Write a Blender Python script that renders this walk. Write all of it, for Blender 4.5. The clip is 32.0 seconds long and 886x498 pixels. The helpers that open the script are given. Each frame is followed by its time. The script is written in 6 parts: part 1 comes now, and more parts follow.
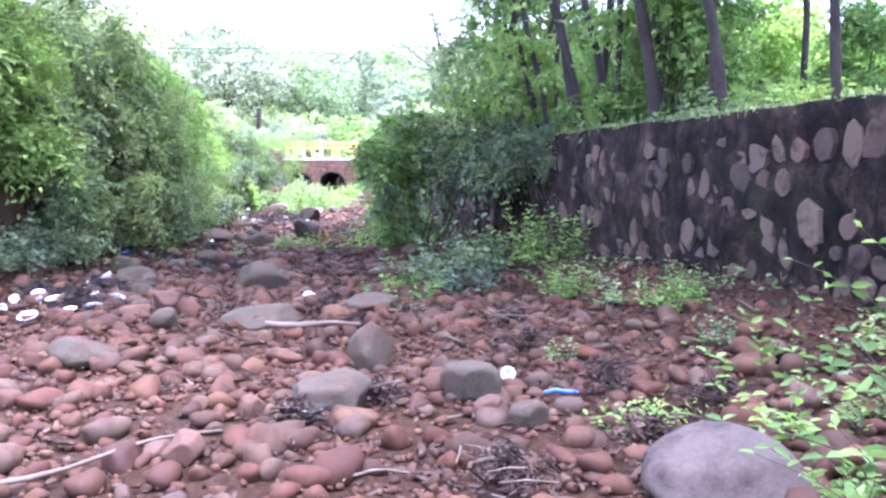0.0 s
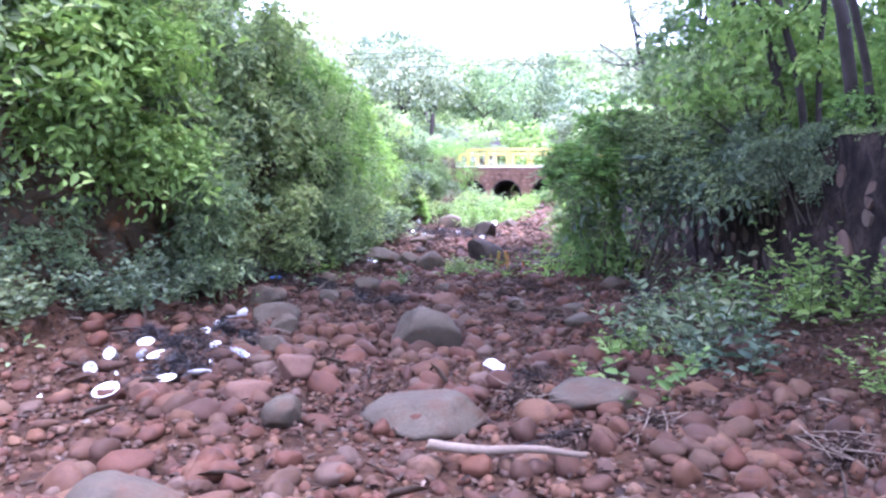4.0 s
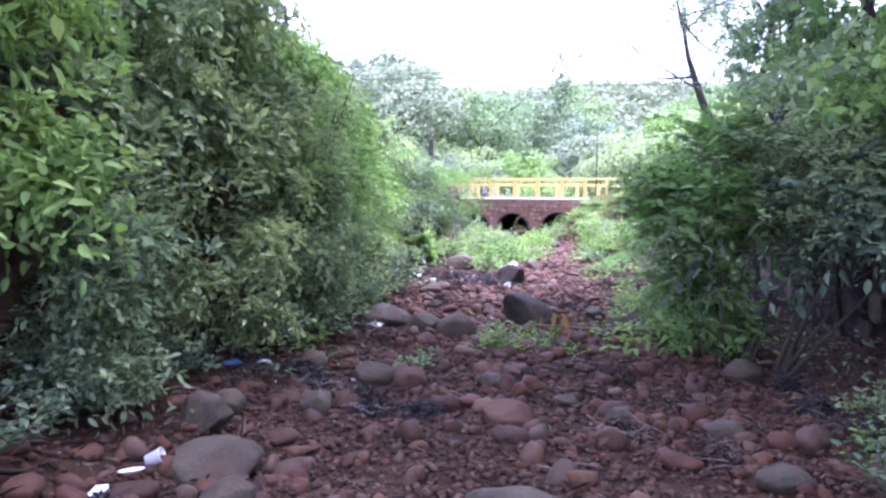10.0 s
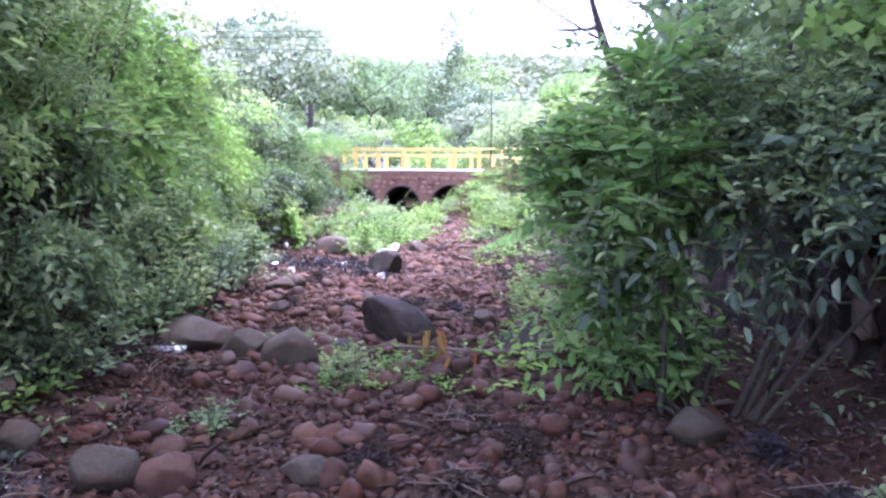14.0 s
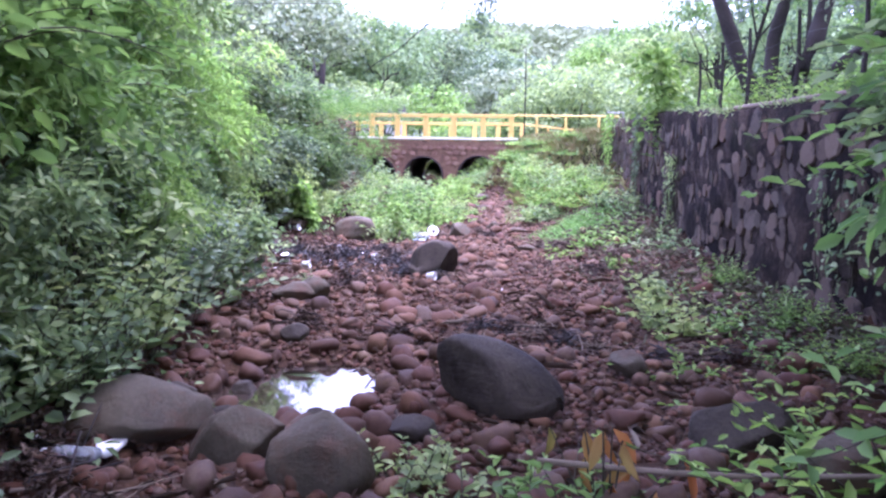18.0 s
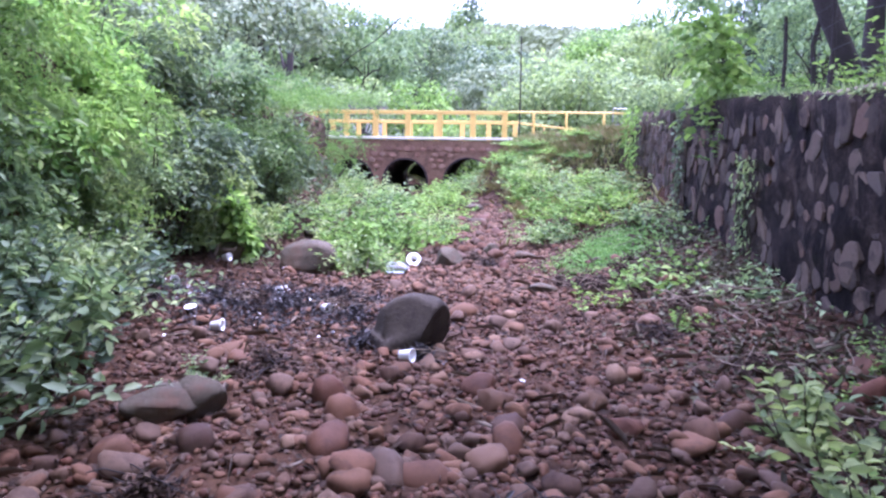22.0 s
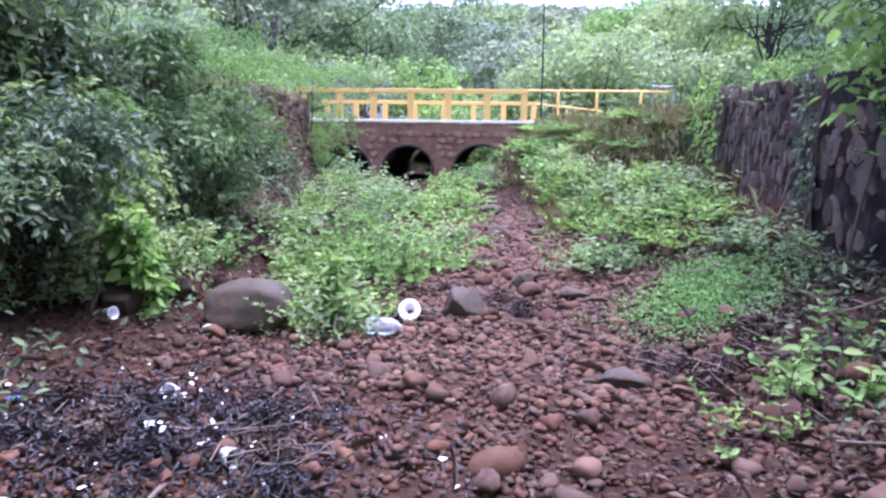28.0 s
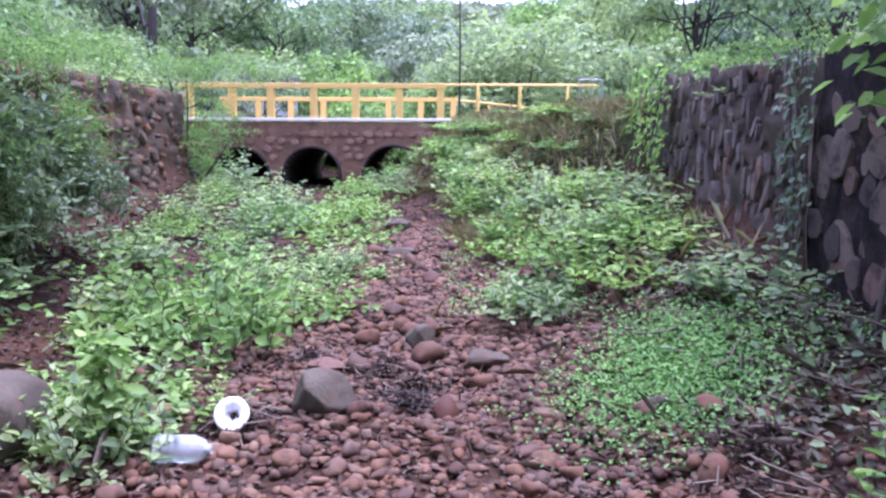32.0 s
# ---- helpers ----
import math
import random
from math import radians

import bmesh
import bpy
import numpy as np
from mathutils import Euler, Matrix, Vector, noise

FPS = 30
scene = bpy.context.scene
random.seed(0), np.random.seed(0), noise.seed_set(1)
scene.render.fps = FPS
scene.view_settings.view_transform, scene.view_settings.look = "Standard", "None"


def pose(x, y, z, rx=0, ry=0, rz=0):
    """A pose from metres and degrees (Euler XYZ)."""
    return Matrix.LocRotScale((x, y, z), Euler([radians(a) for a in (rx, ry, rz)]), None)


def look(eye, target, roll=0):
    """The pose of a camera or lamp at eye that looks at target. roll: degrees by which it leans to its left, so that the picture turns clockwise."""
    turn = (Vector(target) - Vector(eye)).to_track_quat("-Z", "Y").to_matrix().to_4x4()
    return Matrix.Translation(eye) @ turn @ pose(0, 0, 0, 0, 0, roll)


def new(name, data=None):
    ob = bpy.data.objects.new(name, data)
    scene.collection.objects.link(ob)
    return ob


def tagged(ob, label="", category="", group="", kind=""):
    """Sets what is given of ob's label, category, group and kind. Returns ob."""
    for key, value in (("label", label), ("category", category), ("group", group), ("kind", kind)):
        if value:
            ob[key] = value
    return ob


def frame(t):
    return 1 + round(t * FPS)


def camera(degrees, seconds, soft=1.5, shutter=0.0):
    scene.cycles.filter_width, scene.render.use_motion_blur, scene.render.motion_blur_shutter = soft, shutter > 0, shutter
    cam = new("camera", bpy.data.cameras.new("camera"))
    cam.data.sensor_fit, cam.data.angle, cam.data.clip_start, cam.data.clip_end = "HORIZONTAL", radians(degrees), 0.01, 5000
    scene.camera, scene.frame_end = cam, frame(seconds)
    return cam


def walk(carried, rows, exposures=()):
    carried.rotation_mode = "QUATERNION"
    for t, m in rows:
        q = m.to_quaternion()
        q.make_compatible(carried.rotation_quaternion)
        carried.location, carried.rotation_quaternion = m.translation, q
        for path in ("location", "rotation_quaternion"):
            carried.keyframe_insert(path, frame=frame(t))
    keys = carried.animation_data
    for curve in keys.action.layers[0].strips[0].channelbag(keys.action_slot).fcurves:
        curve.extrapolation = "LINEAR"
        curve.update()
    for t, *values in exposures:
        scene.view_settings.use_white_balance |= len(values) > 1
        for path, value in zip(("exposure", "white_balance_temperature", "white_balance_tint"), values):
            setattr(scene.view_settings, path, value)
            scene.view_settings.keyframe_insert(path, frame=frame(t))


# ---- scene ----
cam = camera(59.7, 32.0, soft=2.5)
METRES, EYE, TILT, LEAN, TURN = 24.6, 1.5, 0.0, 0.0, 14.3
ROWS = [
    (0.0, 0.0, 0.0, 0.0, -0.03, -5.94, 0.25),
    (0.5, 0.0029, 0.0236, -0.0001, 0.08, -5.87, 0.26),
    (1.0, 0.0043, 0.0434, 0.0002, 0.74, -5.79, 0.16),
    (1.5, 0.0014, 0.0633, -0.0005, 2.99, -5.87, 0.19),
    (2.0, 0.0006, 0.078, -0.0005, 8.58, -5.79, 0.23),
    (2.5, -0.0053, 0.0896, 0.0008, 11.62, -5.69, 0.17),
    (3.0, -0.0153, 0.0983, 0.0036, 12.3, -5.67, 0.18),
    (3.5, -0.0211, 0.1077, 0.0025, 12.41, -5.53, 0.11),
    (5.5, -0.0445, 0.1408, 0.0074, 12.58, -5.4, -0.38),
    (6.0, -0.0521, 0.1558, 0.0058, 12.62, -5.35, -0.4),
    (6.5, -0.0583, 0.1738, 0.0066, 12.63, -5.32, -0.42),
    (7.0, -0.062, 0.188, 0.0092, 12.63, -5.29, -0.47),
    (7.5, -0.0623, 0.2058, 0.0076, 12.63, -5.27, -0.51),
    (8.0, -0.0663, 0.2208, 0.0081, 12.65, -5.23, -0.45),
    (8.5, -0.071, 0.2287, 0.0089, 12.51, -4.41, -0.52),
    (9.0, -0.0734, 0.2392, 0.0047, 12.42, -3.07, -0.56),
    (9.5, -0.078, 0.2538, 0.0032, 12.46, -3.09, -0.51),
    (10.0, -0.0857, 0.2703, 0.0031, 11.49, -3.07, -0.57),
    (10.5, -0.0913, 0.2886, 0.0042, 9.78, -3.04, -0.55),
    (11.0, -0.0927, 0.3028, 0.006, 8.46, -2.94, -0.57),
    (11.5, -0.0936, 0.321, 0.0038, 5.9, -2.9, -0.54),
    (12.0, -0.0891, 0.3354, 0.0025, 3.94, -3.3, -0.54),
    (12.5, -0.0863, 0.3486, 0.0014, 3.88, -3.33, -0.46),
    (13.0, -0.0883, 0.3651, 0.0015, 3.88, -4.97, -0.49),
    (13.5, -0.0856, 0.3815, 0.0004, 3.94, -5.08, -0.52),
    (14.0, -0.083, 0.396, 0.0034, 3.96, -5.04, -0.49),
    (14.5, -0.084, 0.4132, 0.0005, 4.04, -5.0, -0.49),
    (16.5, -0.1058, 0.4913, 0.0008, 4.23, -7.16, -0.7),
    (17.0, -0.1117, 0.5073, 0.0005, 4.25, -7.18, -0.75),
    (17.5, -0.1228, 0.5216, 0.0001, 4.33, -7.15, -0.74),
    (18.0, -0.1267, 0.5384, -0.0013, 4.39, -7.03, -0.84),
    (18.5, -0.1303, 0.5573, 0.0003, 4.69, -7.02, -0.84),
    (19.0, -0.1371, 0.5767, 0.0001, 4.8, -7.01, -0.84),
    (19.5, -0.1407, 0.595, -0.0006, 4.88, -6.9, -0.92),
    (20.0, -0.1436, 0.6106, 0.0003, 4.92, -6.91, -0.85),
    (20.5, -0.1484, 0.6299, -0.0015, 4.99, -6.98, -0.87),
    (21.0, -0.1454, 0.6497, -0.0036, 4.54, -6.92, -0.92),
    (21.5, -0.1425, 0.6666, 0.0002, 3.7, -6.93, -0.84),
    (22.0, -0.1371, 0.6839, -0.0008, 3.28, -6.91, -0.84),
    (22.5, -0.1295, 0.6972, 0.0004, 3.04, -7.12, -0.78),
    (23.0, -0.1178, 0.7113, -0.0005, 2.97, -7.55, -0.77),
    (23.5, -0.1118, 0.726, -0.001, 3.01, -7.63, -0.74),
    (24.0, -0.1102, 0.7406, -0.0008, 3.14, -7.62, -0.68),
    (24.5, -0.108, 0.7593, -0.003, 3.21, -7.76, -0.72),
    (25.0, -0.1151, 0.777, -0.0051, 3.53, -7.77, -0.7),
    (25.5, -0.1222, 0.7893, -0.0026, 3.79, -7.86, -0.76),
    (26.0, -0.1279, 0.7979, -0.0039, 4.07, -7.9, -0.79),
    (26.5, -0.1343, 0.811, -0.0021, 4.25, -8.01, -0.9),
    (28.5, -0.1497, 0.8431, 0.0044, 3.26, -8.21, -0.69),
    (29.0, -0.1515, 0.8526, 0.0059, 1.85, -8.16, -0.63),
    (29.5, -0.1547, 0.8655, 0.0064, 0.21, -8.17, -0.54),
    (30.0, -0.1557, 0.8731, 0.0086, -0.7, -8.11, -0.52),
    (30.5, -0.1483, 0.8857, 0.0063, -0.92, -8.11, -0.42),
    (31.0, -0.1415, 0.8996, 0.0051, -1.18, -8.23, -0.23),
    (31.5, -0.1371, 0.9156, 0.007, -1.44, -8.29, -0.14),
    (32.0, -0.1324, 0.9328, 0.0056, -1.43, -8.3, -0.24),
]
EXPOSURES = [(0.0, 3.15, 5010, 45), (3.0, 3.02, 4930, 49), (9.0, 2.6, 4930, 51), (11.5, 2.4, 4960, 50), (13.5, 2.58, 4970, 52), (18.0, 2.31, 4960, 53), (21.0, 2.14, 4930, 51), (24.0, 1.95, 4910, 48), (28.5, 1.76, 4880, 47), (32.0, 1.73, 4870, 47)]
walk(cam, [(t, pose(0, 0, EYE, TILT, LEAN, TURN) @ pose(METRES * x, METRES * y, METRES * z, 90 + pitch, roll, yaw)) for t, x, y, z, yaw, pitch, roll in ROWS], EXPOSURES)

# ---- light ----
world = bpy.data.worlds.new("overcast_sky")
scene.world = world
world.use_nodes = True
wn = world.node_tree
wn.nodes.clear()
w_sky = wn.nodes.new("ShaderNodeTexSky")
w_sky.sky_type = "NISHITA"
w_sky.sun_disc = False
w_sky.sun_elevation, w_sky.sun_rotation = radians(80), radians(66)
w_sky.dust_density = 4.0
w_mix = wn.nodes.new("ShaderNodeMix")
w_mix.data_type = "RGBA"
w_mix.inputs[0].default_value = 0.80
w_mix.inputs[7].default_value = (9.1, 9.6, 10.4, 1)
w_bg = wn.nodes.new("ShaderNodeBackground")
w_bg.inputs[1].default_value = 0.1
w_out = wn.nodes.new("ShaderNodeOutputWorld")
wn.links.new(w_sky.outputs[0], w_mix.inputs[6])
wn.links.new(w_mix.outputs[2], w_bg.inputs[0])
wn.links.new(w_bg.outputs[0], w_out.inputs[0])
sun_data = bpy.data.lights.new("sun", "SUN")
sun_data.energy, sun_data.angle, sun_data.color = 2.9, radians(24), (1.0, 0.95, 0.85)
sun = new("sun", sun_data)
sun.matrix_world = look((4.9, 25.7, 80.0), (-8, 20, 0))

# ---- materials ----


def ramp(nt, fac, stops):
    node = nt.nodes.new("ShaderNodeValToRGB")
    els = node.color_ramp.elements
    while len(els) < len(stops):
        els.new(0.5)
    for el, (pos, col) in zip(els, stops):
        el.position, el.color = pos, (*col, 1)
    nt.links.new(fac, node.inputs[0])
    return node.outputs[0]


def tex_noise(nt, scale, detail=4.0, rough=0.6, vec=None):
    node = nt.nodes.new("ShaderNodeTexNoise")
    node.inputs["Scale"].default_value, node.inputs["Detail"].default_value, node.inputs["Roughness"].default_value = scale, detail, rough
    if vec is not None:
        nt.links.new(vec, node.inputs["Vector"])
    return node.outputs[0]


def mixed(nt, fac, a, b, mode="MIX"):
    node = nt.nodes.new("ShaderNodeMix")
    node.data_type, node.blend_type = "RGBA", mode
    for value, slot in ((fac, 0), (a, 6), (b, 7)):
        if isinstance(value, (int, float)):
            node.inputs[slot].default_value = value
        elif isinstance(value, tuple):
            node.inputs[slot].default_value = (*value, 1)
        else:
            nt.links.new(value, node.inputs[slot])
    return node.outputs[2]


def calc(nt, op, a, b=0.0):
    node = nt.nodes.new("ShaderNodeMath")
    node.operation = op
    for n, value in enumerate((a, b)):
        if isinstance(value, (int, float)):
            node.inputs[n].default_value = value
        else:
            nt.links.new(value, node.inputs[n])
    return node.outputs[0]


def blank(name):
    m = bpy.data.materials.new(name)
    m.use_nodes = True
    nt = m.node_tree
    return m, nt, nt.nodes["Principled BSDF"]


def world_pos(nt):
    return nt.nodes.new("ShaderNodeNewGeometry").outputs["Position"]


def island(nt):
    return nt.nodes.new("ShaderNodeNewGeometry").outputs["Random Per Island"]


def per_object(nt):
    return nt.nodes.new("ShaderNodeObjectInfo").outputs["Random"]


def bumped(nt, bsdf, height, strength=0.4, distance=0.02):
    node = nt.nodes.new("ShaderNodeBump")
    node.inputs["Strength"].default_value, node.inputs["Distance"].default_value = strength, distance
    nt.links.new(height, node.inputs["Height"])
    nt.links.new(node.outputs[0], bsdf.inputs["Normal"])


def surface(name, dark, light, scale=6.0, rough=0.85, bump=0.4, distance=0.01, spread=None, metal=0.0, stain=None):
    """A rough surface between two colours, with grain and stains; spread: hue steps by piece."""
    m, nt, b = blank(name)
    pos = world_pos(nt)
    big, fine = tex_noise(nt, scale * 0.3, 5, 0.65, pos), tex_noise(nt, scale * 6, 5, 0.7, pos)
    col = ramp(nt, mixed(nt, 0.4, big, fine), [(0.3, dark), (0.7, light)])
    if spread:
        rnd = calc(nt, "FRACT", calc(nt, "ADD", per_object(nt), island(nt)))
        tint = ramp(nt, rnd, [(n / (len(spread) - 1), c) for n, c in enumerate(spread)])
        col = mixed(nt, 0.75, col, tint, "MULTIPLY") if stain is None else mixed(nt, 0.62, col, tint)
    if stain:
        col = mixed(nt, ramp(nt, tex_noise(nt, scale * 0.55, 6, 0.7, pos), [(0.5, (0, 0, 0)), (0.68, (1, 1, 1))]), col, stain)
    nt.links.new(col, b.inputs["Base Color"])
    b.inputs["Roughness"].default_value, b.inputs["Metallic"].default_value = rough, metal
    b.inputs["Specular IOR Level"].default_value = 0.3
    bumped(nt, b, mixed(nt, 0.5, big, fine), bump, distance)
    return m


def plain(name, colour, rough=0.5, metal=0.0, wear=0.12):
    m, nt, b = blank(name)
    pos = world_pos(nt)
    n = tex_noise(nt, 25, 5, 0.7, pos)
    dark = tuple(c * (1 - wear * 2.5) for c in colour)
    nt.links.new(ramp(nt, n, [(0.3, dark), (0.6, colour)]), b.inputs["Base Color"])
    b.inputs["Roughness"].default_value, b.inputs["Metallic"].default_value = rough, metal
    bumped(nt, b, n, 0.15, 0.004)
    return m


def leafy(name, tones, through_part=0.46, rough=0.6, gloss=0.14):
    """Leaves: each leaf has its own tone; some light passes through."""
    m, nt, b = blank(name)
    rnd = calc(nt, "FRACT", calc(nt, "ADD", calc(nt, "MULTIPLY", per_object(nt), 0.35), island(nt)))
    patch = tex_noise(nt, 1.3, 3, 0.6, world_pos(nt))
    fac = calc(nt, "ADD", calc(nt, "MULTIPLY", rnd, 0.6), calc(nt, "MULTIPLY", calc(nt, "SUBTRACT", patch, 0.3), 0.9))
    col = ramp(nt, fac, [(n / (len(tones) - 1), c) for n, c in enumerate(tones)])
    col = mixed(nt, 1.0, col, ramp(nt, per_object(nt), [(0.0, (0.76, 0.82, 0.90)), (0.5, (0.98, 0.98, 0.98)), (1.0, (1.12, 1.08, 0.96))]), "MULTIPLY")
    nt.links.new(col, b.inputs["Base Color"])
    b.inputs["Roughness"].default_value = rough
    b.inputs["Specular IOR Level"].default_value = gloss
    tr = nt.nodes.new("ShaderNodeBsdfTranslucent")
    nt.links.new(mixed(nt, 1.0, col, (1.0, 1.12, 0.75), "MULTIPLY"), tr.inputs[0])
    mx = nt.nodes.new("ShaderNodeMixShader")
    mx.inputs[0].default_value = through_part
    nt.links.new(b.outputs[0], mx.inputs[1])
    nt.links.new(tr.outputs[0], mx.inputs[2])
    nt.links.new(mx.outputs[0], nt.nodes["Material Output"].inputs[0])
    return m


def soil():
    m, nt, b = blank("red_stream_soil")
    pos = world_pos(nt)
    vor = nt.nodes.new("ShaderNodeTexVoronoi")
    vor.inputs["Scale"].default_value = 22
    nt.links.new(pos, vor.inputs["Vector"])
    big, fine = tex_noise(nt, 0.55, 5, 0.65, pos), tex_noise(nt, 30, 6, 0.75, pos)
    base = ramp(nt, mixed(nt, 0.35, big, fine), [(0.28, (0.009, 0.0054, 0.0038)), (0.5, (0.044, 0.0225, 0.0120)), (0.75, (0.112, 0.055, 0.028))])
    grit = ramp(nt, vor.outputs["Color"], [(0.2, (0.022, 0.013, 0.0095)), (0.8, (0.105, 0.062, 0.034))])
    col = mixed(nt, 0.35, base, grit)
    litter = ramp(nt, tex_noise(nt, 2.4, 6, 0.75, pos), [(0.56, (0, 0, 0)), (0.66, (1, 1, 1))])
    col = mixed(nt, litter, col, (0.035, 0.026, 0.021))
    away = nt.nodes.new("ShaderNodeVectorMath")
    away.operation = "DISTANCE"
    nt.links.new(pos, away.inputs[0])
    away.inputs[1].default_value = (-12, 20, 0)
    up = nt.nodes.new("ShaderNodeSeparateXYZ")
    nt.links.new(pos, up.inputs[0])
    turf = ramp(nt, mixed(nt, 0.5, tex_noise(nt, 0.9, 6, 0.7, pos), fine), [(0.3, (0.028, 0.022, 0.014)), (0.5, (0.055, 0.07, 0.028)), (0.7, (0.10, 0.12, 0.05))])
    col = mixed(nt, calc(nt, "MINIMUM", calc(nt, "MAXIMUM", calc(nt, "MULTIPLY", calc(nt, "SUBTRACT", up.outputs[2], 1.1), 1.6), 0.0), 1.0), col, turf)
    # Far grass lifted pale: distance haze is put into its colour.
    hazy_meadow = ramp(nt, tex_noise(nt, 0.08, 6, 0.7, pos), [(0.35, (0.15, 0.195, 0.13)), (0.65, (0.20, 0.255, 0.165))])
    col = mixed(nt, calc(nt, "MULTIPLY", calc(nt, "SUBTRACT", away.outputs["Value"], 45.0), 0.03), col, hazy_meadow)
    nt.links.new(col, b.inputs["Base Color"])
    b.inputs["Roughness"].default_value = 0.95
    b.inputs["Specular IOR Level"].default_value = 0.12
    height = mixed(nt, 0.5, vor.outputs["Distance"], fine)
    bumped(nt, b, height, 0.8, 0.04)
    return m


def old_mortar():
    """Black weathered mortar with brown earthy patches, moss and streaks that run down."""
    m, nt, b = blank("dark_mortar")
    pos = world_pos(nt)
    squash = nt.nodes.new("ShaderNodeVectorMath")
    squash.operation = "MULTIPLY"
    nt.links.new(pos, squash.inputs[0])
    squash.inputs[1].default_value = (1, 1, 0.22)
    patch, fine = tex_noise(nt, 2.6, 8, 0.72, pos), tex_noise(nt, 38, 6, 0.75, pos)
    streak = tex_noise(nt, 4.5, 6, 0.7, squash.outputs[0])
    col = ramp(nt, patch, [(0.36, (0.009, 0.007, 0.006)), (0.5, (0.027, 0.020, 0.016)), (0.62, (0.068, 0.050, 0.036)), (0.75, (0.12, 0.094, 0.07))])
    col = mixed(nt, ramp(nt, streak, [(0.5, (0, 0, 0)), (0.62, (1, 1, 1))]), col, (0.009, 0.0072, 0.0068))
    col = mixed(nt, ramp(nt, tex_noise(nt, 1.1, 6, 0.7, pos), [(0.58, (0, 0, 0)), (0.7, (0.7, 0.7, 0.7))]), col, (0.026, 0.030, 0.012))
    col = mixed(nt, 0.8, col, ramp(nt, fine, [(0.3, (0.45, 0.45, 0.45)), (0.7, (1.5, 1.5, 1.5))]), "MULTIPLY")
    nt.links.new(col, b.inputs["Base Color"])
    b.inputs["Roughness"].default_value = 0.95
    b.inputs["Specular IOR Level"].default_value = 0.15
    bumped(nt, b, mixed(nt, 0.45, patch, fine), 1.0, 0.07)
    return m


M_SOIL = soil()
RED_TONES = [(0.0529, 0.0179, 0.0080), (0.0944, 0.0330, 0.0142), (0.0557, 0.0330, 0.0177), (0.1284, 0.0585, 0.0248), (0.0237, 0.0127, 0.0062), (0.0848, 0.0525, 0.0256), (0.1075, 0.0365, 0.0142), (0.0405, 0.0228, 0.0123), (0.0727, 0.0254, 0.0098), (0.1557, 0.0831, 0.0381), (0.1094, 0.0772, 0.0497), (0.0755, 0.0534, 0.0363)]
M_COBBLE = surface("river_cobble", (0.0206, 0.0097, 0.0054), (0.1395, 0.0660, 0.0360), 9, 0.75, 0.5, 0.008, RED_TONES, stain=(0.0472, 0.0203, 0.0117))
M_BOULDER = surface("grey_basalt", (0.0333, 0.0268, 0.0170), (0.1267, 0.1037, 0.0658), 7, 0.8, 0.9, 0.03, stain=(0.0884, 0.0508, 0.0286))
M_REDROCK = surface("red_sandstone", (0.0695, 0.0363, 0.0230), (0.1556, 0.0870, 0.0542), 5, 0.85, 0.5, 0.012)
M_DARKROCK = surface("dark_wet_basalt", (0.0158, 0.0124, 0.0088), (0.0828, 0.0654, 0.0453), 6, 0.82, 0.9, 0.03, stain=(0.0158, 0.0117, 0.0082))
M_GRAVEL = surface("broken_red_gravel", (0.0321, 0.0171, 0.0098), (0.1663, 0.0872, 0.0488), 9, 0.85, 0.5, 0.006, [(0.1106, 0.0497, 0.0244), (0.1766, 0.0930, 0.0461), (0.0663, 0.0351, 0.0196), (0.2032, 0.1304, 0.0754), (0.1400, 0.0619, 0.0293), (0.1106, 0.0775, 0.0517), (0.0444, 0.0253, 0.0154), (0.1513, 0.0987, 0.0627)], stain=(0.0388, 0.0195, 0.0111))
M_MORTAR = old_mortar()
M_WALLSTONE = surface("wall_stone", (0.0328, 0.0251, 0.0181), (0.1573, 0.1200, 0.0831), 6, 0.9, 0.7, 0.014, [(0.0590, 0.0450, 0.0318), (0.1442, 0.1049, 0.0712), (0.0262, 0.0211, 0.0161), (0.1376, 0.0810, 0.0498), (0.0918, 0.0779, 0.0609), (0.0118, 0.0095, 0.0076), (0.1442, 0.1078, 0.0712), (0.0459, 0.0300, 0.0200)], stain=(0.0079, 0.0060, 0.0045))
M_OLDSTONE = surface("old_wall_stone", (0.0448, 0.0347, 0.0255), (0.2139, 0.1628, 0.1197), 6, 0.95, 0.8, 0.02, [(0.0897, 0.0683, 0.0519), (0.1966, 0.1460, 0.1047), (0.0529, 0.0420, 0.0343), (0.1598, 0.1386, 0.1162), (0.0356, 0.0273, 0.0220), (0.2323, 0.1386, 0.0818)], stain=(0.0356, 0.0294, 0.0220))
M_OLDMORTAR = surface("crumbling_grey_mortar", (0.0207, 0.0147, 0.0097), (0.1265, 0.0903, 0.0581), 6, 0.95, 1.0, 0.06, stain=(0.0345, 0.0357, 0.0150))
M_BRIDGESTONE = surface("bridge_stone", (0.1200, 0.0650, 0.0406), (0.3360, 0.1900, 0.1209), 6, 0.9, 0.5, 0.012, [(0.2640, 0.1350, 0.0858), (0.1680, 0.1000, 0.0663), (0.3600, 0.2100, 0.1365), (0.2400, 0.1650, 0.1170)], stain=(0.0960, 0.0500, 0.0312))
M_BRIDGEWALL = surface("bridge_mortar", (0.0900, 0.0520, 0.0312), (0.3000, 0.1750, 0.1053), 5, 0.95, 0.9, 0.03, stain=(0.1020, 0.0600, 0.0351))
# The shade inside the pipes is put into this dark lining colour.
M_CULVERT = surface("shaded_culvert_mortar", (0.012, 0.010, 0.009), (0.06, 0.045, 0.038), 5, 0.95, 0.8, 0.03)
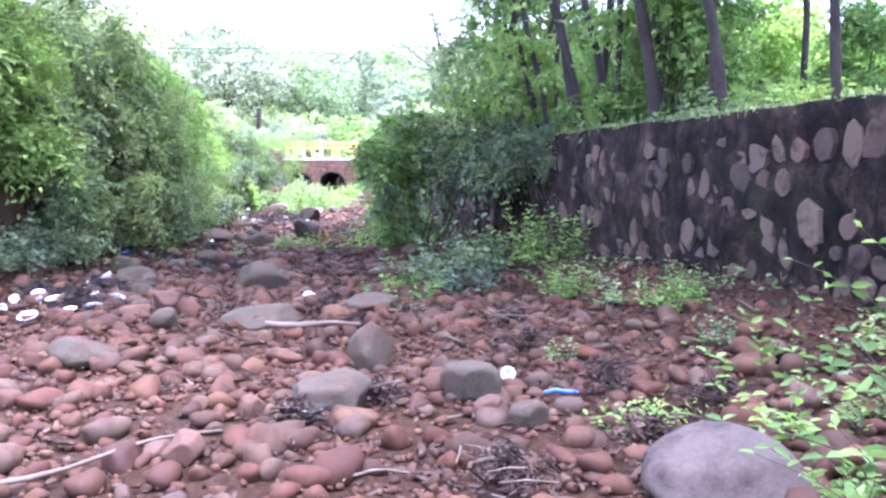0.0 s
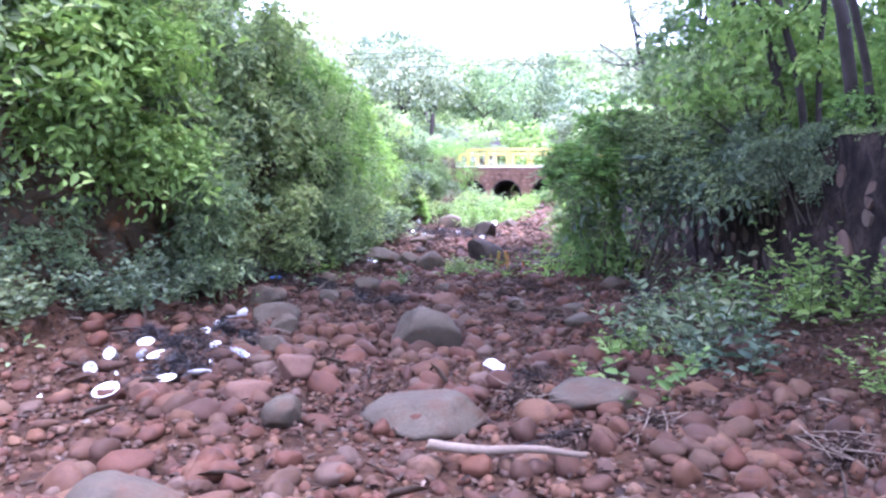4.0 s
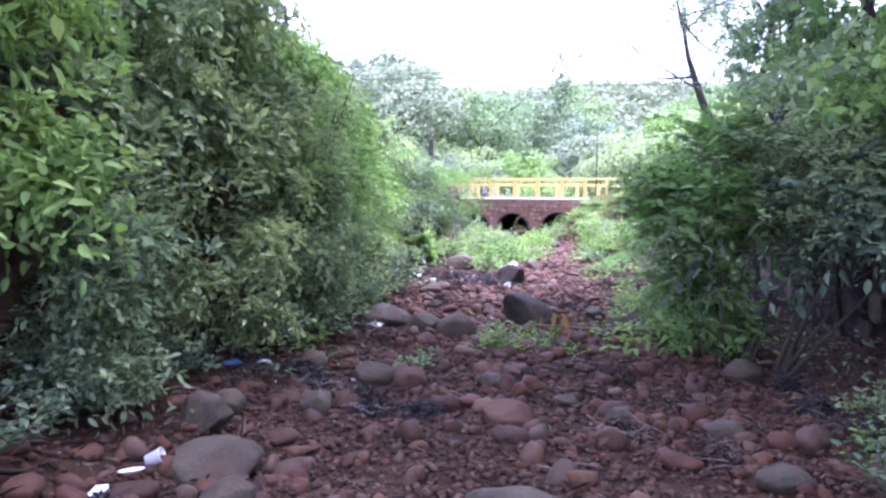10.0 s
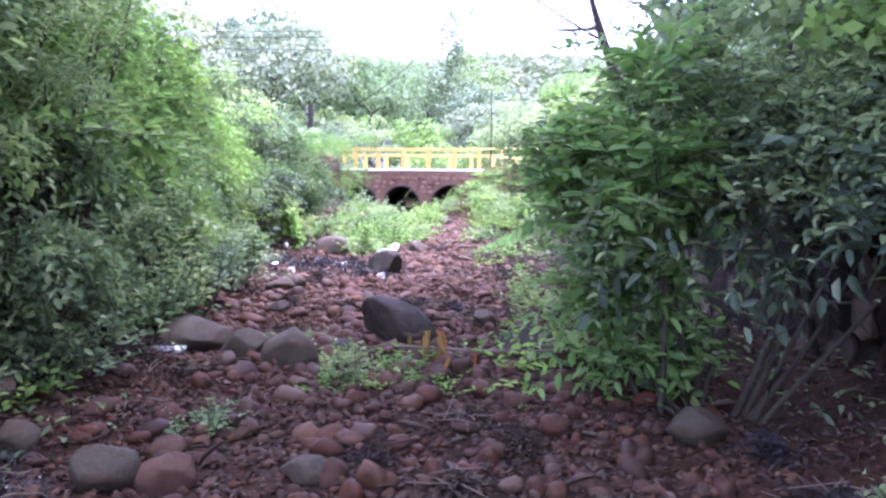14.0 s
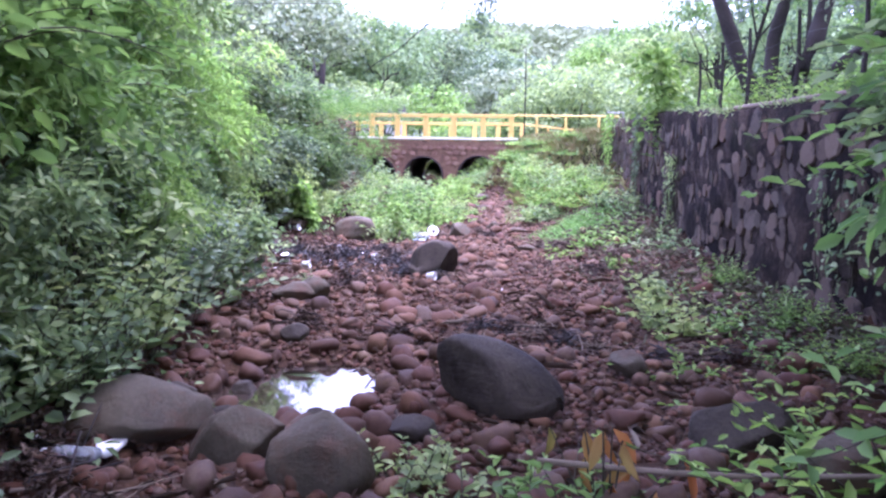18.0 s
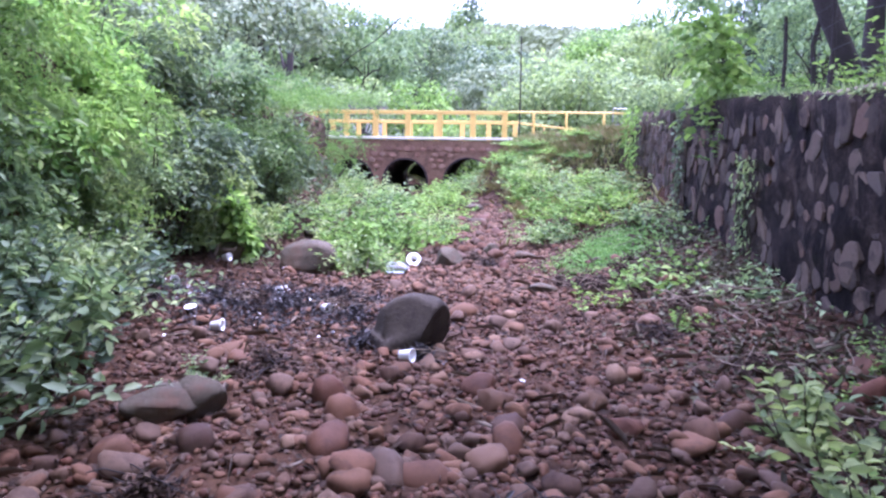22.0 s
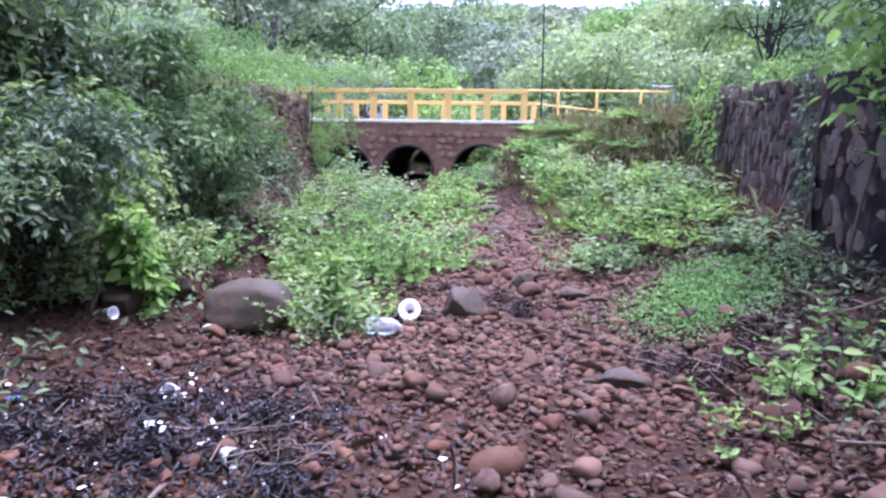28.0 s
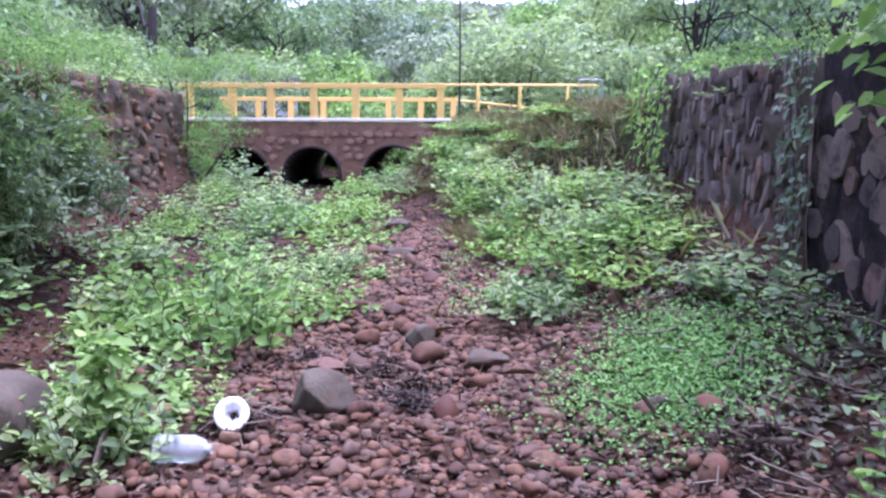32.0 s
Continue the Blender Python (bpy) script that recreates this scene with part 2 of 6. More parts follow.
M_EARTH = surface("eroded_earth_bank", (0.0316, 0.0256, 0.0170), (0.1716, 0.1279, 0.0736), 6, 0.95, 1.0, 0.06, stain=(0.1716, 0.0750, 0.0258))
M_YELLOW = plain("yellow_paint", (0.72, 0.47, 0.11), 0.55, 0, 0.10)
M_KERB = plain("whitewashed_concrete", (0.7800, 0.7104, 0.5848), 0.8, 0, 0.12)
M_CONCRETE = surface("grey_concrete", (0.22, 0.21, 0.20), (0.42, 0.40, 0.37), 4, 0.9, 0.4, 0.008)
M_FOAM = plain("white_foam_plastic", (0.86, 0.86, 0.84), 0.55, 0, 0.05)
M_PLATE = plain("white_plastic", (0.88, 0.88, 0.86), 0.35, 0, 0.03)
M_BLUE = plain("blue_plastic", (0.07, 0.18, 0.5), 0.4, 0, 0.1)
M_BLACKBAG = plain("black_rotting_litter", (0.03, 0.027, 0.026), 0.6, 0, 0.2)
M_BARK = surface("grey_brown_bark", (0.0165, 0.0135, 0.0120), (0.0713, 0.0585, 0.0510), 9, 0.95, 0.9, 0.02)
M_TWIG = surface("dry_twig", (0.0922, 0.0666, 0.0446), (0.2419, 0.1942, 0.1389), 14, 0.9, 0.4, 0.004)
M_STEM = surface("green_brown_stem", (0.03, 0.027, 0.018), (0.10, 0.085, 0.055), 14, 0.9, 0.4, 0.004)
M_LITTER = surface("dead_leaf_litter", (0.0323, 0.0206, 0.0138), (0.0969, 0.0618, 0.0410), 20, 0.95, 0.4, 0.004, [(0.0226, 0.0153, 0.0113), (0.0775, 0.0471, 0.0297), (0.1550, 0.1060, 0.0717), (0.0162, 0.0118, 0.0098), (0.0581, 0.0353, 0.0230), (0.2196, 0.1649, 0.1178)], stain=(0.0194, 0.0147, 0.0102))
M_ROOF = surface("rusty_sheet_roof", (0.02, 0.016, 0.015), (0.06, 0.047, 0.042), 3, 0.7, 0.3, 0.01)
M_PLASTER = surface("pale_plaster", (0.45, 0.42, 0.40), (0.68, 0.65, 0.62), 1.5, 0.9, 0.3, 0.01)
M_WIRE = plain("dark_cable", (0.03, 0.03, 0.03), 0.6)
M_TIN = plain("galvanised_wire", (0.35, 0.34, 0.33), 0.5, 0.8)
M_ROAD = surface("dusty_road", (0.20, 0.16, 0.13), (0.36, 0.30, 0.25), 2, 0.95, 0.5, 0.02)
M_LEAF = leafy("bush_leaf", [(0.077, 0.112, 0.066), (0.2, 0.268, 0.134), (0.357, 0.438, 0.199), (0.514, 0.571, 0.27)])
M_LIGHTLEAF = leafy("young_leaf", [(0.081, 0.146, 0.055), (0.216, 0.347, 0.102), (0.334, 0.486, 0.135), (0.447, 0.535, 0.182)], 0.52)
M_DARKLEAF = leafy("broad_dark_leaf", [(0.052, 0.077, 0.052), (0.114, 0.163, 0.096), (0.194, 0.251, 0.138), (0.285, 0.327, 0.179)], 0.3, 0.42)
# Paler, greyer leaf tones with distance haze mixed into them.
M_HAZYLEAF = leafy("hazy_tree_leaf", [(0.118, 0.155, 0.104), (0.233, 0.28, 0.175), (0.365, 0.405, 0.234), (0.464, 0.483, 0.282)], 0.3, 0.8, 0.1)
M_WEED = leafy("weed_leaf", [(0.072, 0.12, 0.043), (0.167, 0.27, 0.077), (0.274, 0.41, 0.117), (0.452, 0.54, 0.179)], 0.42)
# Hill leaves paled to carry the haze in their own colour.
M_HAZYHILL = leafy("hazy_hill_leaf", [(0.191, 0.227, 0.124), (0.232, 0.254, 0.139), (0.253, 0.279, 0.144), (0.262, 0.278, 0.134)], 0.2, 0.9, 0.05)
M_CARPET = leafy("creeping_weed_leaf", [(0.081, 0.162, 0.045), (0.162, 0.3, 0.08), (0.243, 0.401, 0.116), (0.347, 0.501, 0.152)], 0.35)
M_DRYGRASS = leafy("straw_grass", [(0.270, 0.203, 0.104), (0.405, 0.324, 0.169), (0.297, 0.324, 0.117), (0.513, 0.419, 0.234)], 0.2, 0.8)
M_FALLEN = leafy("fallen_leaf", [(0.030, 0.026, 0.018), (0.075, 0.066, 0.042), (0.115, 0.115, 0.066), (0.20, 0.17, 0.12)], 0.15)
M_DEADLEAF = leafy("withered_orange_leaf", [(0.30, 0.09, 0.03), (0.42, 0.16, 0.05), (0.34, 0.20, 0.07), (0.22, 0.26, 0.06)], 0.3)


def clear_plastic():
    m, nt, b = blank("clear_plastic")
    b.inputs["Base Color"].default_value = (0.9, 0.95, 0.97, 1)
    b.inputs["Roughness"].default_value = 0.12
    b.inputs["Transmission Weight"].default_value = 0.75
    b.inputs["IOR"].default_value = 1.35
    bumped(nt, b, tex_noise(nt, 40, 3, 0.6, world_pos(nt)), 0.3, 0.01)
    return m


M_CLEAR = clear_plastic()


def pond():
    m, nt, b = blank("still_puddle_water")
    b.inputs["Base Color"].default_value = (0.045, 0.032, 0.022, 1)
    b.inputs["Roughness"].default_value = 0.04
    b.inputs["IOR"].default_value = 1.33
    b.inputs["Specular IOR Level"].default_value = 0.9
    b.inputs["Coat Weight"].default_value = 1.0
    b.inputs["Coat Roughness"].default_value = 0.03
    bumped(nt, b, tex_noise(nt, 6, 2, 0.5, world_pos(nt)), 0.02, 0.01)
    return m


M_WATER = pond()

# ---- mesh helpers ----
rng = np.random.default_rng(7)


def np_mesh(name, verts, faces, material, smooth=False):
    """A mesh from an array of places and an array of faces with the same number of corners."""
    verts, faces = np.asarray(verts, np.float32), np.asarray(faces, np.int32)
    me = bpy.data.meshes.new(name)
    n, k = faces.shape
    me.vertices.add(len(verts))
    me.vertices.foreach_set("co", verts.ravel())
    me.loops.add(n * k)
    me.loops.foreach_set("vertex_index", faces.ravel())
    me.polygons.add(n)
    me.polygons.foreach_set("loop_start", np.arange(n, dtype=np.int32) * k)
    if smooth:
        me.polygons.foreach_set("use_smooth", np.ones(n, bool))
    me.update(calc_edges=True)
    me.materials.append(material)
    return me


def bm_mesh(name, bm, material, smooth=False):
    me = bpy.data.meshes.new(name)
    bm.to_mesh(me)
    bm.free()
    if smooth:
        me.polygons.foreach_set("use_smooth", np.ones(len(me.polygons), bool))
    me.materials.append(material)
    return me


def root(name, x, y, z, rz=0, label="", category="", group="", kind=""):
    ob = new(name)
    ob.empty_display_size = 0.2
    ob.matrix_world = pose(x, y, z, 0, 0, rz)
    return tagged(ob, label, category, group, kind)


def part(name, me, parent, label="", m=None):
    ob = new(name, me)
    ob.parent = parent
    if m is not None:
        ob.matrix_basis = m
    return tagged(ob, label)


def box_bm(bm, x0, x1, y0, y1, z0, z1, bevel=0.0):
    made = bmesh.ops.create_cube(bm, size=1)
    bmesh.ops.transform(bm, matrix=Matrix.LocRotScale(((x0 + x1) / 2, (y0 + y1) / 2, (z0 + z1) / 2), None, (x1 - x0, y1 - y0, z1 - z0)), verts=made["verts"])
    if bevel:
        edges = list({e for v in made["verts"] for e in v.link_edges})
        bmesh.ops.bevel(bm, geom=edges, offset=bevel, segments=2, affect="EDGES", profile=0.5)
    return bm


def box(name, x0, x1, y0, y1, z0, z1, material, bevel=0.01):
    return bm_mesh(name, box_bm(bmesh.new(), x0, x1, y0, y1, z0, z1, bevel), material)


def tube_arrays(points, radii, sides=6, jitter=0.0):
    """Rings along a line of places: arrays of places and quads."""
    pts, radii = np.asarray(points, float), np.asarray(radii, float)
    tang = np.gradient(pts, axis=0)
    tang /= np.linalg.norm(tang, axis=1, keepdims=True) + 1e-9
    up = np.where(np.abs(tang[:, 2:3]) > 0.9, [[1.0, 0, 0]], [[0, 0, 1.0]])
    a = np.cross(tang, up)
    a /= np.linalg.norm(a, axis=1, keepdims=True) + 1e-9
    b = np.cross(tang, a)
    ang = np.linspace(0, 2 * np.pi, sides, endpoint=False)
    r = radii[:, None] * (1 + jitter * rng.standard_normal((len(pts), sides)))
    v = pts[:, None] + r[..., None] * (np.cos(ang)[None, :, None] * a[:, None] + np.sin(ang)[None, :, None] * b[:, None])
    i, j = np.meshgrid(np.arange(len(pts) - 1), np.arange(sides), indexing="ij")
    k = (j + 1) % sides
    f = np.stack([i * sides + j, i * sides + k, (i + 1) * sides + k, (i + 1) * sides + j], -1).reshape(-1, 4)
    return v.reshape(-1, 3), f


class Pile:
    """Gathers places and faces into one mesh."""

    def __init__(self):
        self.v, self.f, self.n = [], [], 0

    def add(self, v, f):
        self.v.append(v)
        self.f.append(f + self.n)
        self.n += len(v)
        return self

    def mesh(self, name, material, smooth=False):
        return np_mesh(name, np.concatenate(self.v), np.concatenate(self.f), material, smooth)


def unit(v):
    return v / (np.linalg.norm(v, axis=-1, keepdims=True) + 1e-9)


LEAF_SHAPE = np.array([[0, 0, 0], [-0.8, 0.28, 0.12], [-0.72, 0.68, 0.06], [0, 1, -0.10], [0.72, 0.68, 0.06], [0.8, 0.28, 0.12]])
LEAF_FACES = np.array([[0, 3, 2, 1], [0, 5, 4, 3]])


def leaf_arrays(base, along, normal, length, width):
    """Folded six-cornered leaves: arrays of places and quads."""
    n = len(base)
    along = unit(along)
    side = unit(np.cross(along, normal))
    up = np.cross(side, along)
    length, width = np.broadcast_to(length, n)[:, None], np.broadcast_to(width, n)[:, None]
    v = np.empty((n, 6, 3))
    for k, (a, b, c) in enumerate(LEAF_SHAPE):
        v[:, k] = base + side * (a * width * 0.5) + along * (b * length) + up * (c * length)
    f = LEAF_FACES[None] + 6 * np.arange(n)[:, None, None]
    return v.reshape(-1, 3), f.reshape(-1, 4)


def sprigs(base, along, rachis, pairs, leaf, wide, droop=0.5, face=None):
    """Pinnate sprays: pairs of leaflets along a drooping rib and one at its tip, their upper sides towards face."""
    n = len(base)
    along = unit(along)
    side = unit(np.cross(along, (np.array([0, 0, 1.0]) if face is None else face) + 0.35 * rng.standard_normal((n, 3))))
    up = np.cross(side, along)
    bases, ways, norms, sizes = [], [], [], []
    size = leaf * rng.uniform(0.7, 1.25, n)
    for k in range(pairs + 1):
        s = (k + 0.6) / (pairs + 0.6)
        at = base + along * (rachis * s)[:, None] - np.array([0, 0, 1.0]) * (droop * rachis * s * s)[:, None]
        if k == pairs:
            combos = [(along - np.array([0, 0, droop]), size)]
        else:
            combos = [(along * 0.55 + sign * side + 0.5 * rng.standard_normal((n, 3)) - np.array([0, 0, 0.2]), size * (0.75 + 0.5 * s * (1.3 - s)) * rng.uniform(0.55, 1.3, n)) for sign in (-1, 1)]
        for way, z in combos:
            bases.append(at)
            ways.append(way)
            norms.append(up + (0.7 if face is None else 0.5) * rng.standard_normal((n, 3)))
            sizes.append(z)
    sizes = np.concatenate(sizes)
    keep = rng.random(len(sizes)) < 0.86
    return leaf_arrays(np.concatenate(bases)[keep], np.concatenate(ways)[keep], np.concatenate(norms)[keep], sizes[keep], (sizes * wide * rng.uniform(0.8, 1.25, len(sizes)))[keep])


def lumps_shell(lumps, n, gap=0.15, inner=0.35, low=-0.35):
    """Places and outward ways in the outer layer of a group of egg-shaped lumps, with holes in it."""
    lumps = np.asarray(lumps, float)
    vol = lumps[:, 3] * lumps[:, 4] + lumps[:, 3] * lumps[:, 5] + lumps[:, 4] * lumps[:, 5]
    pick = rng.choice(len(lumps), int(n * 2.2), p=vol / vol.sum())
    d = unit(rng.standard_normal((len(pick), 3)))
    d[:, 2] = np.where(d[:, 2] < low, -d[:, 2], d[:, 2])
    r = 1 - inner * rng.random(len(pick)) ** 1.6
    r += 0.16 * rng.standard_normal(len(pick))
    p = lumps[pick, :3] + d * lumps[pick, 3:6] * r[:, None]
    q = p * 2.1 + lumps[0, :3] * 3
    wave = np.sin(q[:, 0] * 1.7 + np.sin(q[:, 1] * 2.1)) + np.sin(q[:, 1] * 1.9 + 1.3 * np.sin(q[:, 2] * 2.3)) + np.sin(q[:, 2] * 2.2 + q[:, 0])
    keep = (wave > -1.2 + gap) & (p[:, 2] > 0.02)
    p, d = p[keep][:n], d[keep][:n]
    return p, d

# ---- plan ----
RIGHT_Y = [-60, -12, -2, 6.5, 9.75, 14.9, 20, 22.7, 25.1, 27.6, 31.5, 36, 40.5, 47, 80]
RIGHT_X = [30, 12, 6.3, 1.8, 0.06, -2.35, -5.13, -6.17, -6.78, -7.5, -8.6, -9.9, -12.6, -13.4, -16]
LEFT_Y = [-60, 0, 4, 7, 9, 11.5, 13.5, 16.5, 18, 23, 25.7, 29, 35, 36, 39.5, 47, 80]
LEFT_X = [-9, -9.2, -9.2, -8.75, -8.65, -9.3, -9.75, -11.0, -11.8, -13.8, -14.2, -15.0, -16.9, -18.4, -19.7, -20.3, -26]
BED_Y, BED_X = [-60, 0, 5, 10, 15, 20, 25, 30, 35, 41, 80], [4, 0, -2.5, -4.7, -7.4, -8.8, -9.9, -10.9, -12.5, -14.6, -19]
WALL_TOP = 2.03
POOL = (-8.95, 16.92)


def smooth01(v):
    v = np.clip(v, 0, 1)
    return v * v * (3 - 2 * v)


def wavy(x, y, s):
    return np.sin(x * s + 1.3 * np.sin(y * s * 0.83 + 0.7)) * np.sin(y * s * 1.13 + 1.1 * np.sin(x * s * 0.71 + 2.1))


def height(x, y):
    """The lie of the land: the bed, the two banks, the bank below the bridge road and the far hills."""
    x, y = np.asarray(x, float), np.asarray(y, float)
    xr, xl = np.interp(y, RIGHT_Y, RIGHT_X), np.interp(y, LEFT_Y, LEFT_X)
    soft = np.interp(y, [31.5, 33, 38, 41], [0.35, 2.2, 3.0, 1.2])
    right = smooth01((x - xr + np.where(soft > 0.4, soft, -0.05)) / soft)
    left = smooth01((xl - x) / np.interp(y, [0, 25, 35, 37, 60], [0.5, 0.45, 0.45, 1.0, 1.5]) + 0.1)
    toe = np.interp(y, [3, 9, 16, 21, 24, 28, 32, 40], [0.35, 0.45, 0.18, 0.15, 0.35, 0.75, 0.95, 0.9])
    wide = np.interp(y, [3, 20, 24, 30], [2.6, 1.6, 2.0, 3.0])
    foot = toe * smooth01((x - xr + wide) / wide)
    toe_l = np.interp(y, [3, 15, 22, 30], [0.35, 0.3, 0.3, 0.5])
    foot_l = toe_l * smooth01((xl + 1.6 - x) / 1.6)
    bed = 0.035 * wavy(x, y, 1.9) + 0.018 * wavy(x + 3, y, 4.7) + 0.25 * smooth01((y - 27) / 9)
    bed = bed + np.interp(y, [0, 8, 9, 10, 12, 14, 16, 18, 20, 27, 30, 34], [0, -0.03, -0.09, -0.13, -0.19, -0.21, -0.17, -0.14, -0.10, -0.09, -0.06, 0.0])
    bed = bed - 0.20 * np.exp(-(((x - POOL[0]) / 0.66) ** 2 + ((y - POOL[1]) / 0.92) ** 2))
    z = np.maximum(bed, 0) * 0 + bed + foot + foot_l
    z = z * (1 - right) + (2.0 + 0.05 * wavy(x, y, 0.9)) * right
    z = z * (1 - left) + (2.35 + 0.15 * wavy(x, y, 0.7)) * left
    far = np.hypot(x + 12, y - 20)
    z = z + (52 + 9 * wavy(x, y, 0.011) + 4 * wavy(x, y, 0.033)) * smooth01((far - 110) / 330) + 1.5 * smooth01((far - 45) / 60)
    return z


def ground_z(x, y):
    return float(height(x, y))


def stepped(lo, hi, step, out):
    fine = np.arange(lo, hi + 1e-6, step)
    grow, d = [], step
    while sum(grow) < out:
        d *= 1.22
        grow.append(d)
    grow = np.cumsum(grow)
    return np.concatenate([lo - grow[::-1], fine, hi + grow])


gx, gy = stepped(-20.5, 6.0, 0.13, 900), stepped(-2.0, 44.0, 0.13, 900)
GX, GY = np.meshgrid(gx, gy, indexing="ij")
gz = height(GX, GY)
near = (GX > -20) & (GX < 6) & (GY > -2) & (GY < 44)
gz = gz + np.where(near, rng.normal(0, 0.010, gz.shape), 0)
gi, gj = np.meshgrid(np.arange(len(gx) - 1), np.arange(len(gy) - 1), indexing="ij")
gn = len(gy)
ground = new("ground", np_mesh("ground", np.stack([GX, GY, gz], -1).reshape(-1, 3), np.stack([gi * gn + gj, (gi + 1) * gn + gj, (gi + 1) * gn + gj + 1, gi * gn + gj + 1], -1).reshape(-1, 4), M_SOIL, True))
tagged(ground, "reddish brown soil of a dry stream bed", "ground", kind="structure")

# ---- right retaining wall ----


def wall_line(ys_a, step=0.25):
    ys = np.arange(ys_a[0], ys_a[1] + 1e-6, step)
    return np.stack([np.interp(ys, RIGHT_Y, RIGHT_X), ys], -1)


def rough_wall(name, line, z0, z1, thick, material, rough=0.03, rows=12, lean=0.0, rise=0.0):
    """A thick wall along a line in the plan, its face towards smaller x uneven."""
    line = np.asarray(line, float)
    tan = unit(np.gradient(line, axis=0))
    nor = np.stack([tan[:, 1], -tan[:, 0]], -1)
    prof = [(0.0, s) for s in np.linspace(0, 1, rows)] + [(thick * 0.5, 1.015), (thick, 1.0), (thick, 0.0)]
    v = np.empty((len(line), len(prof), 3))
    for k, (d, s) in enumerate(prof):
        bumpy = rough * (rng.standard_normal(len(line)) if d == 0 else np.zeros(len(line)))
        off = d + bumpy + (lean * s if d == 0 else 0)
        v[:, k, :2] = line + nor * off[:, None]
        top = z1 + 0.025 * wavy(line[:, 0], line[:, 1], 2.3) + rise * smooth01((line[:, 1] - 22) / 4.5)
        v[:, k, 2] = z0 + (top - z0) * s
    m = len(prof)
    i, k = np.meshgrid(np.arange(len(line) - 1), np.arange(m - 1), indexing="ij")
    f = np.stack([i * m + k, i * m + k + 1, (i + 1) * m + k + 1, (i + 1) * m + k], -1).reshape(-1, 4)
    caps = [[e * m + a for a in (0, q, q + 1, m - 1)] for e in (0, len(line) - 1) for q in range(rows - 1)]
    return np_mesh(name, v.reshape(-1, 3), np.concatenate([f, np.array(caps)]), material)


wall_near = tagged(new("wall_east", rough_wall("wall_east", wall_line((-12, 27.6)), -0.4, WALL_TOP, 0.45, M_MORTAR, rise=0.22)), "old retaining wall of stones set in dark mortar", "wall", kind="structure")
wall_far = tagged(new("wall_north_east", rough_wall("wall_north_east", wall_line((27.65, 31.9), 0.2) + np.array([0.07, 0.0]), -0.4, 2.28, 0.5, M_OLDMORTAR, 0.05, 22, lean=0.14)), "older leaning stone retaining wall with worn mortar", "wall", kind="structure")


def stone_mesh(w, h, d, sides, seed_rng):
    """A flat-faced uneven stone, its face towards -x."""
    ang = np.sort(np.linspace(0, 2 * np.pi, sides, endpoint=False) + seed_rng.uniform(-0.25, 0.25, sides))
    r = seed_rng.uniform(0.84, 1.08, sides) * (1 - 0.12 * np.cos(2 * ang + seed_rng.uniform(0, 6)))
    ring = np.stack([np.cos(ang) * r * w / 2, np.sin(ang) * r * h / 2], -1)
    v = []
    for depth, s in ((0.05, 1.02), (-d * 0.75, 0.98), (-d, 0.9)):
        v += [[depth, a * s, b * s] for a, b in ring]
    v.append([-d * 1.05, 0, 0])
    f = []
    for lvl in (0, 1):
        for k in range(sides):
            a, b = lvl * sides + k, lvl * sides + (k + 1) % sides
            f.append([a, b, b + sides, a + sides])
    for k in range(0, sides):
        f.append([2 * sides + k, 2 * sides + (k + 1) % sides, 3 * sides, 3 * sides])
    return np.array(v), [tuple(dict.fromkeys(q)) for q in f]


def stone_data(name, w, h, d, sides, material):
    v, f = stone_mesh(w, h, d, sides, rng)
    me = bpy.data.meshes.new(name)
    me.from_pydata([tuple(p) for p in v], [], f)
    me.materials.append(material)
    return me


# ---- stones: shapes shared by many ----
ico = bmesh.new()
bmesh.ops.create_icosphere(ico, subdivisions=2, radius=1)
ICO1_V, ICO1_F = np.array([v.co[:] for v in ico.verts]), np.array([[v.index for v in f.verts] for f in ico.faces])
ico.free()
ico = bmesh.new()
bmesh.ops.create_icosphere(ico, subdivisions=4, radius=1)
ICO3_V, ICO3_F = np.array([v.co[:] for v in ico.verts]), np.array([[v.index for v in f.verts] for f in ico.faces])
ico.free()
ico = bmesh.new()
bmesh.ops.create_icosphere(ico, subdivisions=1, radius=1)
ICO0_V, ICO0_F = np.array([v.co[:] for v in ico.verts]), np.array([[v.index for v in f.verts] for f in ico.faces])
ico.free()


def lumpy(v, facets=5, cut=0.72, wave=0.10, gen=rng):
    """Knocks a ball into a stone: some flat faces and broad dents."""
    v = v.copy()
    for _ in range(facets):
        n = unit(gen.standard_normal(3))
        over = v @ n - cut * gen.uniform(0.85, 1.2)
        v -= np.clip(over, 0, None)[:, None] * n * 0.94
    q = gen.uniform(0, 6, 3)
    return v * (1 + wave * np.sin(v * 2.6 + q).sum(1, keepdims=True) / 2)


COBBLE_SHAPES = [lumpy(ICO1_V, 10, 0.62, 0.13) for _ in range(14)]


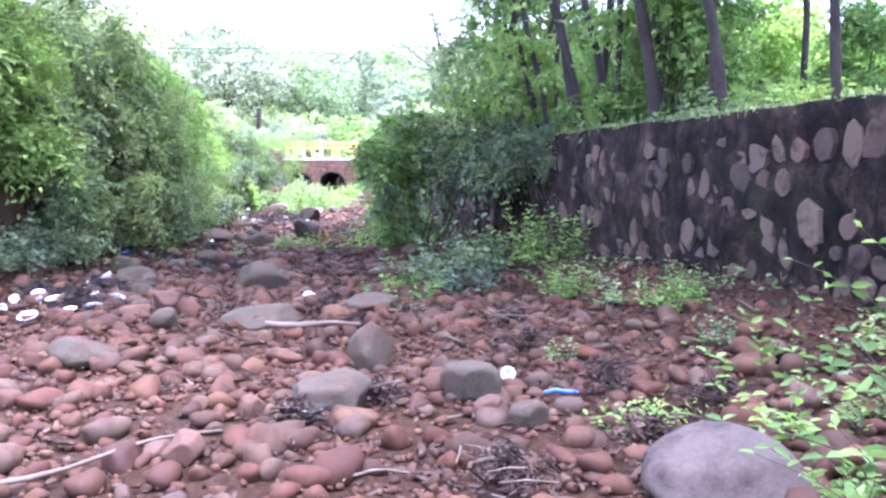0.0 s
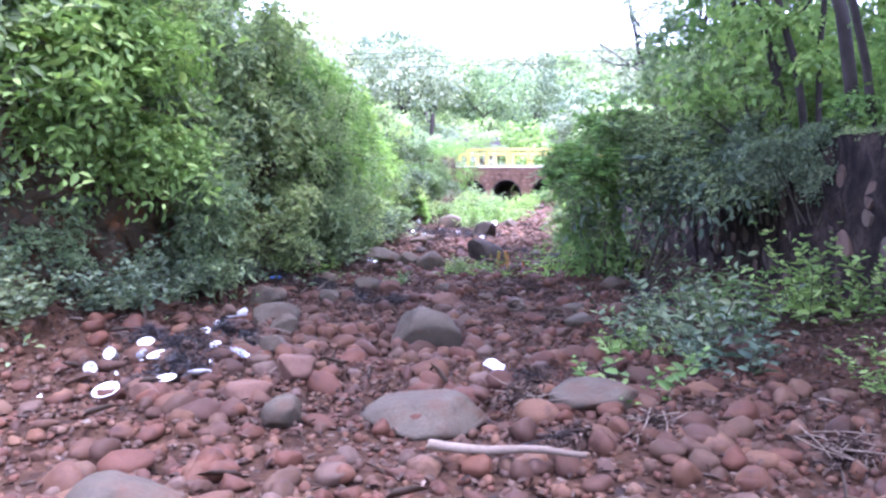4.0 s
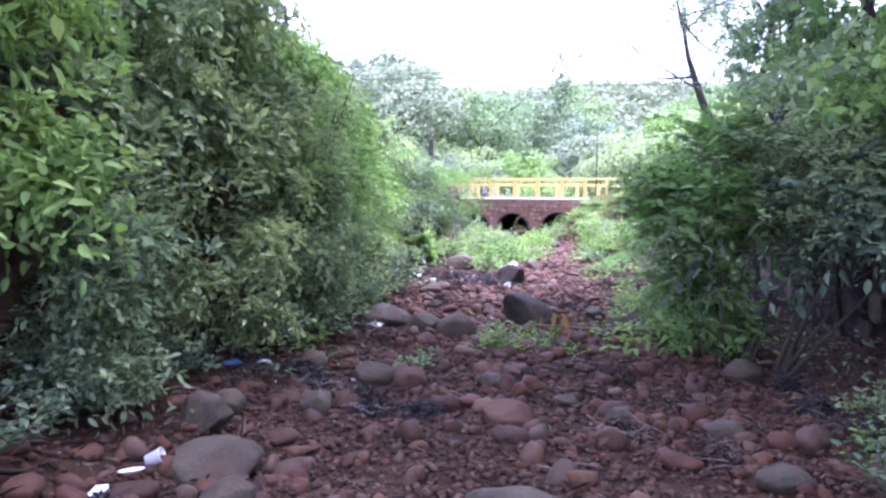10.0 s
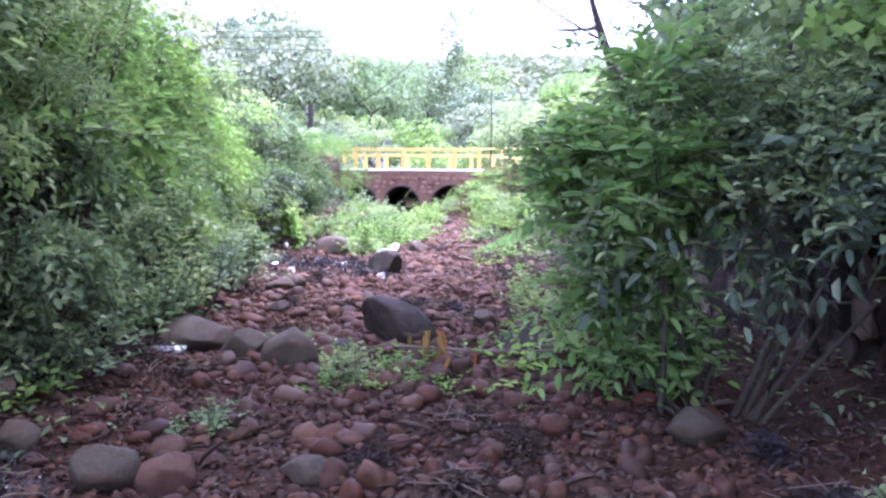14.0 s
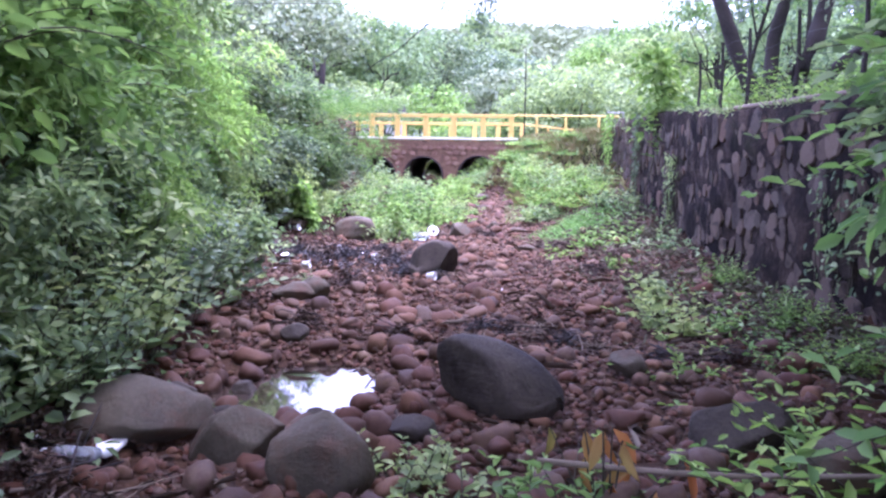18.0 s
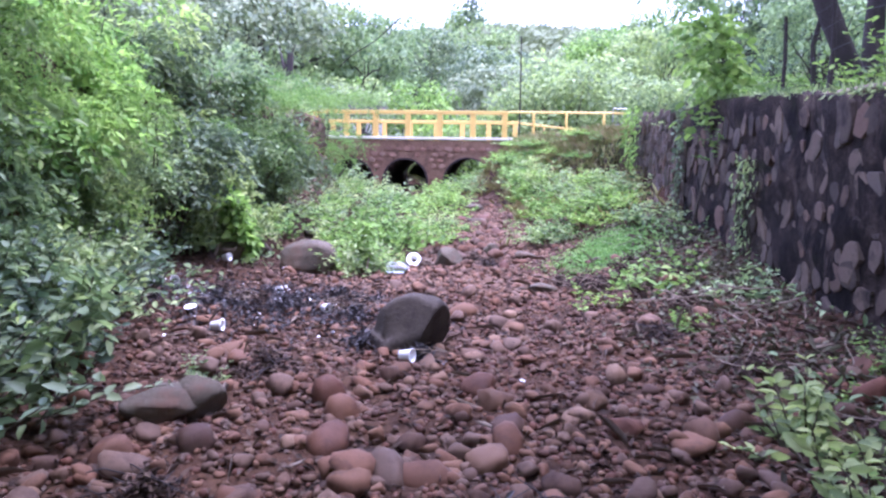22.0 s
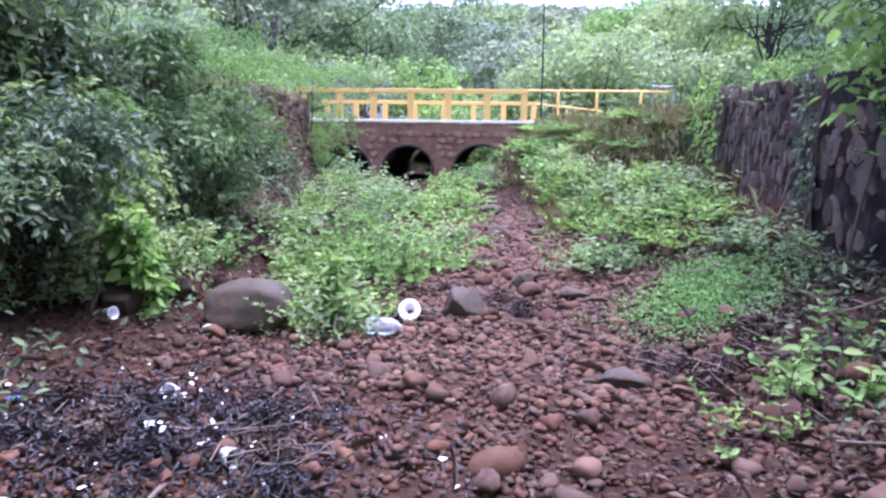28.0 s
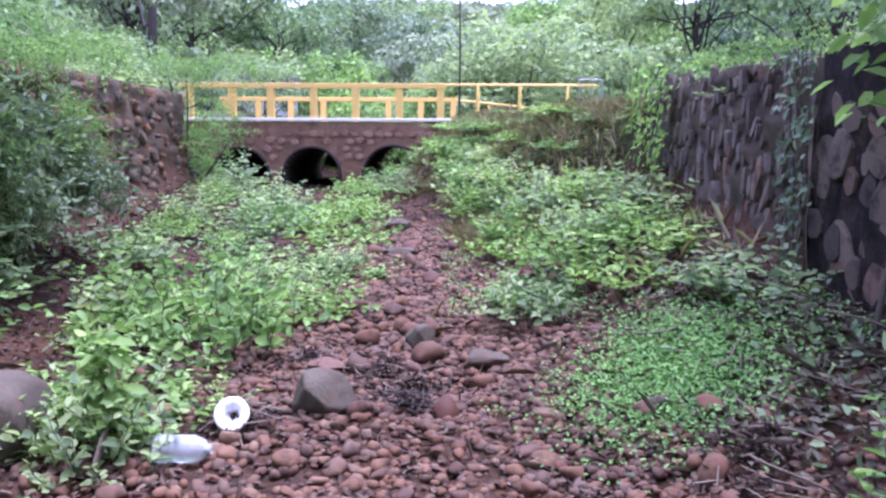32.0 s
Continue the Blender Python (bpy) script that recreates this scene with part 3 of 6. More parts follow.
def boulder(x, y, w, h, material, label, turn=None, name="boulder", group="", deep=None, cut=0.73, facets=14, slope=0.0):
    """One large stone, sunk a little into the bed."""
    gen = np.random.default_rng(int(abs(x) * 100) * 997 + int(y * 100))
    v = lumpy(ICO3_V, facets, cut, 0.07, gen)
    v *= 1 + 0.012 * gen.standard_normal((len(v), 1)) * 0.5
    v *= 1 + 0.009 * np.sin(v * 13 + gen.uniform(0, 6, 3)).sum(1, keepdims=True)
    v /= np.abs(v).max(0)
    depth = deep or w * gen.uniform(0.75, 0.95)
    v *= np.array([w / 2, depth / 2, h * 0.62])
    v[:, 2] -= slope * v[:, 0] * (v[:, 2] > 0)
    ob = new(name, np_mesh(name, v, ICO3_F, material, True))
    ob.matrix_world = pose(x, y, ground_z(x, y) + h * 0.34, 0, 0, gen.uniform(-15, 15) + 15 if turn is None else turn)
    return tagged(ob, label, "rock", group)

# ---- bridge ----
BRIDGE_TURN = 13.0
bridge = root("bridge", -16.06, 40.8, 0, BRIDGE_TURN, "small stone road bridge with three round culverts and yellow railing", "bridge")
DECK = 2.0
ARCHES = [(-2.6, 0.56, 0.74), (-0.72, 0.58, 0.74), (1.43, 0.58, 0.79)]
U0, U1, DEPTH = -4.6, 3.35, 6.2


def spandrel(v0, v1):
    """A wall with round holes, built of upright strips above and below each hole."""
    us = sorted({round(u, 3) for u in np.arange(U0, U1 + 0.01, 0.25)} | {round(c + r * math.cos(a), 4) for c, _, r in ARCHES for a in np.linspace(0, math.pi, 19)})
    bm = bmesh.new()

    def strip(ua, ub, za, zb, zc, zd):
        p = [bm.verts.new(q) for q in ((ua, v0, za), (ub, v0, zb), (ub, v0, zd), (ua, v0, zc), (ua, v1, za), (ub, v1, zb), (ub, v1, zd), (ua, v1, zc))]
        for q in ((0, 1, 2, 3), (5, 4, 7, 6), (0, 4, 5, 1), (3, 2, 6, 7)):
            bm.faces.new([p[k] for k in q])

    for ua, ub in zip(us, us[1:]):
        hole = [(c, z, r) for c, z, r in ARCHES if c - r - 1e-3 <= ua and ub <= c + r + 1e-3]
        if hole:
            c, z, r = hole[0]
            ra, rb = (math.sqrt(max(r * r - (u - c) ** 2, 0)) for u in (ua, ub))
            strip(ua, ub, z + ra, z + rb, DECK, DECK)
            strip(ua, ub, -0.8, -0.8, z - ra, z - rb)
        else:
            strip(ua, ub, -0.8, -0.8, DECK, DECK)
    bmesh.ops.remove_doubles(bm, verts=list(bm.verts), dist=0.0005)
    return bm


part("front_wall", bm_mesh("front_wall", spandrel(0, 0.4), M_BRIDGEWALL), bridge, "reddish brown rubble masonry wall")
part("back_wall", bm_mesh("back_wall", spandrel(DEPTH - 0.4, DEPTH), M_BRIDGEWALL), bridge)
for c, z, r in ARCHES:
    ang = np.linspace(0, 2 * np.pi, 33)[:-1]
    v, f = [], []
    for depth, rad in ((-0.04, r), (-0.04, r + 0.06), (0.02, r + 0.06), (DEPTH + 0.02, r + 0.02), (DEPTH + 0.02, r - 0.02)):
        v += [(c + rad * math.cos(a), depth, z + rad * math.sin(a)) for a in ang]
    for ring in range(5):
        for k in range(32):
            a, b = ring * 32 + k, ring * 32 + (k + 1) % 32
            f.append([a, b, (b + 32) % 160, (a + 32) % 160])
    part("culvert_pipe", np_mesh("culvert_pipe", v, f, M_CULVERT, True), bridge, "round culvert, its mortar lining coloured dark for the shade inside")
part("deck", box("deck", U0 - 14, U1 + 6.2, 0.02, DEPTH - 0.02, DECK - 0.16, DECK, M_ROAD), bridge, "dusty road surface")
part("kerb", box("kerb", U0 - 0.3, 3.35, -0.06, 0.22, DECK + 0.02, DECK + 0.10, M_KERB, 0.015), bridge, "whitewashed concrete kerb")
part("kerb", box("kerb", 3.37, 7.0, -0.02, 0.22, DECK - 0.05, DECK + 0.07, M_KERB, 0.02), bridge, "chipped whitish concrete kerb")
part("kerb", box("kerb", U0, 3.5, DEPTH - 0.22, DEPTH + 0.06, DECK - 0.02, DECK + 0.10, M_KERB, 0.015), bridge)
part("buttress", box("buttress", 2.75, 3.35, -0.14, 0.1, -0.5, DECK - 0.03, M_CONCRETE, 0.04), bridge, "pale broken concrete abutment")
part("abutment", box("abutment", 3.36, 7.2, 0.0, 0.35, 0.2, DECK - 0.06, M_EARTH, 0.05), bridge, "crumbling earth and stone abutment")
for v_at, u_list in ((0.08, [-5.0, -3.89, -2.78, -1.77, -0.65, 0.45, 1.59, 2.67]), (DEPTH - 0.1, [-4.6, -3.5, -2.4, -1.3, -0.2, 0.9, 2.0, 3.1])):
    rail_h = 1.0 if v_at < 1 else 0.93
    for u in u_list:
        part("railing_post", box("railing_post", u - 0.095, u + 0.095, v_at - 0.09, v_at + 0.09, DECK + 0.10, DECK + rail_h - 0.13, M_YELLOW, 0.012), bridge, "yellow painted concrete post")
    part("top_rail", box("top_rail", u_list[0] - 0.2, u_list[-1] + 0.12, v_at - 0.10, v_at + 0.10, DECK + rail_h - 0.13, DECK + rail_h, M_YELLOW, 0.012), bridge, "yellow painted concrete top rail")


def pipe(name, a, b, r, material, parent, label=""):
    line = np.linspace(a, b, 3)
    v, f = tube_arrays(line, [r] * 3, 8)
    f = np.concatenate([f, [[0, 2, 4, 6], [16, 18, 20, 22]]])
    return part(name, np_mesh(name, v, f, material, True), parent, label)


pipe("pipe_rail", (2.75, 0.08, DECK + 0.97), (6.75, 0.08, DECK + 0.97), 0.035, M_YELLOW, bridge, "thin yellow steel pipe rail")
for u in (3.65, 4.75, 6.0):
    pipe("pipe_post", (u, 0.08, DECK + 0.02), (u, 0.08, DECK + 0.96), 0.045, M_YELLOW, bridge)
pipe("pipe_rail", (3.2, DEPTH - 0.1, DECK + 0.86), (5.6, DEPTH - 0.1, DECK + 0.62), 0.035, M_YELLOW, bridge, "sloping yellow pipe rail")
for u in (4.3, 5.4):
    pipe("pipe_post", (u, DEPTH - 0.1, DECK), (u, DEPTH - 0.1, DECK + 0.7), 0.04, M_YELLOW, bridge)
BRIDGE_STONES = [stone_data("facing_stone", rng.uniform(0.16, 0.30), rng.uniform(0.12, 0.2), 0.045, 8, M_BRIDGESTONE) for _ in range(8)]
for row, z in enumerate(np.arange(0.1, 1.9, 0.2)):
    for u in np.arange(-3.9 + 0.12 * (row % 2), 2.7, 0.29):
        u2, z2 = u + rng.uniform(-0.06, 0.06), z + rng.uniform(-0.03, 0.03)
        if all((u2 - c) ** 2 + (z2 - zc) ** 2 > (r + 0.22) ** 2 for c, zc, r in ARCHES) and rng.random() < 0.85:
            part("facing_stone", BRIDGE_STONES[rng.integers(8)], bridge, "", pose(u2, 0.0, z2, 0, 0, 90))

# ---- stones of the retaining walls ----
ROUND_STONES = [stone_data("wall_stone", rng.uniform(0.20, 0.34), rng.uniform(0.27, 0.46), rng.uniform(0.008, 0.03), rng.integers(9, 14), M_WALLSTONE) for _ in range(24)]
LONG_STONES = [stone_data("wall_stone", rng.uniform(0.07, 0.15), rng.uniform(0.18, 0.40), rng.uniform(0.006, 0.028), rng.integers(6, 9), M_OLDSTONE) for _ in range(16)]


def lay_stones(wall, y0, y1, shapes, dx, dz, chance, shift=0.0, lean=0.0, single=(0, 99), base=0.05, top=WALL_TOP):
    pile = Pile()
    fixed = []
    for row, z in enumerate(np.arange(base + dz * 0.45, top - dz * 0.7, dz)):
        y = y0 + dx * (0.5 if row % 2 else 0.1)
        while y < y1:
            yy, zz = y + rng.uniform(-0.06, 0.06), z + rng.uniform(-0.09, 0.09)
            x = float(np.interp(yy, RIGHT_Y, RIGHT_X)) + shift + lean * zz
            slope = float(np.interp(yy + 0.1, RIGHT_Y, RIGHT_X) - np.interp(yy - 0.1, RIGHT_Y, RIGHT_X)) / 0.2
            turn = math.degrees(math.atan2(-slope, 1.0))
            if rng.random() < chance * (1.25 if yy < 9 else 0.3 if 11.5 < yy < 14 and zz > 0.8 else 1.0) and zz > ground_z(x - 0.3, yy) - 0.1:
                s = rng.uniform(0.45, 1.05) * (1.02 if yy > 18.2 else 1.0)
                x += rng.uniform(-0.004, 0.018)
                fixed.append((shapes[rng.integers(len(shapes))], pose(x, yy, zz, rng.uniform(-25, 25), rng.uniform(-3, 3), turn) @ Matrix.Scale(s, 4)))
            y += dx * rng.uniform(0.85, 1.2) / max(math.hypot(1, slope), 1)
    picked = [q for q in fixed if single[0] <= q[1].translation.y <= single[1]]
    for me, m in fixed:
        if id(me) and any(m is q[1] for q in picked[:150]):
            part("wall_stone", me, wall, "", m)
        else:
            v = np.array([(m @ p.co)[:] for p in me.vertices])
            for poly in me.polygons:
                q = list(poly.vertices)
                pile.f.append([pile.n + a for a in (q if len(q) == 4 else q + q[-1:])])
            pile.v.append(v)
            pile.n += len(v)
    if pile.v:
        me = bpy.data.meshes.new("wall_stones")
        me.from_pydata([tuple(p) for p in np.concatenate(pile.v)], [], [tuple(dict.fromkeys(q)) for q in pile.f])
        me.materials.append(M_WALLSTONE)
        tagged(part("wall_stones", me, wall), kind="stuff")
        me.materials[0] = shapes[0].materials[0]


lay_stones(wall_near, 3.0, 18.2, ROUND_STONES, 0.28, 0.29, 0.68, single=(5, 12))
lay_stones(wall_near, 18.2, 27.4, ROUND_STONES, 0.205, 0.275, 0.95, single=(19, 27), top=2.15)
lay_stones(wall_far, 27.8, 31.8, LONG_STONES, 0.115, 0.25, 0.9, 0.06, 0.052, top=2.36)

# ---- left bank wall of eroded earth ----
ly = np.arange(-12, 35.05, 0.18)
left_line = np.stack([np.interp(ly, LEFT_Y, LEFT_X) - 0.02, ly], -1)[::-1]
left_line = np.concatenate([np.stack([np.linspace(-20.0, -17.05, 12), np.linspace(36.6, 35.2, 12)], -1), left_line])
wall_left = tagged(new("wall_west", rough_wall("wall_west", left_line, -0.4, 2.42, 0.6, M_EARTH, 0.045, 26, 0.12)), "eroded earth and rubble bank wall", "wall", kind="structure")
rubble = Pile()
for _ in range(900):
    y = rng.uniform(2, 34.8)
    z = rng.uniform(0.1, 2.3)
    x = float(np.interp(y, LEFT_Y, LEFT_X)) - 0.05 * z
    size = np.array([0.05, rng.uniform(0.05, 0.17), rng.uniform(0.04, 0.12)])
    rubble.add(COBBLE_SHAPES[rng.integers(14)] * size + np.array([x, y, z]), ICO1_F)
for _ in range(420):
    y, z = rng.uniform(4, 14.5), rng.uniform(0.1, 2.2)
    x = float(np.interp(y, LEFT_Y, LEFT_X)) - 0.05 * z
    size = np.array([0.07, rng.uniform(0.08, 0.2), rng.uniform(0.06, 0.15)])
    rubble.add(COBBLE_SHAPES[rng.integers(14)] * size + np.array([x, y, z]), ICO1_F)
tagged(part("rubble_stones", rubble.mesh("rubble_stones", M_EARTH, True), wall_left, "stones sticking out of the earth"), kind="stuff")

# ---- plants ----


def bush_parts(lumps, n, leaf, wide, pairs, material, rachis=None, gap=0.2, stems=7, droop=0.5, outer=0):
    """Meshes of a bush about its base: stems that reach into the lumps, and leaf sprays."""
    lumps = np.asarray(lumps, float)
    p, d = lumps_shell(lumps, n, gap)
    way = d * 0.4 + 0.75 * rng.standard_normal(p.shape) - np.array([0, 0, 0.1])
    if pairs:
        length = (rachis or leaf * (pairs + 1) * 0.55) * rng.uniform(0.6, 1.3, len(p))
        v, f = sprigs(p, way, length, pairs, leaf, wide, droop, d + np.array([0, 0, 0.55]))
    else:
        size = leaf * rng.uniform(0.6, 1.3, len(p))
        v, f = leaf_arrays(p, way - np.array([0, 0, droop]), d + 0.5 * rng.standard_normal(p.shape) + np.array([0, 0, 0.8]), size, size * wide)
    pile = Pile()
    if outer:
        q, e = lumps_shell(lumps, outer, 0.0, 0.1)
        ov, of = shoot_arrays(q, e + 0.5 * rng.standard_normal(q.shape) + np.array([0, 0, 0.35]), rng.uniform(0.25, 0.75, len(q)), 6, leaf * 1.35, 0.5, 0.7, pile, 0.004)
        v, f = np.concatenate([v, ov]), np.concatenate([f, of + len(v)])
    leaves = np_mesh("leaves", v, f, material)
    for k in range(stems):
        l = lumps[k % len(lumps)]
        tip = l[:3] + l[3:6] * rng.uniform(-0.6, 0.7, 3)
        foot = np.array([rng.uniform(-0.15, 0.15), rng.uniform(-0.15, 0.15), -0.05]) + np.array([l[0], l[1], 0]) * 0.35
        mid = (foot + tip) / 2 + rng.uniform(-0.15, 0.15, 3)
        s = np.linspace(0, 1, 7)[:, None]
        line = (1 - s) ** 2 * foot + 2 * s * (1 - s) * mid + s * s * tip
        pile.add(*tube_arrays(line, np.linspace(0.028, 0.006, 7), 5))
        for _ in range(3):
            at = line[rng.integers(2, 6)]
            end = at + rng.uniform(-1, 1, 3) * l[3:6] * 0.7
            pile.add(*tube_arrays([at, (at + end) / 2 + rng.uniform(-0.05, 0.05, 3), end], [0.011, 0.008, 0.004], 4))
    return leaves, pile.mesh("stems", M_STEM, True)


def shoot_arrays(foot, way, length, nodes, leaf, wide, droop=0.25, pile=None, thick=0.006):
    """Leafy shoots: curved stalks with a pair of leaves at each node, smaller towards the tip."""
    n = len(foot)
    way = unit(way)
    bend = 0.35 * rng.standard_normal((n, 3)) * np.array([1, 1, 0.2]) - np.array([0, 0, droop])
    bases, ways, norms, sizes = [], [], [], []
    spin = rng.uniform(0, 2 * np.pi, n)
    for k in range(nodes):
        s = (k + 1.2) / (nodes + 0.2)
        at = foot + way * (length * s)[:, None] + bend * (length * s * s)[:, None] * 0.6
        grow = leaf * (1.15 - 0.55 * s) * rng.uniform(0.65, 1.25, n)
        for side in (0, np.pi):
            a = spin + k * 1.57 + side + rng.normal(0, 0.3, n)
            out = np.stack([np.cos(a), np.sin(a), rng.uniform(-0.35, 0.35, n)], -1)
            bases.append(at)
            ways.append(out + way * 0.45)
            norms.append(np.array([0, 0, 1.0]) + 0.62 * rng.standard_normal((n, 3)))
            sizes.append(grow)
    if pile is not None:
        for j in range(n):
            t = np.linspace(0, 1, 5)[:, None]
            pile.add(*tube_arrays(foot[j] + way[j] * length[j] * t + bend[j] * length[j] * t * t * 0.6, thick * np.linspace(1, 0.4, 5), 4))
    sizes = np.concatenate(sizes)
    keep = rng.random(len(sizes)) < 0.88
    return leaf_arrays(np.concatenate(bases)[keep], np.concatenate(ways)[keep], np.concatenate(norms)[keep], sizes[keep], sizes[keep] * wide)


def weed_parts(n, spread, tall, leaf, wide, nodes, material, lean=0.55):
    """A loose patch of upright leafy shoots of unequal height."""
    a, d = rng.uniform(0, 2 * np.pi, n), spread * np.sqrt(rng.random(n)) * (0.6 + 0.5 * rng.random(n))
    foot = np.stack([d * np.cos(a), d * np.sin(a), np.full(n, -0.03)], -1)
    way = np.stack([lean * np.cos(a) * d / spread, lean * np.sin(a) * d / spread, np.ones(n)], -1) + 0.28 * rng.standard_normal((n, 3))
    length = tall * rng.uniform(0.4, 1.1, n) * (1.15 - 0.5 * d / spread)
    pile = Pile()
    v, f = shoot_arrays(foot, way, length, nodes, leaf, wide, 0.25, pile)
    return np_mesh("leaves", v, f, material), pile.mesh("branchwork", M_STEM, True)


def plant(parts, name, x, y, label, category="bush", scale=1.0, rz=0, group="", z=None, tall=1.0):
    mid = float(np.interp(y, BED_Y, BED_X))
    if 26 < y < 37 and abs(x - mid) < 0.9:
        x = mid + (0.9 + 0.3 * scale) * (1 if x > mid else -1)
    if 31 < y < 42 and x > mid:
        tall = min(1.0, max(0.25, (1.9 - ground_z(x, y)) / scale))
    ob = root(name, x, y, ground_z(x, y) if z is None else z, rz, label, category, group)
    ob.scale = (scale, scale, scale * tall)
    tagged(part("leaves", parts[0], ob), kind="stuff")
    tagged(part("branchwork", parts[1], ob), kind="stuff")
    return ob


def limb(pile, start, way, length, r0, r1, bend=0.25, n=7, sides=7):
    """A crooked tapering limb; gives its line."""
    way = unit(np.array(way, float))
    pts, at = [np.array(start, float)], np.array(start, float)
    for k in range(n):
        way = unit(way + bend * rng.standard_normal(3) * 0.5 + np.array([0, 0, 0.04]))
        at = at + way * length / n
        pts.append(at)
    pile.add(*tube_arrays(pts, np.linspace(r0, r1, n + 1), sides, 0.05))
    return np.array(pts)


def tree_parts(tall, r, fork, limbs, leaf_n, leaf, wide, pairs, material, lean=(0, 0), crown=1.6, bend=0.25, low=0.45, clumps=3):
    """A tapered crooked trunk with limbs, and leaf sprays round the limbs' ends."""
    pile, tips = Pile(), []
    trunk = limb(pile, (0, 0, -0.2), (lean[0], lean[1], 1), tall * fork, r, r * 0.62, bend, 8, 9)
    for k in range(limbs):
        at = trunk[-1] if k < 2 else trunk[rng.integers(4, 9)]
        ang = k * 2.4 + rng.uniform(-0.5, 0.5)
        line = limb(pile, at, (math.cos(ang) * 0.8 + lean[0], math.sin(ang) * 0.8 + lean[1], rng.uniform(0.5, 1.4)), tall * rng.uniform(0.35, 0.6), r * 0.5, r * 0.14, bend)
        for _ in range(3):
            s = line[rng.integers(3, 8)]
            twig = limb(pile, s, rng.standard_normal(3) + np.array([0, 0, 0.4]), tall * rng.uniform(0.14, 0.26), r * 0.17, r * 0.04, bend * 1.3, 5, 5)
            tips += [twig[-1], twig[3]]
        tips.append(line[-1])
    tips = np.array(tips)
    lumps = np.concatenate([np.concatenate([t + rng.normal(0, crown * 0.35, 3), np.array([1, 1, 0.6]) * crown * rng.uniform(0.3, 0.7)])[None] for t in tips for _ in range(clumps)])
    p, d = lumps_shell(lumps, leaf_n, 0.1, 0.9, -1)
    way = d * 0.5 + 0.7 * rng.standard_normal(p.shape)
    if pairs:
        v, f = sprigs(p, way, leaf * (pairs + 1) * 0.5 * rng.uniform(0.6, 1.3, len(p)), pairs, leaf, wide, 0.6, d + np.array([0, 0, 0.6]))
    else:
        size = leaf * rng.uniform(0.6, 1.3, len(p))
        v, f = leaf_arrays(p, way - np.array([0, 0, 0.4]), d + 0.6 * rng.standard_normal(p.shape) + np.array([0, 0, 0.6]), size, size * wide)
    return np_mesh("crown", v, f, material), pile.mesh("trunk", M_BARK, True)


def tree(parts, name, x, y, label, scale=1.0, rz=0, group="", z=None):
    ob = root(name, x, y, ground_z(x, y) if z is None else z, rz, label, "tree", group)
    ob.scale = (scale,) * 3
    part("crown", parts[0], ob)
    part("trunk", parts[1], ob)
    return ob


def tufts(lumps, per, leaf, wide=0.6, low=-0.3):
    """Four-cornered leaf tufts on the outer side of many lumps, facing outwards."""
    lumps = np.asarray(lumps, float)
    n = len(lumps) * per
    at = np.repeat(lumps, per, 0)
    d = unit(rng.standard_normal((n, 3)))
    d[:, 2] = np.where(d[:, 2] < low, -d[:, 2], d[:, 2])
    p = at[:, :3] + d * at[:, 3:6] * (1 + 0.13 * rng.standard_normal((n, 1)))
    way = unit(np.cross(d, rng.standard_normal((n, 3))) + 0.35 * d - np.array([0, 0, 0.25]))
    side = unit(np.cross(way, d + 0.4 * rng.standard_normal((n, 3))))
    size = (leaf * rng.uniform(0.5, 1.4, n))[:, None]
    v = np.stack([p, p + way * size * 0.5 + side * size * wide * 0.5, p + way * size, p + way * size * 0.5 - side * size * wide * 0.5], 1)
    return v.reshape(-1, 3), np.arange(4 * n).reshape(-1, 4)


def crown_parts(tall, reach, lumps_n, per, leaf, material, flat=0.55, foot=0.35, r=0.16):
    """A tree with a dome of many leafy lumps carried by forking limbs."""
    pile, lumps = Pile(), []
    trunk = limb(pile, (0, 0, -0.3), (0.05, 0.03, 1), tall * 0.5, r, r * 0.6, 0.18, 7, 8)
    mid = tall * (foot + 1) / 2
    for k in range(lumps_n):
        a, e = k * 2.4 + rng.uniform(-0.4, 0.4), math.asin(rng.uniform(-0.55, 1.0))
        out = reach * rng.uniform(0.55, 1.0)
        at = np.array([math.cos(a) * math.cos(e) * out, math.sin(a) * math.cos(e) * out, mid + math.sin(e) * (tall - mid) * rng.uniform(0.6, 0.98)])
        size = reach * rng.uniform(0.16, 0.34)
        lumps.append((*at, size, size, size * flat))
        if k % 4 == 0:
            start = trunk[rng.integers(4, 8)]
            line = np.linspace(start, at, 6) + 0.04 * reach * rng.standard_normal((6, 3))
            line[0], line[-1] = start, at
            pile.add(*tube_arrays(line, np.linspace(r * 0.4, r * 0.08, 6), 5))
    v, f = tufts(lumps, per, leaf)
    return np_mesh("crown", v, f, material), pile.mesh("trunk", M_BARK, True)


# Left bank: hanging bushes that cover the bank wall from its foot to above its top.
BANK_KINDS = []
for k in range(5):
    lumps = [(rng.uniform(-0.7, 0.7), rng.uniform(-0.9, 0.9), rng.uniform(0.3, 2.2), rng.uniform(0.22, 0.6), rng.uniform(0.25, 0.65), rng.uniform(0.2, 0.5)) for _ in range(17)]
    BANK_KINDS.append(bush_parts(lumps, 1300, 0.105, 0.5, 4, (M_LEAF, M_DARKLEAF, M_LEAF, M_LIGHTLEAF, M_WEED)[k], gap=1.05, stems=9, droop=0.7, outer=70))
# Mostly dark leaves: the shade at the bank's foot is put into colour.
BROAD_KINDS = [weed_parts(85, 0.72, 1.05, 0.125, 0.6, 8, (M_LEAF, M_DARKLEAF, M_DARKLEAF)[k]) for k in range(3)]

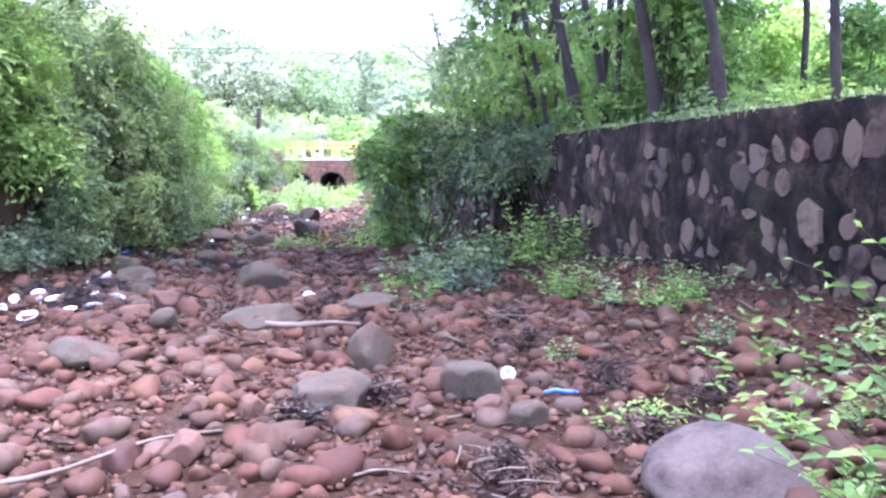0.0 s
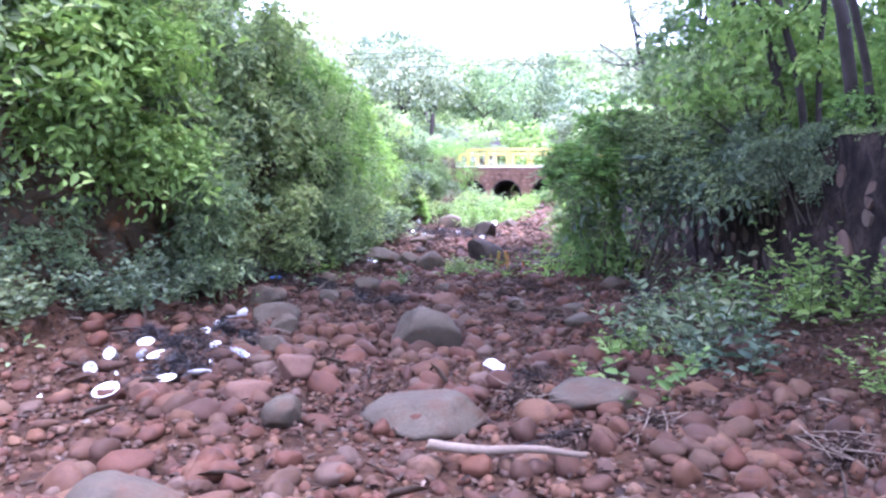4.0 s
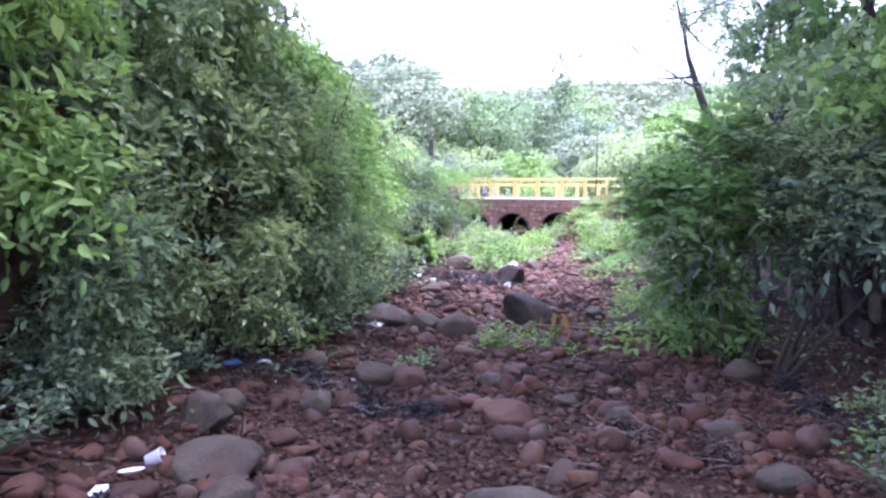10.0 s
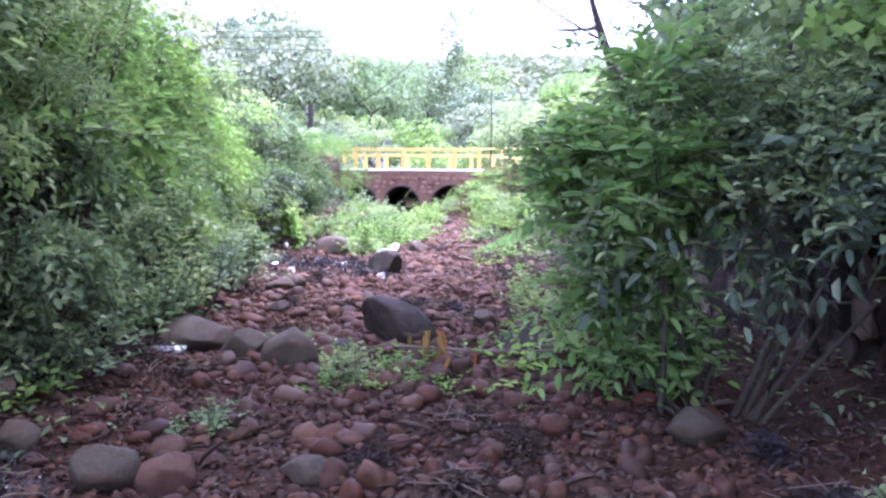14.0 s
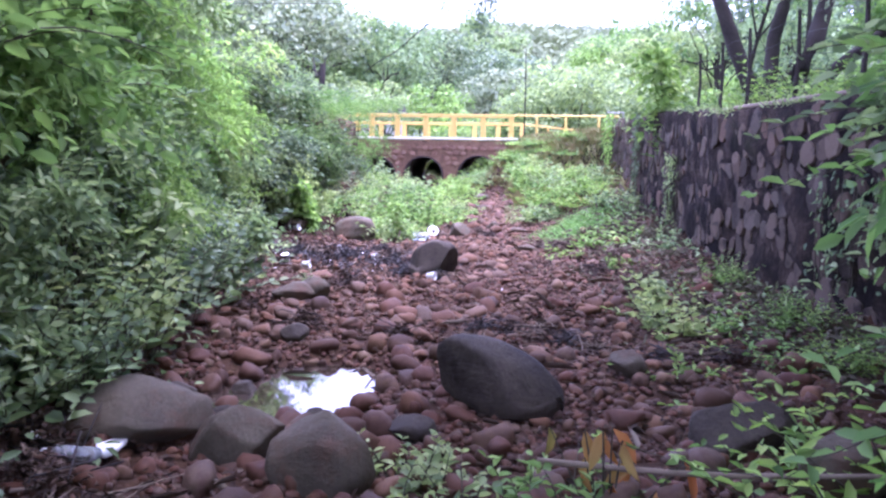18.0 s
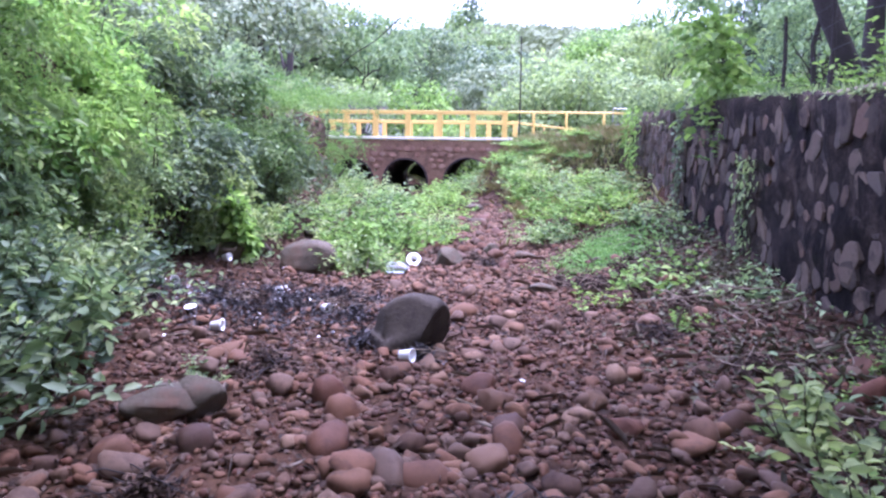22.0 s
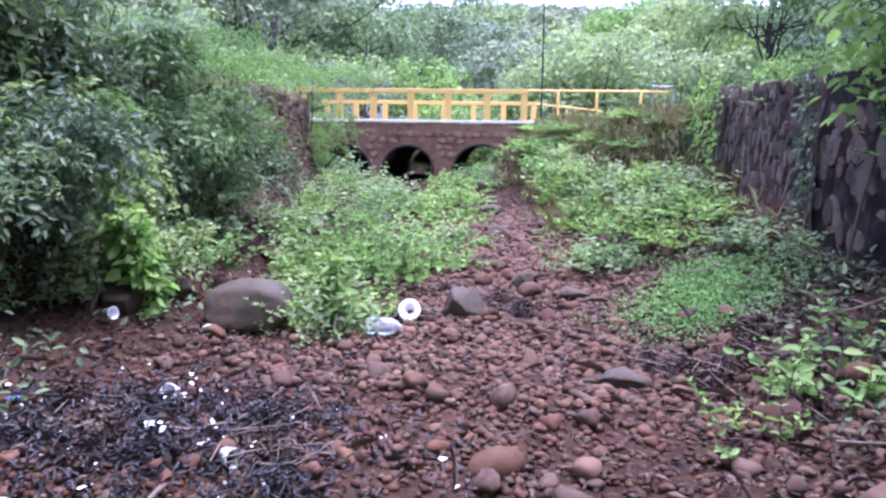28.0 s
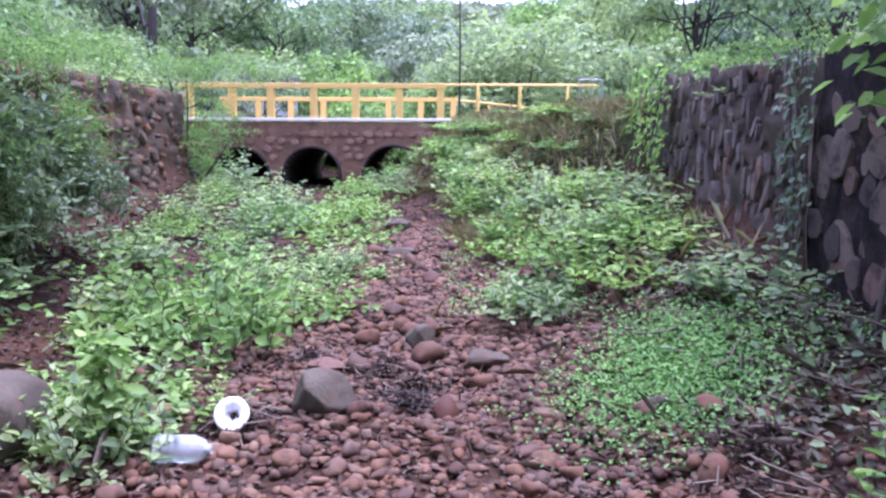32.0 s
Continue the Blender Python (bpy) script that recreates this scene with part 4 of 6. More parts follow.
for n, y in enumerate(np.arange(3.0, 27.6, 1.1)):
    xl = float(np.interp(y, LEFT_Y, LEFT_X))
    for lift, off, s in ((0.0, 0.15 if y > 9.3 else -0.2, 0.72 if y < 11 or y > 15 else 0.85), (1.15, -0.45, 1.0)):
        if lift == 0 and (y < 4.5 or (7 < y < 12 and n % 2)):
            continue
        x = xl + off + rng.uniform(-0.25, 0.25)
        # Paler leaves above, darker below: light on the bank is put into colour.
        plant(BANK_KINDS[(0, 2, 0, 1, 2)[rng.integers(5)] if lift == 0 else (2, 4, 3)[rng.integers(3)] if y < 20 else (3, 4, 3)[rng.integers(3)] if y < 23.5 else (0, 1, 2)[rng.integers(3)]], "bank_bush", x, y + rng.uniform(-0.4, 0.4), "dense green shrub hanging over the earth bank", scale=s * rng.uniform(0.85, 1.15) * (0.92 if lift and 20 < y else 1.0), rz=rng.uniform(0, 360), group="shrubs on the west bank", z=(ground_z(xl + 0.6, y) - 0.05 if lift == 0 else 1.25 if y < 20 else 1.0))
for y in np.arange(5.0, 12.6, 1.25):
    plant(BANK_KINDS[(2, 0, 4)[rng.integers(3)]], "bank_bush", float(np.interp(y, LEFT_Y, LEFT_X)) - 1.1, y, "dense green shrub on top of the earth bank", scale=rng.uniform(1.0, 1.35) * (1.15 if y < 9 else 0.9), rz=rng.uniform(0, 360), group="shrubs on the west bank", z=2.3)
FERN = [bush_parts([(rng.uniform(-0.7, 0.7), rng.uniform(-0.8, 0.8), rng.uniform(0.3, 1.9), rng.uniform(0.25, 0.55), rng.uniform(0.25, 0.55), rng.uniform(0.15, 0.4)) for _ in range(13)], 900, 0.055, 0.42, 8, m, rachis=0.34, gap=0.5, stems=10, droop=0.6) for m in (M_WEED, M_LEAF)]
for x, y, z, s, k in ((-13.2, 21.5, 0.2, 0.9, 0), (-13.6, 23.2, 0.3, 0.8, 1), (-14.2, 24.8, 0.5, 0.7, 0), (-14.3, 26.6, 0.9, 0.9, 0), (-14.6, 28.2, 0.9, 0.85, 0), (-14.4, 26.8, 0.2, 0.7, 1), (-11.0, 17.2, 0.3, 0.8, 0), (-12.2, 19.3, 1.2, 0.9, 0), (-10.0, 14.2, 1.2, 0.9, 1), (-9.8, 11.6, 1.3, 0.9, 1), (-14.8, 28.6, 1.4, 0.6, 0), (-16.9, 35.2, 0.9, 1.1, 0), (-17.6, 35.8, 0.6, 0.6, 0), (-9.5, 8.2, 1.4, 0.9, 1)):
    plant(FERN[k], "feathery_shrub", x, y, "feathery light green shrub on the earth bank", scale=s, rz=rng.uniform(0, 360), group="feathery shrubs on the west bank", z=z)
for y, dx, s in ((5.2, 0.9, 0.8), (7.0, 0.5, 0.75), (8.3, 0.6, 0.8), (9.6, 0.5, 0.6), (11.0, 0.3, 0.5), (12.6, 0.3, 0.6), (13.8, 0.5, 0.7), (15.3, 0.55, 0.9), (16.2, 0.5, 1.0), (17.2, 0.6, 1.05), (18.2, 0.6, 1.0), (19.3, 0.6, 1.0), (20.4, 0.5, 0.9), (21.4, 0.4, 0.8)):
    plant(BROAD_KINDS[rng.integers(3)], "weed_bush", float(np.interp(y, LEFT_Y, LEFT_X)) + dx, y, "low leafy weed at the foot of the bank", scale=s, rz=rng.uniform(0, 360), group="weeds at the west bank")
# Taller light green young trees above the left bank.
YOUNG = [tree_parts(4.6, 0.07, 0.5, 5, 900, 0.10, 0.45, 4, M_LEAF, crown=0.9, low=0.3) for k in range(2)]
for x, y, s in ((-11.2, 6.0, 1.05), (-10.9, 9.0, 0.85), (-10.8, 11.2, 1.05), (-12.4, 14.0, 0.5), (-13.5, 16.8, 0.5), (-13.0, 8.5, 1.0), (-15.6, 22.4, 0.3), (-17.0, 25.6, 0.3), (-10.6, 3.5, 1.1), (-17.5, 30.5, 0.35)):
    tree(YOUNG[rng.integers(2)], "young_tree", x, y, "young light green tree on top of the bank", s, rng.uniform(0, 360), "young trees on the west bank", 2.2)

# The large broad-leaved bush by the right wall. Leaf colours carry its lit and shaded parts.
big = [(0, 0.1, 1.35, 0.8, 0.8, 0.6), (-0.7, 0.1, 1.55, 0.5, 0.55, 0.4), (-0.5, 0.1, 0.95, 0.35, 0.4, 0.4), (-0.4, 0.2, 0.35, 0.35, 0.4, 0.3), (0.9, 0.1, 1.75, 0.9, 0.8, 0.5), (0.1, 0.4, 2.0, 0.9, 0.8, 0.6), (-0.5, -0.2, 1.75, 0.55, 0.55, 0.5), (0.9, 0.2, 2.15, 0.8, 0.7, 0.45), (1.5, -0.3, 1.9, 0.6, 0.6, 0.4), (-0.2, 0.3, 2.4, 0.5, 0.5, 0.35)]
big += [(-1.05, 0.0, 1.85, 0.3, 0.3, 0.3), (-0.85, 0.1, 0.75, 0.22, 0.3, 0.3), (-0.35, -0.2, 2.45, 0.25, 0.3, 0.3), (0.6, 0.2, 2.6, 0.3, 0.3, 0.35), (1.2, -0.6, 1.35, 0.6, 0.5, 0.45), (1.9, -0.8, 1.5, 0.6, 0.5, 0.5)]
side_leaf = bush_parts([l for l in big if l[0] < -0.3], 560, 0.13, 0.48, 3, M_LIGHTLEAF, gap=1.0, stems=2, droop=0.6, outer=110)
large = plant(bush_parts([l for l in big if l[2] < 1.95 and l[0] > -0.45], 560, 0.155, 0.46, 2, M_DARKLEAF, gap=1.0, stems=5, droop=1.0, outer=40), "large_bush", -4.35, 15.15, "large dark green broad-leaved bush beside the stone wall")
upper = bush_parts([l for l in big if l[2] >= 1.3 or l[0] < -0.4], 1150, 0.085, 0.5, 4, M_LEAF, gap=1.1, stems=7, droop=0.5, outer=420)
tagged(part("upper_leaves", upper[0], large, "upper leaves coloured lighter green as the lit top"), kind="stuff")
tagged(part("side_leaves", side_leaf[0], large, "outer leaves coloured yellow-green as if lit"), kind="stuff")
tagged(part("side_branchwork", side_leaf[1], large), kind="stuff")
tagged(part("upper_branchwork", upper[1], large), kind="stuff")
SIDE = [weed_parts(46, 0.66, 1.3, 0.135, 0.48, 8, m) for m in (M_WEED, M_WEED)]
for x, y, s, k, rz in ((-2.2, 11.7, 0.7, 1, 160), (-1.4, 11.4, 1.0, 1, 40), (-0.7, 8.6, 0.5, 1, 200), (0.35, 7.4, 0.42, 1, 310), (-4.6, 16.3, 0.6, 0, 20), (-5.2, 18.2, 0.35, 1, 230), (-5.5, 19.4, 0.4, 1, 30), (-6.0, 21.2, 0.35, 0, 30), (-6.9, 26.4, 0.6, 1, 20)):
    plant(SIDE[k], "weed_bush", x, y, "fresh green weeds growing at the wall's foot", scale=s, rz=rz, group="weeds at the east wall")
LOW = [weed_parts(17, 0.34, 0.46, 0.115, 0.6, 5, m, 0.8) for m in (M_WEED, M_LEAF)]
for x, y, s, k in ((0.9, 3.5, 0.6, 0), (1.3, 4.6, 0.6, 1), (0.0, 4.6, 0.55, 0), (1.6, 5.6, 0.7, 1), (0.6, 6.2, 0.6, 1), (-0.6, 6.2, 0.5, 1), (0.3, 7.3, 0.7, 0), (-0.2, 7.9, 0.7, 1), (-2.96, 9.74, 0.8, 0), (-7.23, 15.02, 0.9, 1), (-6.87, 15.44, 0.9, 0), (-7.59, 15.52, 0.8, 1), (-7.63, 13.50, 0.7, 1), (-8.99, 13.17, 0.9, 0), (-6.55, 19.22, 1.0, 1), (-7.69, 24.18, 1.15, 0), (-7.37, 22.60, 0.55, 0), (-6.69, 20.09, 1.2, 1), (-6.85, 23.19, 0.9, 1), (-10.56, 19.93, 0.5, 1), (-3.17, 13.42, 0.8, 1)):
    plant(LOW[k], "weed", x, y, "small leafy weed between the stones", "weed", s, rng.uniform(0, 360), "small weeds")

# Weeds added in the far mouths to block light, so the culverts look dark.
for x, y in ((-19.87, 45.77), (-18.04, 46.19)):
    plant(BANK_KINDS[1], "culvert_blocker", x, y, "dark weeds added in a culvert's far mouth to block light", scale=0.42, rz=rng.uniform(0, 360), group="weeds in the culverts")
MOUND = [weed_parts(44, 0.72, 0.78, 0.15, 0.62, 5, m, 0.8) for m in (M_WEED, M_LEAF)]
SHRUB = weed_parts(9, 0.5, 0.85, 0.135, 0.52, 6, M_WEED, 1.2)
for x, y, s in ((-3.09, 12.06, 0.8), (-2.6, 8.2, 0.9), (-5.68, 18.08, 0.35), (-6.12, 19.37, 0.7), (-7.48, 24.53, 0.75), (-11.58, 25.15, 0.75), (-12.02, 25.34, 0.7), (-11.29, 25.59, 0.5), (-8.20, 23.45, 0.6)):
    plant(SHRUB, "leafy_shrub", x, y, "loose leafy shrub with large pale green leaves", "shrub", s, rng.uniform(0, 360), "shrubs on the east bank")
SPRAY = [weed_parts(7, 0.3, 1.0, 0.15, 0.46, 6, m, 2.4) for m in (M_LIGHTLEAF, M_LIGHTLEAF, M_WEED)]
for x, y, s, k in ((-6.0, 16.1, 0.8, 0), (-5.6, 15.5, 0.95, 1), (-5.45, 16.5, 0.9, 0), (-5.85, 17.2, 0.7, 1), (-5.3, 15.9, 1.0, 1), (-6.35, 17.9, 0.55, 2), (-5.9, 18.6, 0.6, 0), (-6.2, 19.4, 0.5, 1), (-6.5, 20.6, 0.4, 2), (-7.4, 14.7, 0.5, 0), (-7.0, 14.9, 0.45, 1), (-6.4, 14.9, 0.45, 0), (1.4, 4.1, 1.0, 2), (1.5, 5.0, 1.0, 1), (0.85, 5.5, 0.8, 2), (1.2, 3.4, 0.85, 0), (0.95, 4.4, 0.7, 0), (1.15, 3.0, 0.8, 2), (0.15, 4.75, 0.4, 0), (2.0, 6.0, 1.0, 2)):
    plant(SPRAY[k], "leafy_shrub", x, y, ("arching yellow-green sprays of large leaves", "arching yellow-green sprays of large leaves", "arching sprays of large pale green leaves")[k], "shrub", s, rng.uniform(0, 360), "arching shrubs at the east bank")
TALL_SHRUB = weed_parts(17, 0.5, 1.3, 0.15, 0.5, 7, M_DARKLEAF, 0.9)
for x, y, s in ((-2.75, 10.45, 0.95), (-2.3, 10.15, 1.05), (-1.95, 9.5, 0.8), (-3.2, 11.2, 0.6)):
    plant(TALL_SHRUB, "leafy_shrub", x, y, "upright green shrub with broad leaves at the wall's foot", "shrub", s, rng.uniform(0, 360), "shrubs on the east bank")
# Plants before the bridge: the green mound, the clump beside the litter, the right slope.
MOUND_NEAR = [(-11.55, 25.0, 0.75, 1), (-11.9, 25.4, 0.7, 0), (-11.9, 27.0, 0.8, 0), (-12.6, 27.4, 0.9, 0), (-11.6, 28.2, 0.8, 0), (-12.4, 28.8, 0.9, 1), (-13.3, 28.2, 0.9, 0), (-11.9, 29.8, 0.8, 0), (-13.2, 30.2, 1.0, 0), (-14.2, 29.0, 0.9, 1), (-14.3, 26.9, 0.9, 1), (-13.6, 25.6, 0.8, 0), (-12.7, 32.0, 0.9, 0), (-14.0, 32.6, 1.0, 0), (-13.4, 34.5, 0.9, 0)]
MOUND_FAR = [(-15.0, 34.5, 1.0, 1), (-16.3, 36.5, 1.0, 1), (-9.9, 30.0, 0.8, 0), (-9.4, 31.2, 0.9, 1), (-10.3, 32.5, 0.9, 0), (-9.6, 33.8, 1.0, 0), (-10.9, 34.5, 1.0, 1), (-11.0, 36.5, 1.0, 0), (-12.0, 38.0, 1.0, 0), (-10.6, 39.0, 1.0, 1), (-8.5, 28.9, 0.8, 0), (-8.4, 30.5, 0.9, 1), (-8.0, 27.4, 0.7, 1), (-12.8, 36.2, 0.7, 0), (-18.3, 38.3, 1.2, 1), (-17.6, 33.5, 1.1, 1)]
for x, y, s, k in MOUND_NEAR + MOUND_FAR:
    plant(MOUND[k], "weed_bush", x, y, "bright green weeds before the bridge", scale=s * 1.1 * rng.uniform(0.75, 1.15), rz=rng.uniform(0, 360), group="weeds before the bridge", tall=rng.uniform(0.6, 1.35))

for n, u in enumerate(np.arange(3.1, 7.2, 0.42)):
    v = -rng.uniform(0.35, 1.3)
    plant((SIDE, MOUND)[n % 2][n % 3 % 2], "weed_bush", -16.06 + 0.974 * u - 0.225 * v, 40.8 + 0.225 * u + 0.974 * v, "weeds growing up the bridge abutment", scale=rng.uniform(0.7, 1.0), rz=rng.uniform(0, 360), group="weeds on the slope")
for n in range(46):
    y = rng.uniform(32, 40.3)
    x = float(np.interp(y, RIGHT_Y, RIGHT_X)) - rng.uniform(0.0, 3.0)
    plant(LOW[n % 2], "weed_bush", x, y, "low weeds on the slope beside the bridge", scale=rng.uniform(0.9, 1.5), rz=rng.uniform(0, 360), group="weeds on the slope")
for n in range(40):
    y = rng.uniform(28, 40)
    x = float(np.interp(y, RIGHT_Y, RIGHT_X)) - rng.uniform(0.2, 3.4)
    plant((MOUND[n % 2], LOW[n % 2], MOUND[0])[n % 3], "weed_bush", x, y, "weeds on the slope beside the bridge", scale=(0.8, 1.3, 0.7)[n % 3] * rng.uniform(0.7, 1.1), rz=rng.uniform(0, 360), group="weeds on the slope")
for n in range(26):
    y = rng.uniform(23, 36)
    x = float(np.interp(y, LEFT_Y, LEFT_X)) + rng.uniform(0.3, 2.2)
    if y < 25.3 and x > -13.3:
        x -= 1.1
    plant(((SIDE if y < 28 else MOUND)[n % 2], LOW[n % 2])[n % 2], "weed_bush", x, y, "weeds below the earth bank", scale=(0.6, 1.3)[n % 2] * rng.uniform(0.7, 1.1), rz=rng.uniform(0, 360), group="weeds below the west bank")
# Trees on the right terrace.
SLIM = [tree_parts(7.5, 0.055, 0.62, 5, 1000, 0.15, 0.5, 2, (M_HAZYLEAF, M_LEAF, M_HAZYLEAF, M_WEED)[k], (rng.uniform(-0.12, 0.12), rng.uniform(-0.1, 0.1)), 1.5, 0.22) for k in range(4)]
for x, y, s, rz in ((1.75, 7.8, 0.9, 0), (0.85, 9.9, 0.95, 50), (0.35, 11.1, 0.85, 120), (-0.3, 11.7, 0.9, 200), (-0.9, 13.1, 0.95, 290), (-1.5, 14.9, 0.9, 30), (-2.6, 16.6, 1.0, 80), (2.6, 14.5, 1.2, 170), (-0.5, 20.0, 1.1, 60), (-3.4, 19.8, 0.9, 140), (-3.0, 23.5, 1.1, 320), (-4.3, 21.7, 0.9, 200), (-2.5, 27.5, 1.2, 100), (-4.6, 28.5, 1.0, 15), (-5.4, 30.5, 0.95, 45)):
    tree(SLIM[rng.integers(4)], "slim_tree", x, y, "slender grey-barked tree on the terrace above the wall", s, rz, "trees on the east terrace")
# Canopies set high to shade the bed; the last tree stands out of view.
LEANING = [tree_parts(11.0, 0.075, 0.62, 9, 2100, 0.19, 0.6, 3, M_HAZYLEAF if k else M_LEAF, (-0.12, -0.05), 2.0, 0.33) for k in range(2)]
for n, (x, y, s, rz) in enumerate(((-0.6, 12.3, 1.0, 15), (-1.9, 15.6, 0.95, -5), (-3.4, 18.6, 0.9, 20), (3.9, 3.6, 1.0, -10))):
    tree(LEANING[n % 2], "leaning_tree", x, y, "leaning tree whose canopy reaches out over the stream bed", s, rz, "trees on the east terrace")
# These crowns lie unseen above the view and are set to shade the bed.
canopy_pile, canopy_lumps = Pile(), []
canopy_line = limb(canopy_pile, (0, 0, -0.2), (-0.1, 0.02, 1), 5.6, 0.062, 0.045, 0.16, 8, 9)
canopy_line = np.concatenate([canopy_line, limb(canopy_pile, canopy_line[-1], (-1.0, 0.0, 0.75), 2.9, 0.045, 0.03, 0.2, 4, 7)])
for k in range(44):
    a, d = k * 2.4, 3.5 * math.sqrt((k + 0.5) / 44)
    at = canopy_line[-1] + np.array([math.cos(a) * d - 0.6, math.sin(a) * d, rng.uniform(-0.7, 0.9)])
    canopy_lumps.append((*at, rng.uniform(0.6, 1.0), rng.uniform(0.6, 1.0), rng.uniform(0.25, 0.45)))
    if k % 4 == 0:
        line = np.linspace(canopy_line[rng.integers(7, 11)], at, 6) + 0.08 * rng.standard_normal((6, 3))
        canopy_pile.add(*tube_arrays(line, np.linspace(0.045, 0.012, 6), 5))
canopy = (np_mesh("crown", *tufts(canopy_lumps, 62, 0.24, 0.5, -1), M_LEAF), canopy_pile.mesh("trunk", M_BARK, True))
for x, y, s, rz in ((0.9, 9.1, 1.0, 10), (-0.5, 12.0, 1.0, -8), (-1.7, 14.8, 0.95, 5), (2.9, 6.3, 1.3, -6), (0.2, 10.4, 1.35, 4), (-1.1, 13.6, 1.4, -5), (-2.6, 18.0, 0.95, 0)):
    tree(canopy, "spreading_tree", x, y, "slender tree on the terrace whose crown spreads over the bed", s, rz, "trees on the east terrace")
SMALL = [crown_parts(3.6, 1.35, 34, 64, 0.15, m, 0.75, 0.3, 0.045) for m in (M_LEAF, M_WEED)]
for x, y, s, k in ((-3.3, 16.4, 1.0, 0), (-2.3, 15.2, 0.9, 1), (-2.4, 18.2, 1.15, 1), (-4.2, 19.0, 0.75, 0)):
    tree(SMALL[k], "small_tree", x, y, "small leafy tree growing close behind the wall", s, rng.uniform(0, 360), "small trees behind the wall")
fork_pile, fork_tips = Pile(), []
for way, length, r in (((-0.55, -0.15, 1.0), 5.0, 0.17), ((0.25, 0.1, 1.0), 5.5, 0.2), ((-0.15, 0.3, 1.1), 5.2, 0.15), ((0.7, -0.3, 0.9), 4.5, 0.13)):
    line = limb(fork_pile, (0, 0, -0.2), way, length * 1.1, r, r * 0.12, 0.2, 10, 9)
    fork_tips += [line[-1], line[-2]]
    for _ in range(4):
        twig = limb(fork_pile, line[rng.integers(5, 10)], rng.standard_normal(3) + np.array([0, 0, 0.3]), 2.0, r * 0.25, 0.012, 0.35, 6, 5)
        fork_tips += [twig[-1], twig[3]]
reach = limb(fork_pile, (-1.2, -0.3, 2.6), (-0.75, 0.6, 0.42), 8.2, 0.03, 0.007, 0.10, 12, 6)
fork_tips += [reach[-1], reach[-1] - np.array([0, 0, 0.5])]
fl = [(*(t + rng.normal(0, 0.3, 3)), 0.7, 0.7, 0.4) for t in fork_tips[:-2]] + [(*(reach[-1] - np.array([0, 0, 0.25 + 0.35 * k])), 0.22, 0.22, 0.3) for k in range(4)]
fp, fd = lumps_shell(fl, 1900, 0.1, 0.9, -1)
fv, ff = sprigs(fp, fd + 0.7 * rng.standard_normal(fp.shape), 0.26 * rng.uniform(0.6, 1.2, len(fp)), 3, 0.10, 0.45, 0.8)
tree((np_mesh("crown", fv, ff, M_HAZYLEAF), fork_pile.mesh("trunk", M_BARK, True)), "forked_tree", -5.3, 26.0, "many-stemmed dark-barked tree standing behind the wall")
for x, y, z, s in ((-1.55, 13.2, 1.0, 0.5), (-2.15, 14.3, 0.95, 0.55), (-2.75, 15.5, 1.0, 0.55), (-3.25, 16.6, 1.1, 0.5)):
    plant(BANK_KINDS[1], "hanging_bush", x, y, "dark green bush hanging over the wall from the terrace", scale=s, rz=rng.uniform(0, 360), group="bushes over the east wall", z=z)
# Undergrowth on the terrace behind the wall.
for n in range(48):
    y = rng.uniform(4, 31)
    x = float(np.interp(y, RIGHT_Y, RIGHT_X)) + rng.uniform(0.9, 5.5)
    plant((SIDE[n % 2], BANK_KINDS[3 + n % 2])[(n // 2) % 2 if y < 21 else 0], "weed_bush", x, y, "green undergrowth on the terrace above the wall", scale=rng.uniform(0.6, 1.0), rz=rng.uniform(0, 360), group="undergrowth on the east terrace")

for n in range(8):
    y = rng.uniform(9, 30)
    x = float(np.interp(y, RIGHT_Y, RIGHT_X)) + rng.uniform(4.0, 10.0)
    plant(BANK_KINDS[3 + n % 2], "terrace_bush", x, y, "light green bush among the trees on the terrace", scale=rng.uniform(1.0, 1.35), rz=rng.uniform(0, 360), group="bushes on the east terrace")
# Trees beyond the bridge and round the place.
FAR = [crown_parts(9.4, 4.3, 84, 84, 0.32, M_HAZYLEAF, 0.6, 0.3), crown_parts(8.2, 3.6, 52, 78, 0.30, M_LEAF, 0.8, 0.15), crown_parts(9.6, 4.4, 60, 78, 0.32, M_DARKLEAF, 0.45), crown_parts(8.6, 3.4, 56, 78, 0.28, M_WEED, 0.9, 0.12), crown_parts(10.0, 3.8, 64, 78, 0.30, M_LEAF, 0.7, 0.25)]
spots = [(-28.0, 50.0, 0.88, 0), (-33, 56, 1.1, 2), (-33.5, 64, 1.1, 4), (-17.5, 66, 0.8, 1), (-13, 62, 0.75, 3), (-9, 58, 0.8, 1), (-5.5, 55, 0.9, 4), (-2, 52, 0.95, 2), (-21.5, 70, 0.9, 2), (-38, 50, 1.2, 0), (-34, 44, 0.7, 4), (-3, 46, 0.6, 4), (-26, 32, 0.6, 4), (-29, 39, 0.75, 0), (-20, 4, 0.6, 4), (14, 30, 0.8, 0), (12, 4, 0.7, 4), (-17, -4, 1.0, 2), (14, -8, 1.1, 0), (-6, -16, 1.1, 4), (3, -20, 1.1, 2), (-16, -14, 1.1, 0), (12, -18, 1.2, 4)]
for row in range(6):
    y0 = 68 + 9.5 * row
    for x in np.arange(-0.95 * y0, 0.02 * y0, 6.2 + 0.5 * row):
        y = y0 + rng.uniform(-3.5, 3.5)
        if math.hypot(x + 23.6, y - 53.0) > 9:
            spots.append((x + rng.uniform(-2.4, 2.4), y, rng.uniform(0.75, 1.15) * (1 + 0.05 * row), rng.integers(5)))
